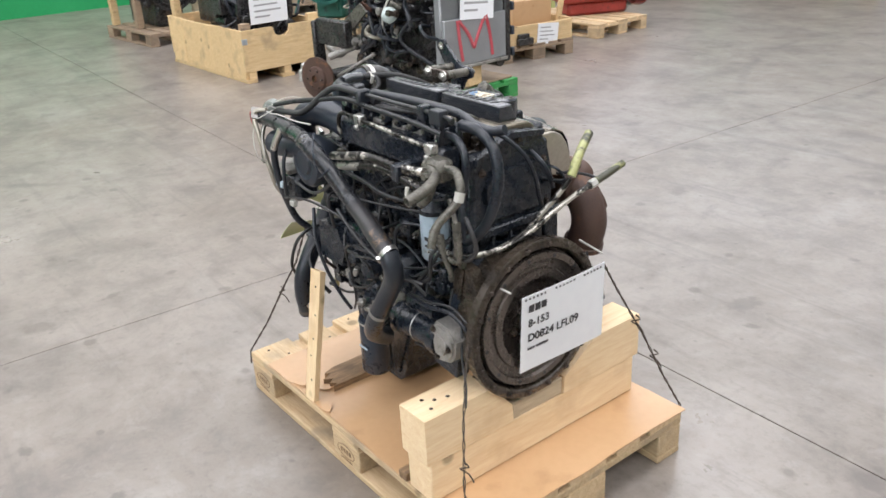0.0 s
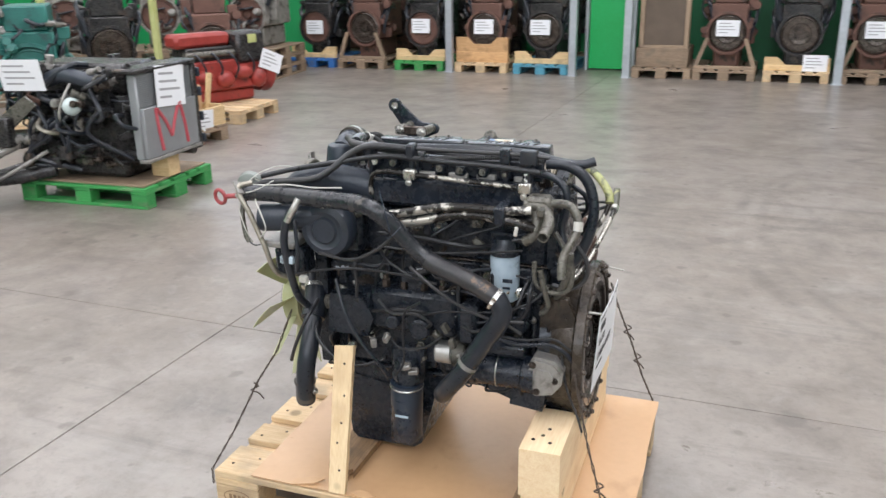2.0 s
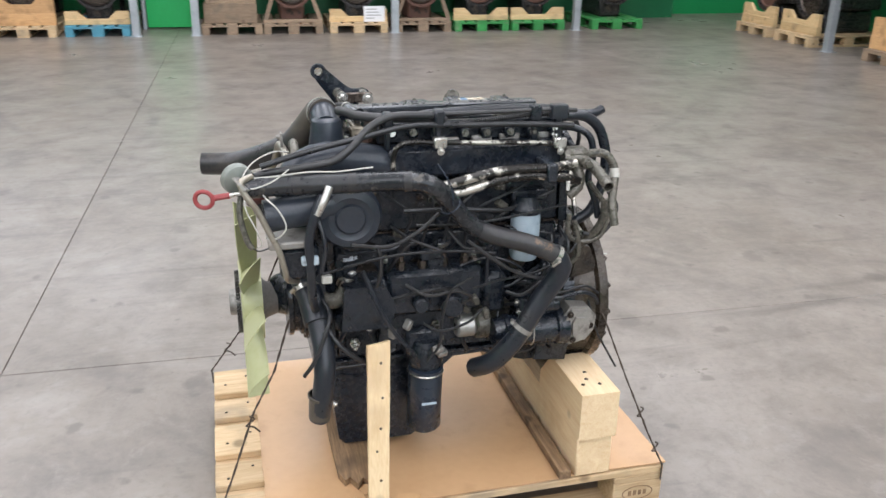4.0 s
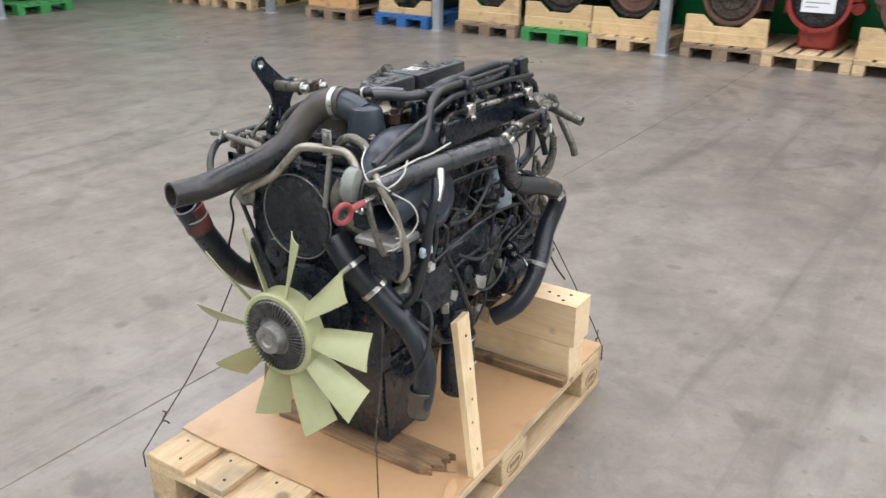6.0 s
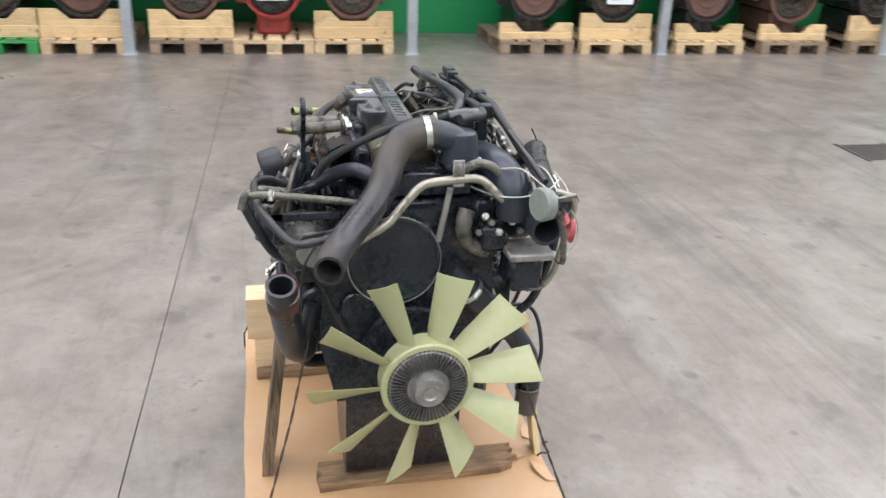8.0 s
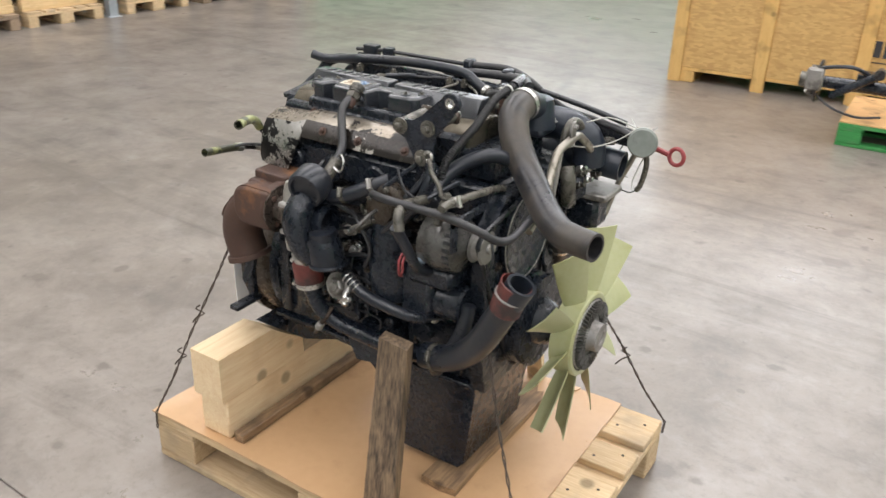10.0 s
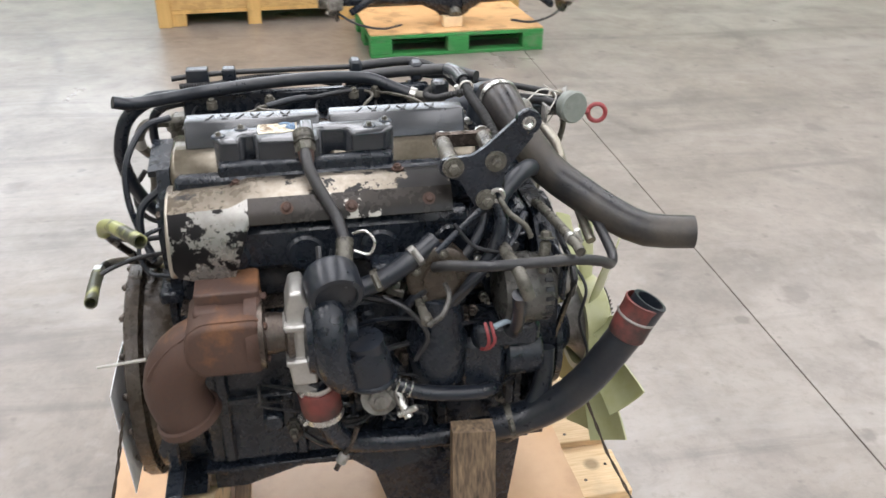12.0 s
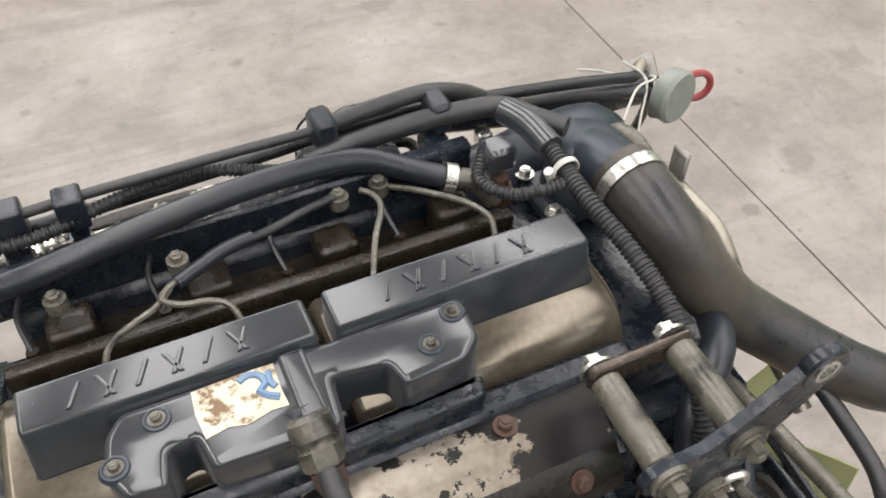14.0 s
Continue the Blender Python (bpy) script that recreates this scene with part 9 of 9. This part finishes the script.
hose("side_hose", [(-0.185, 0.20, 1.00), (-0.165, 0.225, 0.95), (-0.12, 0.245, 0.90), (-0.06, 0.25, 0.86), (-0.03, 0.24, 0.82)], 0.008, RUBBER)
hose("ground_strap", [(-0.195, 0.232, 1.018), (-0.21, 0.245, 0.995), (-0.235, 0.255, 0.975), (-0.245, 0.26, 0.955)], 0.005, GREASY)
P("strap_lug", Shape().ring((-0.192, 0.232, 1.022), (0.2, 1, 0), 0.010, 0.004, 18, 6), ZINC)
P("filter_unit", Shape().lathe((-0.095, 0.215, 0.66), (0, 0.1, 1), [(0, 0.04), (0.01, 0.052), (0.10, 0.054), (0.11, 0.048), (0.16, 0.045), (0.19, 0.035), (0.20, 0.01)], 28), CASTING, "oily black filter housing")
P("oil_cooler", Shape().box(-0.06, 0.10, 0.156, 0.215, 0.585, 0.70, 0.012), CASTING)
for k in range(6):
    P("cooler_rib", Shape().box(-0.055 + 0.027 * k, -0.045 + 0.027 * k, 0.214, 0.224, 0.59, 0.695, 0.003), CASTING)
P("steering_pump", Shape().box(-0.22, -0.13, 0.16, 0.25, 0.63, 0.75, 0.014).rod((-0.22, 0.205, 0.69), (-0.29, 0.205, 0.69), 0.045, seg=24, c=0.006), CASTING)
P("pump_shell", Shape().box(-0.275, -0.155, 0.175, 0.262, 0.735, 0.785, 0.010), CASTING)
hose("return_hose", [(0.005, 0.270, 0.705), (-0.03, 0.280, 0.690), (-0.065, 0.282, 0.676), (-0.12, 0.280, 0.665), (-0.175, 0.270, 0.655), (-0.20, 0.245, 0.645)], 0.0135, RUBBER, "black return hose")
for k in range(4):
    P("spring_ring", Shape().ring((-0.005 - 0.011 * k, 0.274 + 0.002 * k, 0.701 - 0.005 * k), (-1, 0.2, -0.45), 0.0145, 0.002, 18, 6), ZINC)
P("hex_plug", Shape().bolt((0.016, 0.282, 0.678), (0, 1, 0.25), 0.021, 0.012), DULLALU, "large hexagon plug")
P("plug_ring", Shape().ring((0.016, 0.286, 0.679), (0, 1, 0.25), 0.0235, 0.0025, 24, 6), ZINC)
hose("drain_cock", [(-0.012, 0.27, 0.690), (-0.02, 0.30, 0.675), (-0.030, 0.318, 0.655)], 0.008, ZINC)
P("cock_tap", Shape().rod((-0.012, 0.312, 0.658), (-0.045, 0.318, 0.676), 0.006, seg=10, c=0.002), ZINC)
hose("drain_lever", [(0.055, 0.262, 0.60), (0.068, 0.27, 0.57), (0.085, 0.275, 0.545), (0.098, 0.278, 0.52)], 0.005, DARKRUST)
P("lever_knob", Shape().rod((0.080, 0.275, 0.552), (0.09, 0.277, 0.535), 0.010, seg=12, c=0.002), DULLALU)
for dx in (0.0, 0.010):
    hose("red_wire", [(-0.166 - dx, 0.285, 0.812), (-0.168 - dx, 0.300, 0.800), (-0.170 - dx, 0.303, 0.784), (-0.166 - dx * 0.5, 0.296, 0.766), (-0.163, 0.28, 0.755)], 0.0030, REDPLASTIC, "red wire loop", seg=6)
hose("connector_wire", [(-0.180, 0.29, 0.805), (-0.20, 0.282, 0.807), (-0.215, 0.27, 0.80)], 0.005, FILTERWHITE)
P("pale_sensor", Shape().lathe((-0.058, 0.255, 0.848), (-0.05, 1, 0.05), [(0, 0.008), (0.05, 0.008), (0.052, 0.0105), (0.066, 0.0105), (0.069, 0.006), (0.076, 0.005)], 10), GREASY, "pale plastic sensor")
pump = P("pump_cover", Shape().lathe((-0.097, 0.205, 0.884), (0.05, 1, 0.08), [(0, 0.050), (0.030, 0.056), (0.046, 0.056), (0.050, 0.050), (0.052, 0.030), (0.060, 0.028), (0.062, 0.002)], 30), OILBROWN, "brown oily round pump cover")
for k in range(5):
    q = 2 * math.pi * (k + 0.3) / 5
    P("cover_screw", Shape().bolt((-0.097 + 0.045 * math.cos(q), 0.252, 0.888 + 0.045 * math.sin(q)), (0.05, 1, 0.08), 0.0055), GREASY, "", pump)
hose("sensor_lead", [(-0.062, 0.335, 0.852), (-0.085, 0.335, 0.872), (-0.098, 0.315, 0.892), (-0.097, 0.285, 0.895)], 0.0045, ALTGREY)
hose("crank_vent", [(-0.21, 0.18, 0.50), (-0.23, 0.235, 0.515), (-0.27, 0.245, 0.58), (-0.295, 0.235, 0.64), (-0.30, 0.22, 0.70)], 0.017, RUBBER)
P("engine_mount", Shape().prism([(-0.10, 0.46), (0.02, 0.44), (0.05, 0.50), (0.0, 0.56), (-0.09, 0.56)], (0, 0.215, 0), (1, 0, 0), (0, 0, 1), 0.06), CASTING)
P("engine_mount", Shape().prism([(-0.26, 0.585), (-0.14, 0.585), (-0.12, 0.64), (-0.15, 0.70), (-0.25, 0.70)], (0, -0.165, 0), (1, 0, 0), (0, 0, 1), 0.10), CASTING)
P("lower_web", Shape().prism([(0.02, 0.45), (0.33, 0.45), (0.33, 0.37), (0.27, 0.37), (0.10, 0.425)], (0, 0.13, 0), (1, 0, 0), (0, 0, 1), 0.26), CASTING)

# lifting bracket
LB = 0.228
poly = [(-0.102, 1.088), (-0.150, 1.092), (-0.170, 1.105), (-0.219, 1.149), (-0.229, 1.139), (-0.240, 1.128), (-0.249, 1.121), (-0.205, 1.062), (-0.192, 1.005), (-0.180, 0.998), (-0.158, 1.000), (-0.130, 1.050), (-0.100, 1.062), (-0.096, 1.075)]
lb = P("lifting_bracket", Shape().pad(poly[::-1], (0, LB, 0), (1, 0, 0), (0, 0, 1), 0.010, 0.0018, 0.004), BLACK, "black steel lifting bracket with eye")
P("bracket_eye", Shape().lathe((-0.239, LB - 0.011, 1.142), (0, 1, 0), [(0, 0.0105), (0, 0.0195), (0.002, 0.0215), (0.010, 0.0215), (0.012, 0.0195), (0.012, 0.0105), (0, 0.0105)], 28, False), BLACK, "", lb)
P("eye_bush", Shape().lathe((-0.239, LB - 0.012, 1.142), (0, 1, 0), [(0, 0.0078), (0, 0.0112), (0.014, 0.0112), (0.014, 0.0078), (0, 0.0078)], 24, False), ZINC, "bright worn bush", lb)
for x, z in ((-0.119, 1.075), (-0.188, 1.081), (-0.174, 1.015)):
    P("bracket_bolt", Shape().lathe((x, LB, z), (0, 1, 0), [(0, 0.0175), (0.004, 0.0175), (0.0045, 0.015)], 22).bolt((x, LB + 0.004, z), (0, 1, 0), 0.009, 0.009), GREASY, "", lb)
for x, z in ((-0.119, 1.077), (-0.188, 1.083)):
    P("spacer", Shape().rod((x, LB - 0.010, z), (x, 0.138, z + 0.004), 0.0135, seg=18, c=0.002), GREASY, "grimy metal spacer tube", lb)
P("back_strap", Shape().box(-0.204, -0.106, 0.128, 0.138, 1.070, 1.098, 0.004), DARKRUST, "", lb)
for x, z in ((-0.119, 1.077), (-0.188, 1.083)):
    P("strap_nut", Shape().bolt((x, 0.128, z + 0.004), (0, -1, 0), 0.010), ZINC, "", lb)
P("bracket_leg", Shape().prism([(-0.20, 0.90), (-0.145, 0.90), (-0.155, 1.03), (-0.19, 1.03)], (0, LB - 0.011, 0), (1, 0, 0), (0, 0, 1), 0.010), BLACK, "", lb)
P("short_strut", Shape().rod((-0.165, LB + 0.006, 1.000), (-0.09, LB + 0.02, 0.935), 0.006, seg=10), BLACK, "", lb)

# cables hung over the sides
rnd = random.Random(5)
CABLES = [
    [(-0.31, -0.335, 0.775), (-0.22, -0.345, 0.80), (-0.12, -0.35, 0.815), (0.0, -0.345, 0.81), (0.10, -0.355, 0.80)],
    [(-0.24, -0.33, 0.84), (-0.15, -0.33, 0.83), (-0.08, -0.325, 0.86), (-0.03, -0.32, 0.90)],
    [(-0.08, -0.30, 0.865), (0.06, -0.32, 0.868), (0.20, -0.30, 0.875), (0.30, -0.285, 0.885)],
    [(-0.21, -0.30, 0.76), (-0.18, -0.32, 0.68), (-0.14, -0.32, 0.60), (-0.09, -0.31, 0.53), (-0.07, -0.29, 0.48)],
    [(0.05, -0.345, 0.74), (0.0, -0.33, 0.70), (-0.015, -0.31, 0.62), (-0.02, -0.30, 0.54), (-0.05, -0.29, 0.49)],
    [(0.03, -0.36, 0.84), (0.09, -0.355, 0.79), (0.16, -0.34, 0.74), (0.24, -0.33, 0.71), (0.31, -0.30, 0.70)],
    [(0.05, -0.33, 0.70), (0.12, -0.335, 0.72), (0.22, -0.31, 0.72), (0.31, -0.28, 0.74), (0.36, -0.26, 0.78)],
    [(0.24, -0.30, 0.645), (0.30, -0.29, 0.632), (0.37, -0.275, 0.635), (0.41, -0.265, 0.615), (0.43, -0.255, 0.585)],
    [(0.24, -0.295, 0.65), (0.31, -0.285, 0.645), (0.38, -0.27, 0.65), (0.425, -0.26, 0.62)],
    [(-0.10, -0.27, 0.70), (-0.05, -0.30, 0.68), (0.02, -0.31, 0.69), (0.06, -0.30, 0.665), (0.04, -0.28, 0.64)],
    [(0.40, -0.255, 0.60), (0.42, -0.275, 0.52), (0.45, -0.29, 0.46), (0.47, -0.31, 0.42)],
    [(-0.33, -0.27, 0.95), (-0.31, -0.32, 0.90), (-0.30, -0.335, 0.84), (-0.31, -0.33, 0.78)],
    [(-0.06, -0.29, 0.60), (-0.02, -0.31, 0.585), (0.05, -0.31, 0.60), (0.09, -0.30, 0.63)],
    [(0.15, -0.30, 0.67), (0.19, -0.315, 0.665), (0.25, -0.30, 0.69), (0.30, -0.285, 0.66)],
    [(-0.30, 0.14, 0.88), (-0.335, 0.20, 0.87), (-0.36, 0.235, 0.83), (-0.35, 0.245, 0.77), (-0.37, 0.25, 0.70), (-0.36, 0.25, 0.66)],
    [(-0.25, 0.20, 0.97), (-0.21, 0.255, 0.94), (-0.15, 0.27, 0.89), (-0.10, 0.27, 0.84)],
    [(-0.12, 0.24, 0.98), (-0.15, 0.255, 0.945), (-0.20, 0.262, 0.93)],
    [(0.0, 0.25, 0.86), (-0.04, 0.27, 0.84), (-0.07, 0.275, 0.79), (-0.05, 0.27, 0.74)],
]
for k, pts in enumerate(CABLES):
    hose("cable", pts, (0.0035, 0.0045, 0.003, 0.0055)[k % 4], (WIRE, DUSTY, WIRE, RUBBER)[k % 4], seg=7)
for k in range(26):
    x, z = rnd.uniform(-0.27, 0.31), rnd.uniform(0.50, 0.78)
    y = -0.166 if k % 2 else 0.156
    sgn = -1 if k % 2 else 1
    if rnd.random() < 0.6:
        screw((x, y, z), (0, sgn, 0), rnd.uniform(0.006, 0.010), block, rnd.choice((DARKRUST, GREASY, ZINC)))
    else:
        w = rnd.uniform(0.012, 0.03)
        P("boss", Shape().rod((x, y, z), (x, y + sgn * rnd.uniform(0.015, 0.05), z), w, seg=14, c=0.003), CASTING, "", block)

# small fittings, plugs and thin leads all over both sides
rnd = random.Random(11)


def clutter(count, x_range, z_range, y_in, y_out, sign):
    for k in range(count):
        x, z = rnd.uniform(*x_range), rnd.uniform(*z_range)
        depth = rnd.uniform(0.0, 1.0)
        y = sign * (y_in + (y_out - y_in) * depth)
        kind_ = rnd.random()
        if kind_ < 0.34:
            r = rnd.uniform(0.006, 0.011)
            s_ = Shape().lathe((x, sign * (y_in - 0.02), z), (rnd.uniform(-0.3, 0.3), sign, rnd.uniform(-0.2, 0.4)), [(0, r * 1.5), (0.012, r * 1.5), (0.013, r), (0.028, r), (0.029, r * 0.6), (0.042, r * 0.55)], 6)
            P("union_fitting", s_, rnd.choice((GREASY, DARKRUST, GREASY, ZINC)))
        elif kind_ < 0.52:
            m = pose(x, sign * y_in, z, rnd.uniform(-30, 30), rnd.uniform(-40, 40), rnd.uniform(-30, 30))
            s_ = Shape().box(-0.016, 0.016, -0.012, 0.012, -0.009, 0.009, 0.003, m).box(0.014, 0.026, -0.008, 0.008, -0.006, 0.006, 0.002, m)
            P("plug_connector", s_, rnd.choice((PLASTIC, RUBBER, RUBBER, GREASY)))
        elif kind_ < 0.66:
            s_ = Shape().box(x - rnd.uniform(0.012, 0.03), x + rnd.uniform(0.012, 0.03), sign * (y_in - 0.03), sign * (y_in + 0.012), z - rnd.uniform(0.012, 0.03), z + rnd.uniform(0.012, 0.03), 0.005)
            P("bracket_lug", s_, CASTING)
        else:
            pts = [Vector((x, sign * y_in, z))]
            step_ = Vector((rnd.uniform(-1, 1), 0, rnd.uniform(-0.7, 0.7))).normalized() * rnd.uniform(0.045, 0.085)
            for n_ in range(4):
                step_.rotate(Matrix.Rotation(rnd.uniform(-0.55, 0.55), 3, "Y"))
                q = pts[-1] + step_
                q.x = min(max(q.x, x_range[0] - 0.02), x_range[1] + 0.02)
                q.z = min(max(q.z, z_range[0] - 0.02), z_range[1] + 0.02)
                q.y = sign * (y_in + (y_out - y_in) * (0.25 + 0.75 * math.sin(math.pi * (n_ + 1) / 5)) * depth)
                pts.append(q)
            pts[-1].y = sign * y_in
            hose("cable", pts, rnd.choice((0.0024, 0.003, 0.004, 0.0052)), rnd.choice((WIRE, WIRE, RUBBER, DUSTY)), seg=6)


clutter(58, (-0.26, 0.30), (0.49, 0.78), 0.215, 0.285, -1)
clutter(20, (-0.22, 0.28), (0.80, 0.93), 0.205, 0.270, -1)
clutter(40, (-0.22, 0.08), (0.62, 0.93), 0.225, 0.265, 1)
clutter(12, (-0.05, 0.20), (0.55, 0.66), 0.215, 0.250, 1)
